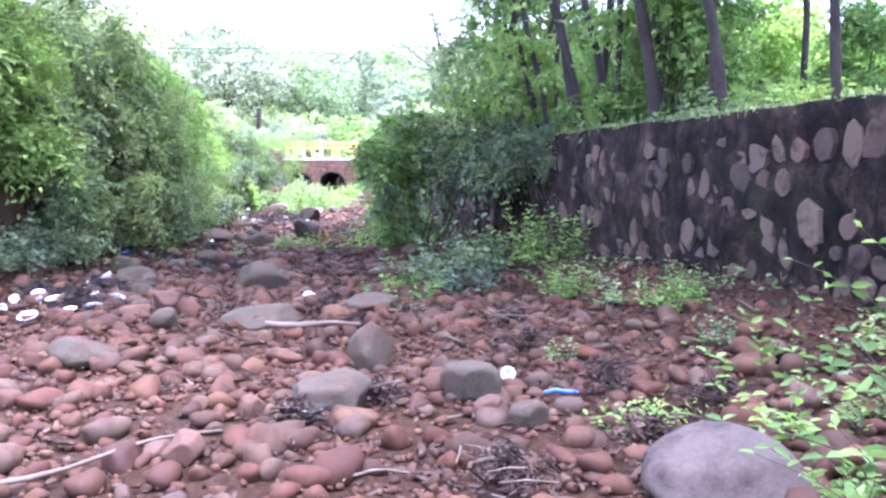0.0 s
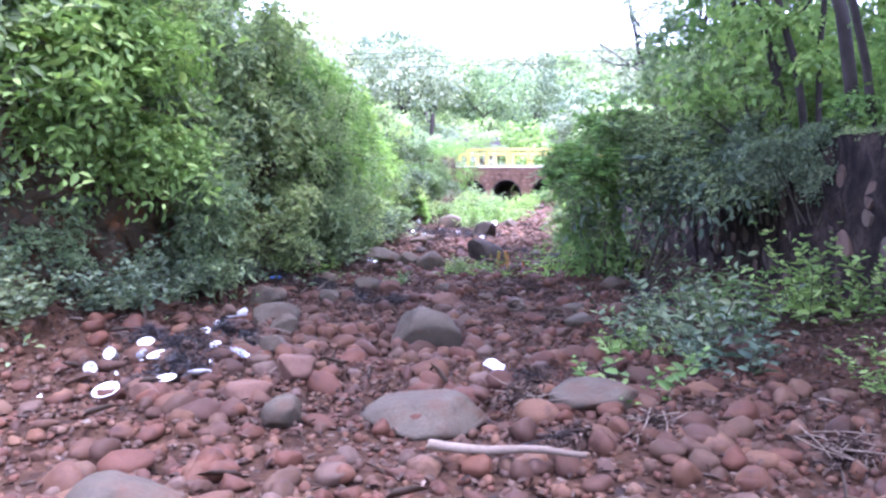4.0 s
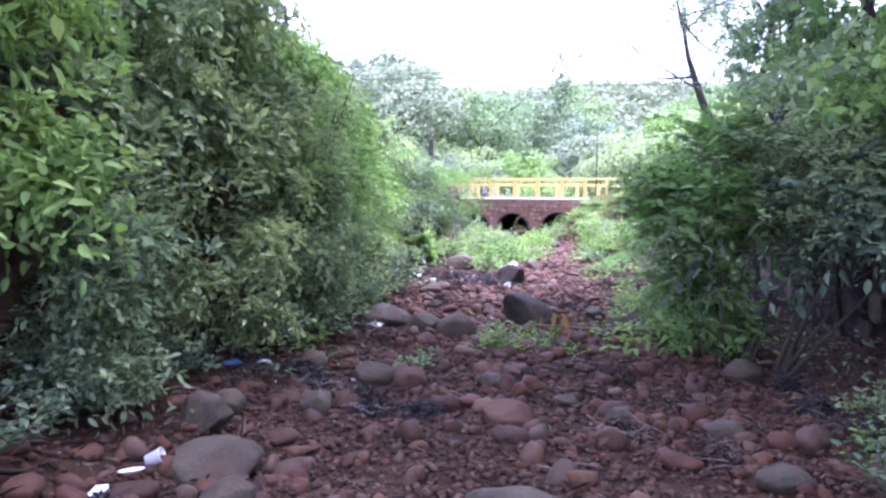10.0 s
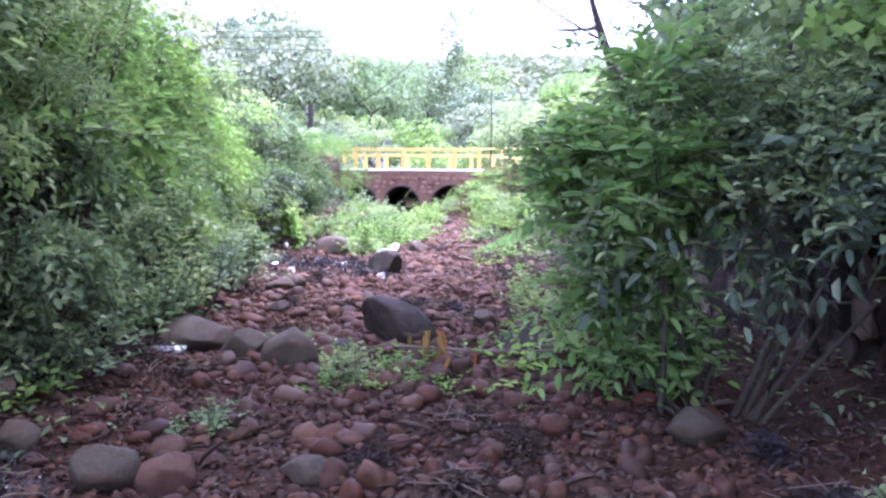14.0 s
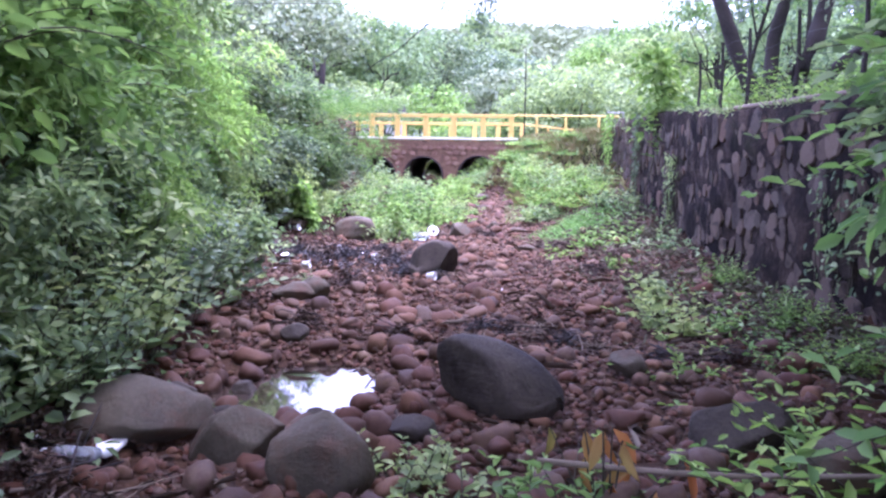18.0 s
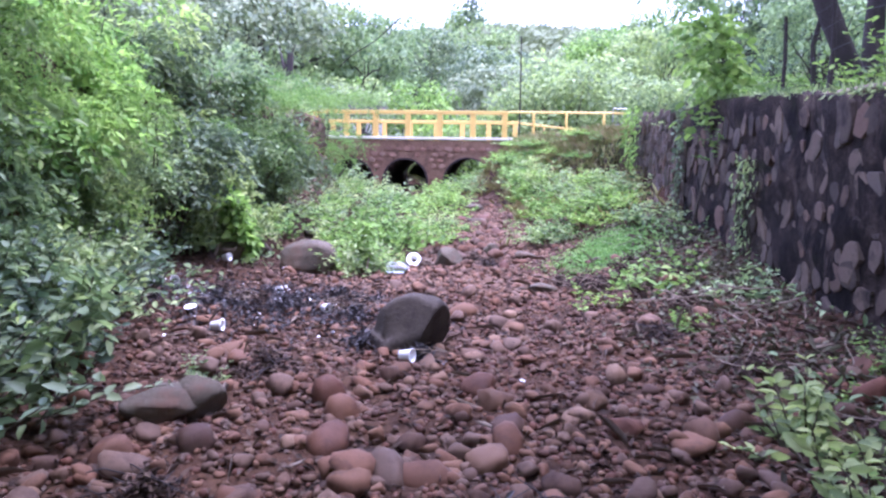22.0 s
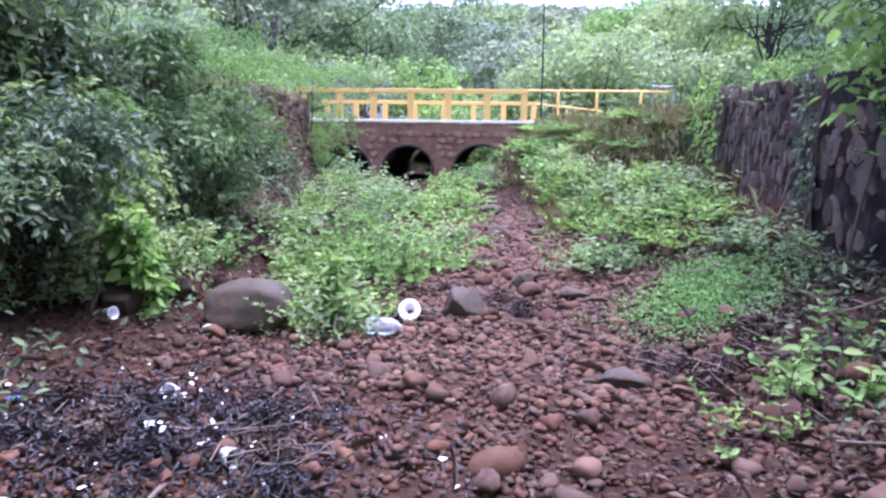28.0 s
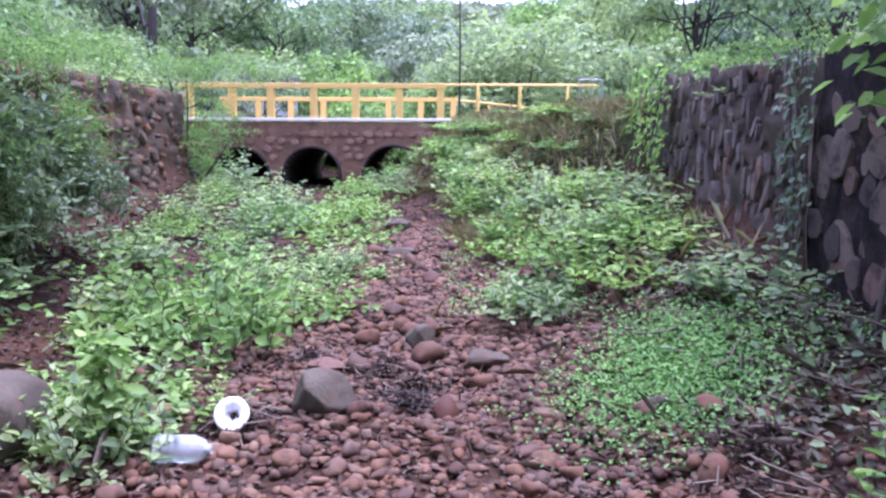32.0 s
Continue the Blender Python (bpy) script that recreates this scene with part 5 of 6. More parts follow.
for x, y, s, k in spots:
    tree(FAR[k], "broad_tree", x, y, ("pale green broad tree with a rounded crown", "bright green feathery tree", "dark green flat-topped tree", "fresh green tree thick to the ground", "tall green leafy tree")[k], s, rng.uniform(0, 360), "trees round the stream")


def thicket_parts(material):
    lumps = [(rng.uniform(-1.8, 1.8), rng.uniform(-1.8, 1.8), rng.uniform(0.3, 2.3), rng.uniform(0.45, 0.85), rng.uniform(0.45, 0.85), rng.uniform(0.35, 0.7)) for _ in range(26)]
    pile = Pile()
    for l in lumps[:10]:
        pile.add(*tube_arrays([(l[0] * 0.3, l[1] * 0.3, -0.1), (l[0] * 0.7, l[1] * 0.7, l[2] * 0.6), l[:3]], [0.04, 0.03, 0.012], 5))
    v, f = tufts(lumps, 95, 0.2, 0.55, -0.5)
    return np_mesh("leaves", v, f, material), pile.mesh("branchwork", M_STEM, True)


FARBUSH = [thicket_parts(m) for m in (M_LEAF, M_HAZYLEAF, M_LEAF, M_WEED)]
for n in range(64):
    x, y = -36 + 44 * rng.uniform(0, 1), rng.uniform(49, 62)
    if (-20.5 < x < -14.5 and y < 51) or math.hypot(x + 23.6, y - 53.0) < 3.6:
        continue
    plant(FARBUSH[n % 4], "thicket", x, y, "thick green shrubs beyond the road", scale=rng.uniform(0.8, 1.5), rz=rng.uniform(0, 360), group="thicket beyond the road")
# The last shrubs, behind the culverts, are added to stop light showing through.
for x, y, s in ((-22.5, 39.0, 0.8), (-20.2, 38.2, 0.55), (-24.5, 36.5, 1.0), (-21, 34, 0.9), (-19.5, 31.5, 0.7), (-5.2, 37.0, 0.7), (-4.5, 34.0, 0.8), (-7.0, 41.5, 0.4), (-19.2, 36.4, 0.5), (-20.2, 37.4, 0.6), (-18.0, 34.0, 0.35), (-22.2, 49.0, 0.75), (-26.5, 51.0, 1.0), (-19.5, 47.9, 0.5), (-20.6, 49.5, 0.6), (-18.8, 49.6, 0.45)):
    plant(FARBUSH[rng.integers(3)], "thicket", x, y, "green shrubs beside the bridge road", scale=s, rz=rng.uniform(0, 360), group="thicket beside the road", z=1.9 if (x < -19 or x > -9) and y < 45 else ground_z(x, y))
stump = Pile()
limb(stump, (0, 0, -0.3), (0.02, 0, 1), 3.1, 0.16, 0.11, 0.08, 8, 9)
for way in ((0.5, 0.2, 0.7), (-0.4, 0.3, 0.8)):
    limb(stump, (0, 0, 2.3), way, 0.9, 0.05, 0.02, 0.2, 5, 6)
old_trunk = new("dead_trunk", stump.mesh("dead_trunk", M_BARK, True))
old_trunk.matrix_world = pose(-20.95, 39.8, 2.1, 0, 0, 0)
tagged(old_trunk, "bare broken tree trunk beside the bridge", "trunk")
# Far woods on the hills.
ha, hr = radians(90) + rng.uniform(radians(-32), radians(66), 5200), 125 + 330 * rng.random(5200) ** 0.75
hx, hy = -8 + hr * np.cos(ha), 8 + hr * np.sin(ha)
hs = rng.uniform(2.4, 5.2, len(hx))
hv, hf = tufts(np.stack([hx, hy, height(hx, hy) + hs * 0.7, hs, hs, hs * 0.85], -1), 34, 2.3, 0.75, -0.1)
tagged(new("hill_woods", np_mesh("hill_woods", hv, hf, M_HAZYHILL)), "far wooded hillside", "woods", kind="stuff")


# Creepers on the wall and plants along its top.
def creeper(name, y0, y1, n, z0, z1, leaf, material, label, off=0.03):
    y = rng.uniform(y0, y1, n)
    z = z0 + (z1 - z0) * rng.random(n) ** 0.8
    x = np.interp(y, RIGHT_Y, RIGHT_X) - off - rng.uniform(0, 0.10, n)
    p = np.stack([x, y, z], -1)
    v, f = leaf_arrays(p, np.stack([-np.abs(rng.normal(0.3, 0.3, n)), rng.normal(0, 0.7, n), rng.normal(-0.5, 0.5, n)], -1), np.array([-1.0, 0, 0.4]) + 0.4 * rng.standard_normal((n, 3)), leaf * rng.uniform(0.6, 1.3, n), leaf * 0.6)
    ob = root(name, 0, 0, 0, 0, label, "creeper", "creepers on the wall")
    tagged(part("leaves", np_mesh("leaves", v, f, material), ob), kind="stuff")
    pile = Pile()
    for _ in range(8):
        yy = rng.uniform(y0, y1)
        zz = np.linspace(z0, z1, 9)
        line = np.stack([np.interp(yy, RIGHT_Y, RIGHT_X) - off - 0.02 + 0.02 * np.sin(zz * 5), yy + 0.06 * np.sin(zz * 4 + yy), zz], -1)
        pile.add(*tube_arrays(line, np.linspace(0.007, 0.004, 9), 4))
    tagged(part("branchwork", pile.mesh("branchwork", M_STEM, True), ob), kind="stuff")


creeper("creeper", 27.35, 27.8, 170, 0.7, 2.3, 0.09, M_DARKLEAF, "green creeper climbing the seam of the wall")
creeper("creeper", 24.6, 25.2, 160, 0.4, 1.5, 0.08, M_LEAF, "green creeper climbing the stone wall")
creeper("creeper", 19.0, 20.2, 220, 0.3, 1.4, 0.08, M_LEAF, "green creeper climbing the stone wall")
creeper("creeper", 30.3, 31.6, 240, 1.3, 2.45, 0.10, M_LIGHTLEAF, "light green creeper hanging over the wall's top")
for n in range(46):
    y = rng.uniform(5.5, 31.5)
    x = float(np.interp(y, RIGHT_Y, RIGHT_X)) + rng.uniform(0.45, 1.2)
    plant(LOW[n % 2], "weed", x, y, "small weed growing on the edge of the terrace", "weed", rng.uniform(0.7, 1.4), rng.uniform(0, 360), "weeds on the terrace edge", z=2.0)

# ---- boulders ----
GREY = "rounded grey boulder lying in the dry stream bed"
BROWN = "reddish brown angular rock lying on the cobbles"
DARK = "dark wet boulder half sunk in the stream bed"
boulder(0.4, 3.6, 0.74, 0.36, M_OLDSTONE, "broad brown angular boulder among weeds", cut=0.5, facets=7, slope=0.12)
for x, y, w, h in ((-1.04, 4.8, 0.42, 0.27), (-2.0, 5.5, 0.35, 0.42), (-1.86, 4.45, 0.55, 0.25), (-3.63, 7.0, 0.95, 0.24), (-4.87, 9.31, 0.76, 0.44), (-4.16, 5.0, 0.55, 0.22), (-7.02, 9.60, 0.58, 0.26), (-0.61, 4.4, 0.27, 0.18), (-4.4, 6.45, 0.3, 0.2), (-2.71, 7.7, 0.63, 0.22), (-6.51, 9.12, 0.36, 0.22), (-5.85, 8.1, 0.32, 0.2)):
    boulder(x, y, w, h, M_BOULDER, GREY, group="boulders in the stream bed")
for x, y, w, h in ((-3.81, 10.99, 0.36, 0.16), (-9.3, 15.5, 0.92, 0.34), (-8.6, 15.5, 0.52, 0.32), (-8.05, 15.42, 0.56, 0.38), (-5.56, 16.18, 0.43, 0.33), (-7.57, 12.45, 0.42, 0.3), (-9.04, 12.98, 0.4, 0.26), (-8.42, 12.6, 0.3, 0.22), (-7.43, 11.25, 0.32, 0.2), (-7.75, 10.3, 0.42, 0.3), (-7.95, 10.75, 0.3, 0.2), (-5.12, 12.3, 0.3, 0.16), (-4.29, 12.3, 0.34, 0.18), (-6.5, 12.85, 0.3, 0.16), (-5.66, 12.55, 0.22, 0.14), (-10.61, 15.61, 0.4, 0.32), (-10.33, 19.24, 0.55, 0.2), (-4.33, 14.51, 0.45, 0.22), (-6.75, 17.75, 0.3, 0.21), (-10.21, 19.34, 0.4, 0.26)):
    boulder(x, y, w, h, M_BOULDER, GREY, group="boulders in the stream bed")
for x, y, w, h in ((-12.25, 24.85, 0.88, 0.42), (-13.14, 24.25, 0.4, 0.25), (-13.16, 25.09, 0.3, 0.2), (-13.53, 27.57, 0.6, 0.2), (-10.60, 25.80, 0.42, 0.28), (-8.98, 24.23, 0.38, 0.12), (-10.41, 27.50, 0.28, 0.2), (-9.77, 27.02, 0.38, 0.14), (-8.55, 25.95, 0.17, 0.13), (-11.6, 31.2, 0.5, 0.14), (-14.41, 24.61, 0.5, 0.3), (-12.2, 33.0, 0.5, 0.2)):
    boulder(x, y, w, h, M_BOULDER, GREY, group="boulders in the stream bed")
boulder(-9.46, 21.1, 0.66, 0.5, M_DARKROCK, "dark upright boulder with litter at its foot", cut=0.56, facets=8, slope=-0.25)
boulder(-7.47, 16.77, 0.84, 0.47, M_DARKROCK, "large dark boulder beside the puddle", cut=0.5, facets=7, slope=0.3)
boulder(-6.0, 16.6, 0.62, 0.32, M_DARKROCK, DARK, cut=0.6, facets=9)
for x, y, w, h in ((-9.37, 16.73, 0.22, 0.14), (-9.62, 17.92, 0.26, 0.17), (-7.85, 16.16, 0.3, 0.15), (-7.73, 17.11, 0.2, 0.13), (-8.61, 16.42, 0.16, 0.08), (-9.18, 16.24, 0.2, 0.1), (-8.36, 16.62, 0.14, 0.07), (-9.65, 16.34, 0.3, 0.16)):
    boulder(x, y, w, h, M_DARKROCK, DARK, group="wet stones at the puddle", name="wet_stone")
for x, y, w, h in ((-5.05, 7.42, 0.33, 0.24), (-4.95, 6.75, 0.36, 0.16), (-5.54, 6.35, 0.26, 0.17), (-5.89, 11.72, 0.46, 0.2), (-7.19, 12.5, 0.34, 0.22), (-0.87, 4.5, 0.2, 0.15), (-2.26, 4.15, 0.18, 0.15), (-2.25, 3.4, 0.22, 0.16), (-5.05, 9.04, 0.22, 0.14), (-7.30, 12.57, 0.21, 0.14), (-10.89, 26.62, 0.3, 0.1), (-9.23, 13.92, 0.3, 0.14)):
    boulder(x, y, w, h, M_REDROCK, BROWN, name="red_rock", group="red rocks in the stream bed")

# ---- puddle ----
pa = np.linspace(0, 2 * np.pi, 41)[:-1]
pr = 0.50 * (1 + 0.14 * np.sin(3 * pa + 1) + 0.08 * np.sin(5 * pa))
pz = ground_z(*POOL) + 0.115
pv = [(POOL[0], POOL[1], pz)] + [(POOL[0] + r * 1.9 * math.cos(a), POOL[1] + r * 1.9 * math.sin(a), pz) for r, a in zip(pr, pa)]
tagged(new("puddle_water", np_mesh("puddle_water", pv, [[0, 1 + k, 1 + (k + 1) % 40] for k in range(40)], M_WATER, True)), "still muddy puddle reflecting the pale sky", "water", kind="structure")

# ---- litter ----


def lathe(name, profile, material, sides=20, m=None):
    """A round thing from pairs of radius and height."""
    ang = np.linspace(0, 2 * np.pi, sides, endpoint=False)
    v = np.array([(r * math.cos(a), r * math.sin(a), z) for r, z in profile for a in ang])
    if m is not None:
        v = np.array([(m @ Vector(p))[:] for p in v])
    f = [[k * sides + i, k * sides + (i + 1) % sides, (k + 1) * sides + (i + 1) % sides, (k + 1) * sides + i] for k in range(len(profile) - 1) for i in range(sides)]
    return np_mesh(name, v, f, material, True)


PLATE = lathe("plate", [(0.001, 0.006), (0.062, 0.006), (0.078, 0.016), (0.094, 0.022), (0.095, 0.019), (0.078, 0.010), (0.06, 0.0), (0.001, 0.0)], M_PLATE)
CUP = lathe("cup", [(0.001, 0.004), (0.031, 0.004), (0.042, 0.088), (0.046, 0.09), (0.046, 0.094), (0.040, 0.093), (0.029, 0.008), (0.001, 0.008)], M_PLATE)


def litter(name, me, x, y, label, category, rx=0, ry=0, rz=0, s=1.0, lift=0.03):
    ob = new(name, me)
    ob.matrix_world = pose(x, y, ground_z(x, y) + lift, rx, ry, rz) @ Matrix.Scale(s, 4)
    return tagged(ob, label, category, "white plastic litter")


for x, y, rx, rz, s in ((-5.86, 6.3, 20, 10, 1.0), (-6.38, 7.25, 15, -20, 0.9), (-5.66, 7.0, -25, 40, 0.95), (-5.75, 6.75, 8, 0, 0.8), (-1.9, 4.2, -12, 30, 0.8), (-7.26, 9.15, -10, 60, 0.8), (-11.85, 21.60, 15, 0, 0.6), (-12.36, 24.36, 30, 0, 0.7), (-6.9, 7.6, 20, 30, 0.8)):
    litter("plate", PLATE, x, y, "white disposable plastic plate lying tilted on stones", "plate", rx, 0, rz, s, 0.05 + 0.03 * s)
for x, y, rx, rz in ((-6.77, 7.15, 60, 20), (-6.74, 6.85, 80, 60), (-7.39, 9.38, 70, 120), (-12.71, 22.52, 85, 40), (-11.38, 21.24, 85, 100), (-11.69, 23.05, 70, 10), (-10.78, 22.23, 85, 60), (-12.68, 22.18, 80, 0), (-9.4, 20.72, 85, 80), (-0.88, 5.3, 80, 10), (-13.03, 23.94, 80, 80)):
    litter("cup", CUP, x, y, "white disposable foam cup lying on its side", "cup", rx, 0, rz, 1.15, 0.07)
ring = lathe("ring", [(0.05, 0.0), (0.095, 0.012), (0.10, 0.02), (0.085, 0.026), (0.05, 0.012), (0.034, -0.035), (0.02, -0.037), (0.02, -0.031), (0.032, -0.03), (0.05, 0.0)], M_PLATE)
litter("plastic_funnel", ring, -10.93, 25.28, "white round plastic cap with a dark hole, propped upright", "lid", 62, 0, 20, 1.0, 0.13)


def crumpled(name, size, material, flatness=0.38, sharp=0.4):
    v = lumpy(ICO3_V, 9, 0.55, 0.16) * (1 + sharp * 0.3 * np.sin(ICO3_V * 5 + rng.uniform(0, 6, 3)).sum(1, keepdims=True) * 0.5 + 0.015 * rng.standard_normal((len(ICO3_V), 1)))
    return np_mesh(name, v * np.array([size, size * 0.75, size * flatness]), ICO3_F, material)


for x, y, s in ((-3.76, 8.42, 0.14), (-7.08, 8.5, 0.11), (-7.22, 8.88, 0.09), (-6.46, 8.0, 0.1), (-8.65, 12.05, 0.11), (-8.28, 11.4, 0.08), (-7.84, 11.5, 0.05), (-9.2, 15.2, 0.14), (-9.55, 15.1, 0.07), (-8.95, 11.45, 0.06), (-7.95, 12.62, 0.05), (-11.36, 22.44, 0.1), (-8.47, 20.69, 0.03), (-12.40, 22.34, 0.05), (-9.75, 22.64, 0.04)):
    litter("foam_piece", crumpled("foam_piece", s, M_FOAM), x, y, "broken piece of white foam packaging", "foam", 0, 0, rng.uniform(0, 360), 1.0, s * 0.5)
for x, y, s in ((-8.69, 11.64, 0.09), (-12.42, 22.50, 0.05)):
    litter("blue_wrapper", crumpled("blue_wrapper", s, M_BLUE), x, y, "crumpled blue plastic wrapper", "wrapper", 0, 0, 30, 1.0, s * 0.5)
strip = np_mesh("blue_strip", *tube_arrays([(-0.15, 0, 0.02), (-0.05, 0.02, 0.035), (0.06, -0.01, 0.03), (0.15, 0.01, 0.02)], [0.012, 0.02, 0.022, 0.012], 6), M_BLUE)
litter("blue_strip", strip, -0.47, 4.95, "torn strip of blue plastic on the stones", "plastic strip", 0, 0, 10, 0.75, 0.05)
BOTTLE_SHAPE = [(0.001, 0.0), (0.03, 0.0), (0.034, 0.01), (0.034, 0.07), (0.031, 0.08), (0.034, 0.09), (0.034, 0.15), (0.03, 0.175), (0.014, 0.205), (0.013, 0.225)]


def bottle(x, y, rz, s=1.2, label="empty clear plastic bottle lying on its side"):
    ob = root("bottle", x, y, ground_z(x, y) + 0.075, rz, label, "bottle", "plastic bottles")
    body = part("bottle_body", lathe("bottle_body", BOTTLE_SHAPE, M_CLEAR, 18, Matrix.Scale(s, 4) @ pose(-0.12, 0, 0, 0, 90, 0)), ob)
    part("cap", lathe("cap", [(0.001, 0.222), (0.016, 0.222), (0.016, 0.242), (0.001, 0.243)], M_PLATE, 14, Matrix.Scale(s, 4) @ pose(-0.12, 0, 0, 0, 90, 0)), body, "white screw cap")


bottle(-5.98, 7.82, -20)
bottle(-9.23, 14.99, 190, 1.25)
bottle(-6.6, 7.3, 120, 0.9)
jug = root("plastic_jug", -11.0, 24.92, ground_z(-11.13, 25.15) + 0.10, 12, "crushed clear plastic jug lying among weeds", "jug")
part("jug_body", lathe("jug_body", [(0.001, 0.0), (0.06, 0.0), (0.075, 0.015), (0.075, 0.1), (0.07, 0.11), (0.075, 0.12), (0.073, 0.21), (0.05, 0.26), (0.025, 0.28), (0.025, 0.3)], M_CLEAR, 20, pose(-0.17, 0, 0, 0, 90, 0)), jug)
# Black rotting heaps of leaves, twigs and scraps.


def heap(x, y, size, n, material=M_LITTER):
    """A low mound of rotting leaves and thin twigs."""
    a, d = rng.uniform(0, 2 * np.pi, n), size * np.abs(rng.standard_normal(n)) * 0.5
    p = np.stack([d * np.cos(a), d * np.sin(a) * 0.7, 0.02 + 0.45 * size * np.exp(-(d / size * 1.6) ** 2) * rng.random(n)], -1)
    way = rng.standard_normal((n, 3)) * np.array([1, 1, 0.5])
    v, f = leaf_arrays(p, way, rng.standard_normal((n, 3)) + np.array([0, 0, 0.6]), rng.uniform(0.025, 0.075, n), rng.uniform(0.008, 0.03, n))
    ob = root("debris_heap", x, y, ground_z(x, y), rng.uniform(0, 360), "dark heap of rotting leaves and twigs on the stones", "debris", "heaps of plant debris")
    tagged(part("dead_leaves", np_mesh("dead_leaves", v, f, material), ob), kind="stuff")
    twigs = Pile()
    for _ in range(14):
        a, d, t = rng.uniform(0, 6.28), size * rng.uniform(0, 0.8), rng.uniform(0, 3.14)
        c = np.array([d * math.cos(a), d * math.sin(a) * 0.7, 0.03 + 0.35 * size * rng.random()])
        w = np.array([math.cos(t), math.sin(t), rng.uniform(-0.3, 0.3)]) * rng.uniform(0.06, 0.2)
        twigs.add(*tube_arrays([c - w, c + rng.normal(0, 0.012, 3), c + w], [0.005, 0.005, 0.003], 4))
    tagged(part("twig_tangle", twigs.mesh("twig_tangle", M_TWIG if rng.random() < 0.5 else M_BARK), ob), kind="stuff")


HEAPS_A = [(-7.04, 11.53, 0.4), (-10.16, 26.36, 0.28), (-9.75, 21.18, 0.3), (-2.0, 4.15, 0.35), (-2.9, 8.5, 0.3), (-7.63, 22.30, 0.3), (-10.95, 25.36, 0.3), (-10.45, 26.63, 0.35), (-8.07, 25.28, 0.3), (-1.2, 7.3, 0.3), (-0.6, 3.6, 0.45), (-6.6, 7.9, 0.5), (-6.0, 7.2, 0.5), (-8.29, 11.49, 0.45), (-9.20, 14.70, 0.4), (-5.44, 13.86, 0.4), (-9.46, 15.06, 0.4), (-8.71, 14.64, 0.35)]
HEAPS_B = [(-8.01, 17.96, 0.35), (-9.72, 18.28, 0.35), (-8.71, 18.11, 0.3), (-10.23, 20.19, 0.4), (0.1, 4.2, 0.4), (-0.2, 5.3, 0.45), (0.5, 5.1, 0.4), (-3.2, 7.5, 0.4), (-2.6, 6.9, 0.3), (-1.6, 4.6, 0.35), (-3.4, 8.3, 0.3), (-0.9, 6.4, 0.4), (-8.33, 24.57, 0.42), (-7.89, 23.90, 0.35), (-6.89, 21.25, 0.4), (-6.24, 20.21, 0.35), (-7.39, 23.10, 0.4), (-2.2, 7.2, 0.35), (-4.26, 11.39, 0.4)]
for x, y, s_ in HEAPS_A + HEAPS_B:
    heap(x, y, s_, 400)
# Heaps right of x = -4: mulch blackened for the bush's shaded hollow.
for x, y in ((-3.6, 13.4), (-3.2, 12.6), (-2.9, 13.8), (-2.6, 12.2), (-3.9, 14.2), (-2.2, 13.0), (-3.0, 11.6), (-2.3, 11.4), (-6.5, 7.6), (-6.2, 8.2), (-6.9, 8.6), (-5.9, 7.0), (-7.1, 7.8), (-7.92, 11.99), (-8.35, 12.26)):
    heap(x, y, 0.38, 360, M_BLACKBAG)
for x, y in ((-8.75, 11.85), (-7.3, 11.75), (-7.0, 11.35), (-6.6, 11.6), (-8.9, 11.2), (-6.3, 13.3), (-5.6, 13.0), (-4.7, 12.9), (-5.9, 14.2), (-5.0, 11.9)):
    heap(x, y, 0.3, 260, M_BLACKBAG if x < -6.4 else M_LITTER)
for x, y, size in ((-8.55, 24.61, 0.36), (-8.2, 24.85, 0.34), (-8.86, 24.77, 0.3), (-8.4, 24.4, 0.3), (-11.08, 26.73, 0.22), (-10.09, 26.0, 0.2), (-7.6, 24.6, 0.25), (-6.9, 23.2, 0.3)):
    heap(x, y, size, 300, M_LITTER)
heap(-9.86, 21.11, 0.33, 420, M_BLACKBAG)
heap(-9.30, 20.88, 0.26, 260, M_BLACKBAG)
for k in range(9):
    heap(-8.1 + 0.26 * k, 18.55 + 0.12 * math.sin(k) - 0.03 * k, 0.25, 120, M_BLACKBAG if k % 3 == 0 else M_LITTER)
for k in range(10):
    heap(-12.15 + 0.2 * k + rng.uniform(-0.1, 0.1), 22.45 + rng.uniform(-0.5, 0.5), 0.38, 260, M_BLACKBAG if k % 2 else M_LITTER)


def stick(x, y, length, r, rz, label, lift=0.06, bend=0.06, name="stick", tilt=0.0):
    s = np.linspace(-0.5, 0.5, 9)
    line = np.stack([s * length, bend * length * np.sin(s * 5), lift + s * tilt + 0.01 * np.sin(s * 9)], -1)
    v, f = tube_arrays(line, r * np.linspace(1.1, 0.65, 9), 7, 0.08)
    f = np.concatenate([f, [[0, 2, 4, 6], [56, 58, 60, 62]]])
    ob = new(name, np_mesh(name, v, f, M_TWIG, True))
    ob.matrix_world = pose(x, y, ground_z(x, y), 0, 0, rz)
    return tagged(ob, label, "branch", "dry sticks")


stick(-2.83, 6.35, 0.85, 0.028, 18, "pale dry log lying across the stones", 0.13, 0.008, "log")
stick(-2.6, 3.2, 1.3, 0.014, 50, "long thin dry stick", 0.1)
stick(-5.79, 15.73, 2.4, 0.014, 12, "long pale bamboo cane lying over the stones", 0.24, 0.015, "cane")
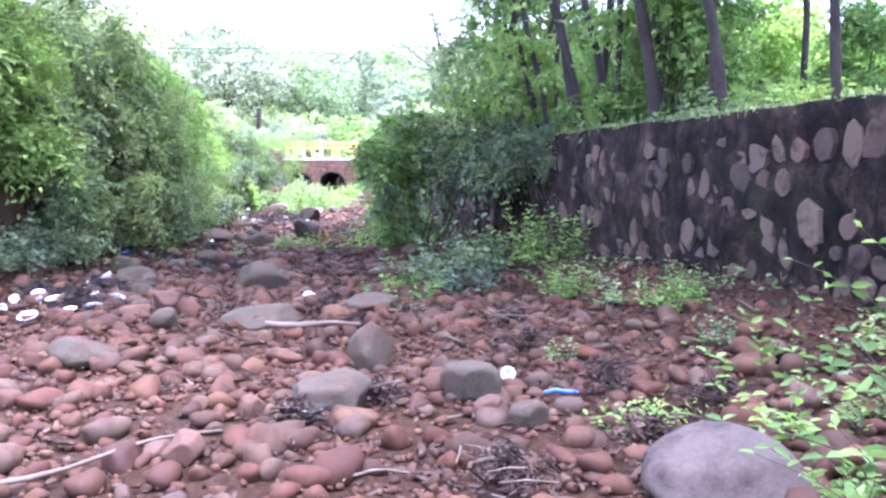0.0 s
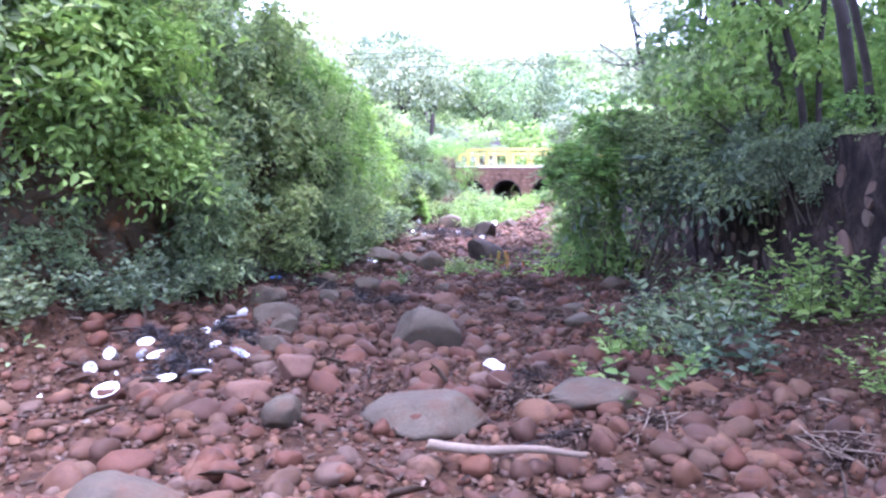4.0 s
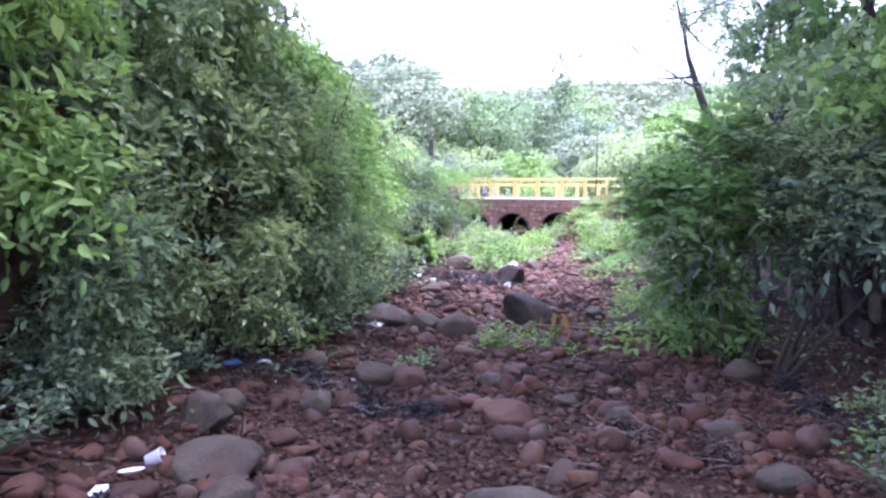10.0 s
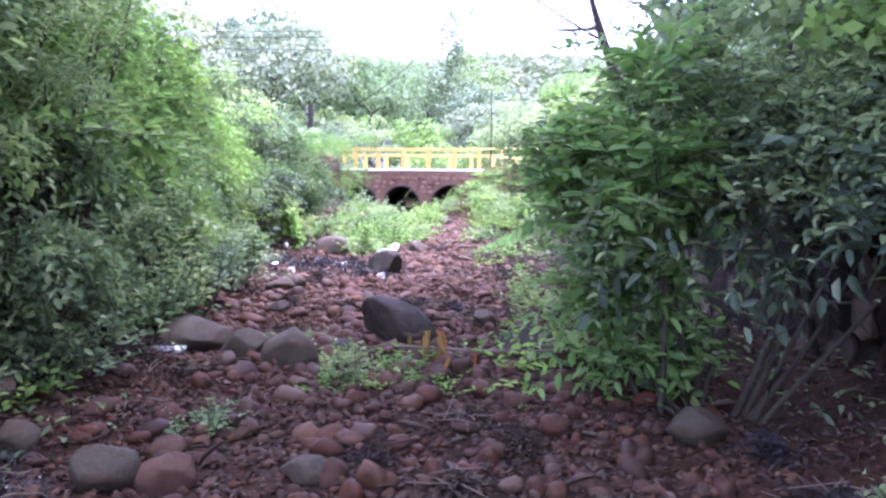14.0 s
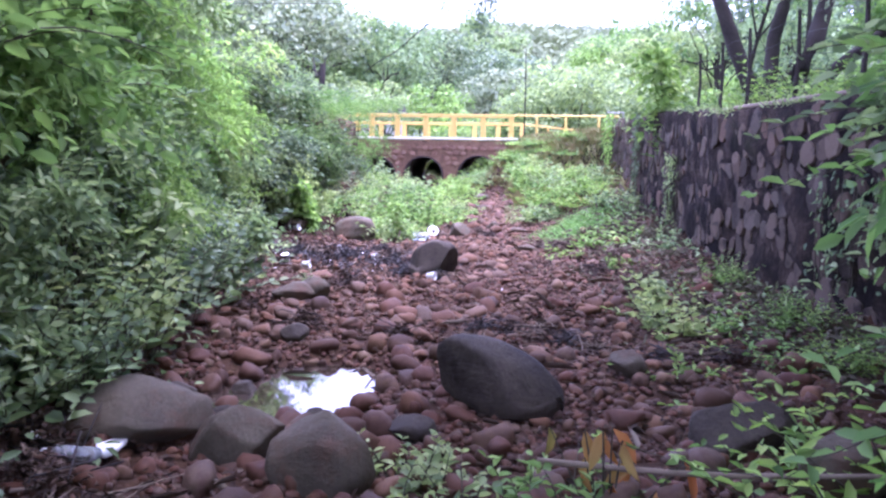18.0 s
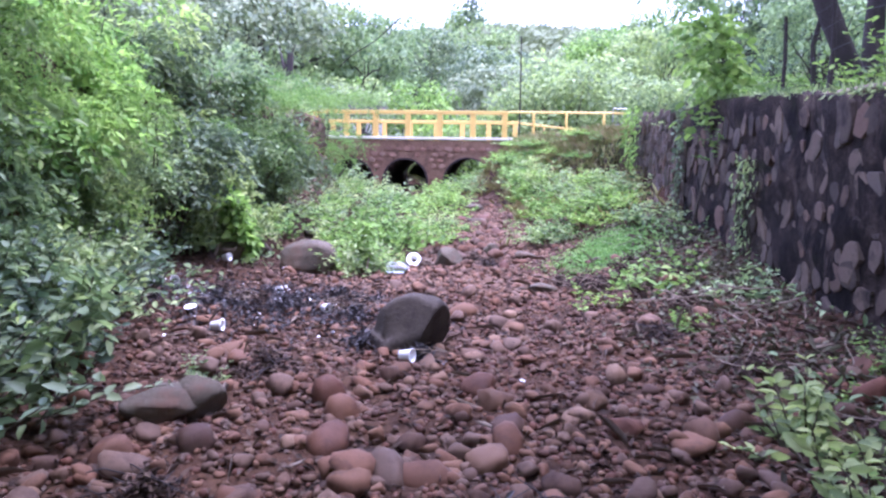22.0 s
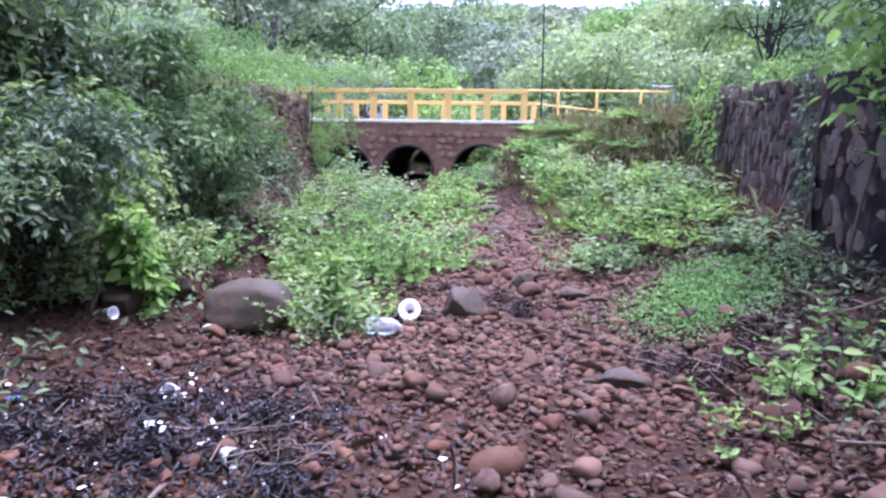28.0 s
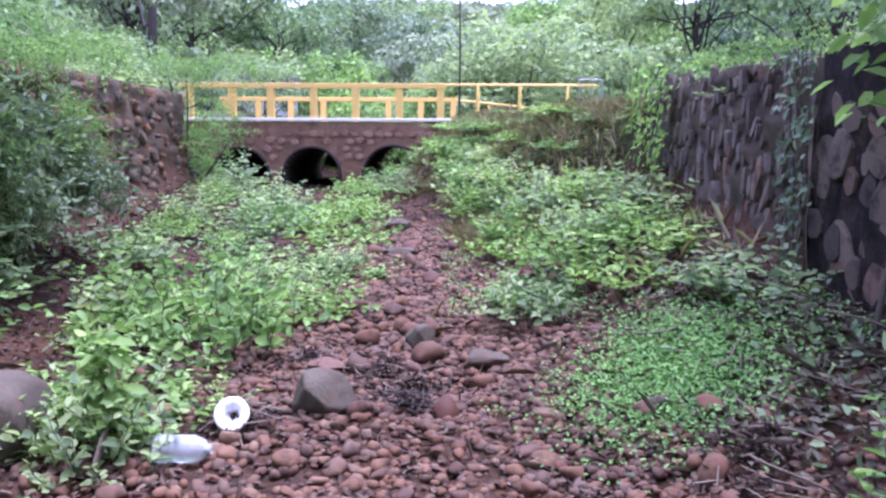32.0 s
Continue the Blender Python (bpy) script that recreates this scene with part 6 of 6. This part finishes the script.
for x, y, l, rz in ((-9.41, 14.68, 0.3, 60), (-9.14, 14.75, 0.35, 75), (-5.36, 12.68, 0.6, 40), (-7.23, 11.65, 0.5, 50), (-11.47, 20.86, 0.8, 15), (-6.99, 22.59, 0.7, 100), (-11.12, 22.59, 0.5, 20), (-12.02, 22.84, 0.6, -15), (-10.39, 22.30, 0.4, 40), (-7.35, 25.40, 0.6, 120), (-5.11, 10.78, 0.4, 30), (-1.3, 3.4, 0.5, 20), (-0.5, 3.3, 0.4, 140)):
    stick(x, y, l, 0.009, rz, "thin dry stick among the stones", 0.05)
root_line = np.array([(0, 0, 0.05), (0.05, -0.05, 0.2), (-0.05, 0.1, 0.35), (0.12, 0.15, 0.45), (0.1, 0.25, 0.65), (0.22, 0.3, 0.85)])
ri = np.linspace(0, 5, 26)
root_line = np.stack([np.interp(ri, np.arange(6), root_line[:, k]) + 0.012 * np.sin(ri * 3 + k) for k in range(3)], -1)
root_line[1:-1] = (root_line[:-2] + root_line[1:-1] * 2 + root_line[2:]) / 4
bare = new("bare_root", np_mesh("bare_root", *tube_arrays(root_line, np.linspace(0.018, 0.007, 26), 7, 0.1), M_TWIG, True))
bare.matrix_world = pose(-7.97, 27.43, ground_z(-7.97, 27.43), 0, 0, 0) @ Matrix.Scale(0.45, 4)
tagged(bare, "bare twisted pale root by the wall", "root")
# Withered orange leaves in the middle of the bed.
wp = np.stack([rng.normal(-6.64, 0.13, 13), rng.normal(15.56, 0.12, 13), np.zeros(13)], -1)
wp[:, 2] = height(wp[:, 0], wp[:, 1]) + rng.uniform(0.12, 0.42, 13)
wv, wf = leaf_arrays(wp, rng.standard_normal(wp.shape) * 0.35 - np.array([0, 0, 1.0]), rng.standard_normal(wp.shape), 0.2, 0.07)
stalks = Pile()
for p in wp:
    stalks.add(*tube_arrays([(p[0] * 0.4 - 6.64 * 0.6, p[1] * 0.4 + 15.56 * 0.6, ground_z(-6.64, 15.56)), p], [0.006, 0.004], 4))
withered = root("withered_plant", 0, 0, 0, 0, "withered plant with hanging orange leaves", "plant")
part("leaves", np_mesh("leaves", wv, wf, M_DEADLEAF), withered)
part("branchwork", stalks.mesh("stems", M_STEM), withered)

# ---- saplings and overhanging sprays near the path ----


def sapling(x, y, tall, n, leaf, material, label, z=None, lean=(0, 0), low=0.35):
    ob = root("sapling", x, y, ground_z(x, y) if z is None else z, 0, label, "sapling")
    pile = Pile()
    line = limb(pile, (0, 0, -0.05), (lean[0], lean[1], 1), tall, 0.02, 0.006, 0.15, 9, 6)
    k = rng.integers(int(10 * low), 10, n)
    p = line[k] + rng.normal(0, 0.03, (n, 3))
    way = rng.standard_normal((n, 3)) * np.array([1, 1, 0.35]) + np.array([0, 0, 0.2])
    v, f = sprigs(p, way, tall * 0.16 * rng.uniform(0.6, 1.2, n), 3, leaf * 0.9, 0.62, 0.7)
    part("leaves", np_mesh("leaves", v, f, material), ob)
    part("stem", pile.mesh("stem", M_STEM, True), ob)


sapling(-7.36, 26.24, 2.9, 130, 0.17, M_WEED, "tall thin sapling with fresh leaves before the wall", low=0.55)
sapling(-6.69, 20.03, 0.4, 20, 0.10, M_LEAF, "young leafy sapling among stones")
sapling(-11.46, 25.02, 0.7, 40, 0.13, M_WEED, "broad-leaved young plant beside the litter")
sapling(-10.47, 16.57, 1.2, 60, 0.12, M_LEAF, "leafy shoot hanging over the bed", lean=(0.35, 0.1))
sapling(-10.93, 18.74, 1.0, 50, 0.12, M_LEAF, "leafy shoot hanging over the bed", lean=(0.45, 0.2))
sapling(-12.94, 24.46, 0.9, 60, 0.16, M_LIGHTLEAF, "bright green young plant behind the boulders")
sapling(-13.50, 24.82, 0.9, 60, 0.16, M_LIGHTLEAF, "bright green young plant behind the boulders")

# ---- houses, posts and wires ----
house = root("shed", -24.6, 54.5, ground_z(-23.6, 53.0) - 0.1, 32, "low shed with a dark sheet roof behind the bridge", "shed")
house.scale = (0.34, 0.5, 0.62)
part("wall", box("wall", -3.5, 3.5, -2.5, 2.5, -0.3, 2.5, M_PLASTER, 0.02), house)
for sgn in (-1, 1):
    bm = bmesh.new()
    q = [bm.verts.new(p) for p in ((-4.2, 0, 3.6), (4.2, 0, 3.6), (4.2, sgn * 3.3, 2.35), (-4.2, sgn * 3.3, 2.35))]
    bm.faces.new(q)
    bmesh.ops.solidify(bm, geom=list(bm.faces), thickness=0.06)
    part("roof", bm_mesh("roof", bm, M_ROOF), house, "dark rusty sheet roof")
part("door", box("door", -0.5, 0.5, -2.56, -2.49, -0.1, 2.0, M_ROOF, 0.01), house)
part("window", box("window", 1.5, 2.5, -2.56, -2.49, 0.9, 1.9, M_WIRE, 0.01), house)
tower = root("pale_building", -31.0, 33.5, 2.0, 40, "pale plastered building half hidden behind trees", "building")
part("wall", box("wall", -2.2, 2.2, -2.2, 2.2, -0.3, 10.2, M_PLASTER, 0.03), tower)
part("roof", box("roof", -2.45, 2.45, -2.45, 2.45, 10.2, 10.4, M_CONCRETE, 0.03), tower)
for u, z in ((-1.2, 6.0), (0.9, 6.0), (-1.2, 3.4), (0.9, 3.4), (-1.2, 0.9), (0.9, 0.9)):
    part("window", box("window", u - 0.4, u + 0.4, -2.26, -2.17, z, z + 1.1, M_WIRE, 0.01), tower)
    part("window", box("window", 2.17, 2.26, u - 0.4, u + 0.4, z, z + 1.1, M_WIRE, 0.01), tower)
white_house = root("white_house", 4.2, 35.0, 2.0, -5, "pale house with a tiled roof behind the terrace trees", "house")
part("wall", box("wall", -2.6, 2.6, -3, 3, -0.3, 3.2, M_PLASTER, 0.02), white_house)
for sgn in (-1, 1):
    bm = bmesh.new()
    q = [bm.verts.new(p) for p in ((-2.9, 0, 4.1), (2.9, 0, 4.1), (2.9, sgn * 3.5, 3.1), (-2.9, sgn * 3.5, 3.1))]
    bm.faces.new(q)
    bmesh.ops.solidify(bm, geom=list(bm.faces), thickness=0.08)
    part("roof", bm_mesh("roof", bm, M_REDROCK), white_house, "reddish tiled roof")
for k, (z, sag) in enumerate(((7.0, 0.3), (6.8, 0.35), (6.3, 0.4))):
    s = np.linspace(-1, 1, 25)
    line = np.stack([-16 + 26 * s, 44.5 + 6 * s + 0.2 * k, 2.0 + z - sag * (1 - s * s)], -1)
    tagged(new("power_cable", np_mesh("power_cable", *tube_arrays(line, [0.018] * 25, 5), M_WIRE)), "thin dark overhead cable crossing the stream", "cable", "overhead cables")
for s in (-1, 1):
    pole = root("utility_pole", -16 + 26 * s, 44.7 + 6 * s, ground_z(-16 + 26 * s, 44.7 + 6 * s), 13, "grey concrete utility pole", "pole")
    part("shaft", np_mesh("shaft", *tube_arrays([(0, 0, -0.3), (0, 0, 4), (0, 0, 8.5)], [0.16, 0.13, 0.10], 10), M_CONCRETE, True), pole)
    part("crossarm", box("crossarm", -0.1, 0.1, -0.7, 0.7, 7.6, 7.72, M_BARK, 0.01), pole)
vine_at = np.array([(-5.9, 27.6, 6.6), (-8.5, 31.5, 7.3), (-11.2, 35.2, 7.3), (-13.0, 37.6, 7.75), (-13.9, 38.5, 8.05), (-15.0, 39.6, 7.5), (-16.8, 41.6, 6.7), (-19.5, 44.5, 6.0), (-22.0, 46.5, 5.2)])
vi = np.linspace(0, 8, 60)
vine_line = np.stack([np.interp(vi, np.arange(9), vine_at[:, k]) + 0.05 * np.sin(vi * (3.1 + k)) for k in range(3)], -1)
vine = root("hanging_vine", 0, 0, 0, 0, "thin woody vine with a hanging tuft across the stream", "vine")
part("vine_stem", np_mesh("vine_stem", *tube_arrays(vine_line, np.full(60, 0.022), 5, 0.1), M_BARK, True), vine)
vl = [(-13.9 + rng.normal(0, 0.08), 38.5 + rng.normal(0, 0.08), z, 0.12 + 0.2 * max(0, 1 - abs(z - 7.3) / 1.4), 0.22, 0.3) for z in np.arange(5.6, 8.5, 0.2)] + [(-13.4, 38.1, 7.1 - 0.3 * k, 0.13, 0.15, 0.22) for k in range(4)] + [(-12.5, 36.9, 7.85, 0.22, 0.22, 0.12), (-15.8, 40.5, 7.0, 0.25, 0.25, 0.12)]
vv, vf = tufts(vl, 42, 0.16, 0.45, -1)
tagged(part("vine_leaves", np_mesh("vine_leaves", vv, vf, M_DARKLEAF), vine, "dark hanging leaves"), kind="stuff")
thin_pole = root("utility_pole", -13.0, 41.6, 1.9, 0, "thin dark pole standing at the bridge's edge", "pole")
part("shaft", np_mesh("shaft", *tube_arrays([(0, 0, -0.2), (0.02, 0, 1.8), (0, 0, 3.6)], [0.03, 0.026, 0.02], 7), M_BARK, True), thin_pole)
gate = root("metal_gate", -9.65, 42.35, 2.0, 13, "small grey metal gate beside the bridge", "gate")
for u in (-0.3, 0.3):
    part("upright", np_mesh("upright", *tube_arrays([(u, 0, 0), (u, 0, 0.6), (u, 0, 1.15)], [0.022] * 3, 7), M_TIN, True), gate)
for z in (0.12, 0.6, 1.12):
    part("crossbar", np_mesh("crossbar", *tube_arrays([(-0.3, 0, z), (0, 0, z), (0.3, 0, z)], [0.018] * 3, 7), M_TIN, True), gate)
for u in (-0.15, 0.0, 0.15):
    part("bar", np_mesh("bar", *tube_arrays([(u, 0, 0.12), (u, 0, 0.6), (u, 0, 1.12)], [0.009] * 3, 5), M_TIN, True), gate)
# Wire fence on top of the wall.
fence = root("wire_fence", 0, 0, 0, 0, "rusty barbed wire fence on thin posts along the wall", "fence")
fy = np.arange(20.4, 25.4, 1.2)
for y in fy:
    x = float(np.interp(y, RIGHT_Y, RIGHT_X)) + 0.35
    part("post", np_mesh("post", *tube_arrays([(x, y, 1.9), (x + 0.02, y, 2.6), (x, y, 3.1)], [0.03, 0.026, 0.022], 6, 0.1), M_BARK, True), fence)
for z in (2.3, 2.55, 2.8, 3.0):
    line = [(float(np.interp(y, RIGHT_Y, RIGHT_X)) + 0.35, y, z + 0.03 * math.sin(y * 3)) for y in np.arange(20.4, 25.3, 0.3)]
    part("wire", np_mesh("wire", *tube_arrays(line, [0.0025] * len(line), 4), M_WIRE), fence)
cap_line = [(float(np.interp(y, RIGHT_Y, RIGHT_X)) + 0.12, y, WALL_TOP + 0.05) for y in np.arange(19.0, 24.5, 0.5)]
tagged(new("pipe_on_wall", np_mesh("pipe_on_wall", *tube_arrays(cap_line, [0.035] * len(cap_line), 8), M_TWIG, True)), "pale pole lying along the wall's top", "pole")

# ---- ground cover ----


def scatter(n, keep):
    """Places over the bed, where keep says so."""
    y = rng.uniform(-2, 42, n)
    xl, xr = np.interp(y, LEFT_Y, LEFT_X), np.interp(y, RIGHT_Y, RIGHT_X)
    x = xl + (xr - xl) * rng.random(n)
    k = keep(x, y, (x - xl), (xr - x))
    return x[k], y[k]


def flat_leaves(name, x, y, length, width, material, label, lift=0.03, stand=0.35):
    p = np.stack([x, y, height(x, y) + rng.uniform(0, lift, len(x))], -1)
    way = rng.standard_normal(p.shape) * np.array([1, 1, stand])
    v, f = leaf_arrays(p, way, np.array([0, 0, 1.0]) + 0.5 * rng.standard_normal(p.shape), length * rng.uniform(0.5, 1.4, len(x)), width)
    return tagged(new(name, np_mesh(name, v, f, material)), label, "ground cover", kind="stuff")


side_w = lambda a, b: np.exp(-a / 1.3) + np.exp(-b / 1.4)
x, y = scatter(100000, lambda x, y, a, b: (rng.random(len(x)) < 0.34 + 0.8 * side_w(a, b) + 0.35 * (wavy(x, y, 1.1) > 0.45) + 0.4 * ((y > 9.5) & (y < 14.8))) & (np.hypot(x - POOL[0], y - POOL[1]) > 1.0))
flat_leaves("leaf_litter", x, y, 0.06, 0.032, M_LITTER, "brown dead leaves and rotting scraps between the stones", 0.05)
x, y = scatter(9000, lambda x, y, a, b: rng.random(len(x)) < 0.12 + 0.6 * side_w(a, b))
flat_leaves("dry_straw", x, y, 0.22, 0.007, M_TWIG, "thin dry straw and twigs on the ground", 0.06, 0.3)
x, y = np.concatenate([rng.normal(-8.45, 0.32, 9000), rng.uniform(-11.5, -7.0, 16000)]), np.concatenate([rng.normal(26.35, 0.42, 9000), rng.uniform(26, 34, 16000)])
k = (np.arange(len(x)) < 9000) | ((np.interp(y, RIGHT_Y, RIGHT_X) - x < 2.6) & (x < np.interp(y, RIGHT_Y, RIGHT_X) - 0.1) & (wavy(x, y, 1.3) > -0.1))
x, y = x[k], y[k]
flat_leaves("creeping_weed", x, y, 0.03, 0.026, M_CARPET, "low bright green creeping weed", 0.10, 0.6)
x, y = scatter(30000, lambda x, y, a, b: (y > 28.0) & (b < 2.8) & (wavy(x, y, 1.6) > 0.1))
flat_leaves("tall_grass", x, y, 0.24, 0.0035, M_DRYGRASS, "tall dry and green grass on the slope before the bridge", 0.05, 2.2)
x, y = scatter(14000, lambda x, y, a, b: ((a < 1.4) | ((b < 1.3) & (y < 27))) & (wavy(x, y, 1.7) > -0.1))
flat_leaves("bank_weed", x, y, 0.09, 0.05, M_LEAF, "small weeds at the edges of the bed", 0.16, 0.6)
y = rng.uniform(30.5, 40.6, 26000)
x = np.interp(y, RIGHT_Y, RIGHT_X) - rng.uniform(-0.2, 2.3, 26000)
k = wavy(x, y, 1.4) > -0.35
flat_leaves("slope_grass", x[k], y[k], 0.20, 0.005, M_DRYGRASS, "dry and green grass on the slope beside the bridge", 0.05, 2.2)
# Dry fallen leaves, seedlings and bare twigs along the foot of the right wall.
y = rng.uniform(17.5, 30.0, 9000)
x = np.interp(y, RIGHT_Y, RIGHT_X) - 0.15 - np.abs(rng.normal(0, 0.75, 9000))
k = wavy(x, y, 1.3) + rng.normal(0, 0.4, 9000) > -0.15
flat_leaves("fallen_leaves", x[k], y[k], 0.085, 0.04, M_FALLEN, "dull grey-green and brown fallen leaves at the wall's foot", 0.07, 0.5)
for n in range(26):
    y = rng.uniform(20.5, 28.0)
    x = float(np.interp(y, RIGHT_Y, RIGHT_X)) - rng.uniform(0.25, 1.2)
    stick(x, y, rng.uniform(0.3, 0.9), rng.uniform(0.004, 0.009), rng.uniform(0, 180), "thin bare twig lying in fallen leaves at the wall", rng.uniform(0.04, 0.16), 0.08, "twig", rng.uniform(-0.2, 0.35))
# Moss and fine grass along the top of the wall.
y = rng.uniform(3.5, 31.6, 9000)
k = wavy(y * 0.3, y, 1.9) + rng.normal(0, 0.5, 9000) > -0.1
y = y[k]
mx_ = np.interp(y, RIGHT_Y, RIGHT_X) + rng.uniform(-0.03, 0.4, len(y)) + np.where(y > 27.6, 0.2, 0)
mz_ = 2.02 + 0.22 * smooth01((y - 22) / 4.5) + rng.uniform(0, 0.04, len(y))
mp_ = np.stack([mx_, y, mz_], -1)
mv_, mf_ = leaf_arrays(mp_, rng.standard_normal(mp_.shape) + np.array([-0.3, 0, 0.5]), rng.standard_normal(mp_.shape), rng.uniform(0.03, 0.12, len(y)), rng.uniform(0.008, 0.03, len(y)))
tagged(new("wall_moss", np_mesh("wall_moss", mv_, mf_, M_LEAF)), "moss and fine grass along the top of the wall", "moss", kind="stuff")
# White scraps of plastic in the litter beds.
px_, py_ = np.concatenate([rng.normal(-11.45, 0.75, 150), rng.normal(-6.6, 0.5, 22), rng.normal(-8.3, 0.5, 18)]), np.concatenate([rng.normal(22.55, 0.6, 150), rng.normal(7.6, 0.6, 22), rng.normal(12.0, 0.4, 18)])
flat_leaves("plastic_scraps", px_, py_, 0.05, 0.035, M_PLATE, "small white plastic scraps in the litter", 0.05, 0.5)
x, y = rng.normal(-11.5, 0.85, 4200), rng.normal(22.4, 0.6, 4200)
flat_leaves("black_litter", x, y, 0.06, 0.02, M_BLACKBAG, "black rotting plant litter", 0.08, 0.9)

# ---- cobbles, last ----


def in_bed(n):
    y = rng.uniform(-1.5, 33.5, n)
    mid = np.interp(y, BED_Y, BED_X)
    half = np.interp(y, [0, 8, 15, 22, 27, 33], [4.6, 4.0, 2.8, 3.0, 1.7, 1.0])
    x = mid + half * rng.uniform(-1.25, 1.25, n) * rng.uniform(0.55, 1.0, n)
    xl, xr = np.interp(y, LEFT_Y, LEFT_X), np.interp(y, RIGHT_Y, RIGHT_X)
    ok = (x > xl + 0.7) & (x < xr - 0.5) & (np.hypot((x - POOL[0]) / 0.66, (y - POOL[1]) / 0.92) > 0.72)
    return x[ok], y[ok]


def cobble_pile(name, shapes, faces, x, y, r, label, material=M_COBBLE):
    pile = Pile()
    pick = rng.integers(0, len(shapes), len(x))
    z = height(x, y)
    for k, base in enumerate(shapes):
        sel = np.where(pick == k)[0]
        n = len(sel)
        if not n:
            continue
        size = r[sel, None] * np.stack([rng.uniform(0.85, 1.35, n), rng.uniform(0.7, 1.05, n), rng.uniform(0.55, 0.95, n)], -1)
        a = rng.uniform(0, 2 * np.pi, n)
        t = rng.uniform(-0.35, 0.35, n)
        v = base[None] * size[:, None]
        vx, vz = v[..., 0] * np.cos(t)[:, None] - v[..., 2] * np.sin(t)[:, None], v[..., 0] * np.sin(t)[:, None] + v[..., 2] * np.cos(t)[:, None]
        wx = vx * np.cos(a)[:, None] - v[..., 1] * np.sin(a)[:, None] + x[sel, None]
        wy = vx * np.sin(a)[:, None] + v[..., 1] * np.cos(a)[:, None] + y[sel, None]
        wz = vz + (z[sel] + size[:, 2] * 0.45)[:, None]
        f = faces[None] + (np.arange(n) * len(base))[:, None, None]
        pile.add(np.stack([wx, wy, wz], -1).reshape(-1, 3), f.reshape(-1, 3))
    ob = part(name, pile.mesh(name, material, faces is ICO1_F), ground, label)
    return tagged(ob, kind="stuff")


x, y = in_bed(13000)
k = rng.random(len(x)) < np.interp(y, [0, 9, 10, 14.5, 15.5], [1, 1, 0.6, 0.6, 1])
x, y = x[k], y[k]
r = np.clip(rng.lognormal(math.log(0.038), 0.55, len(x)) * np.interp(y, [0, 8, 12, 16, 20, 22, 27], [1.45, 1.42, 1.25, 1.25, 1.15, 0.85, 0.8]), 0.018, 0.15)
order = np.argsort(-r)
single = order[:300]
rest = order[300:]
COBBLES = [np_mesh("cobble", s, ICO1_F, M_COBBLE, True) for s in COBBLE_SHAPES]
for k in single:
    m = Matrix.LocRotScale((x[k], y[k], ground_z(x[k], y[k]) + r[k] * 0.25), Euler((0, rng.uniform(-0.3, 0.3), rng.uniform(0, 6.28))), Vector((r[k] * 1.15, r[k] * 0.9, r[k] * rng.uniform(0.6, 0.9))))
    part("cobble", COBBLES[rng.integers(len(COBBLES))], ground, "", m)
far_end = y[rest] > 17.5
near_rest, far_rest = rest[~far_end], rest[far_end]
cobble_pile("cobbles", COBBLE_SHAPES, ICO1_F, x[near_rest], y[near_rest], r[near_rest], "rounded reddish and grey river cobbles")
cobble_pile("broken_stones", [lumpy(ICO1_V, 12, 0.58, 0.1) for _ in range(14)], ICO1_F + 0, x[far_rest], y[far_rest], r[far_rest], "broken reddish stones", M_GRAVEL)
x, y = in_bed(42000)
k = (y > 23.6) & (rng.random(len(x)) < 0.75)
cobble_pile("gravel", [lumpy(ICO0_V, 4, 0.75, 0.15) for _ in range(8)], ICO0_F, x[k], y[k], rng.uniform(0.014, 0.052, int(k.sum())), "pale red broken gravel", M_GRAVEL)
x, y = x[~k], y[~k]
r = rng.uniform(0.014, 0.036, len(x))
cobble_pile("pebbles", [lumpy(ICO0_V, 2, 0.85, 0.15) for _ in range(8)], ICO0_F, x, y, r, "small reddish pebbles")
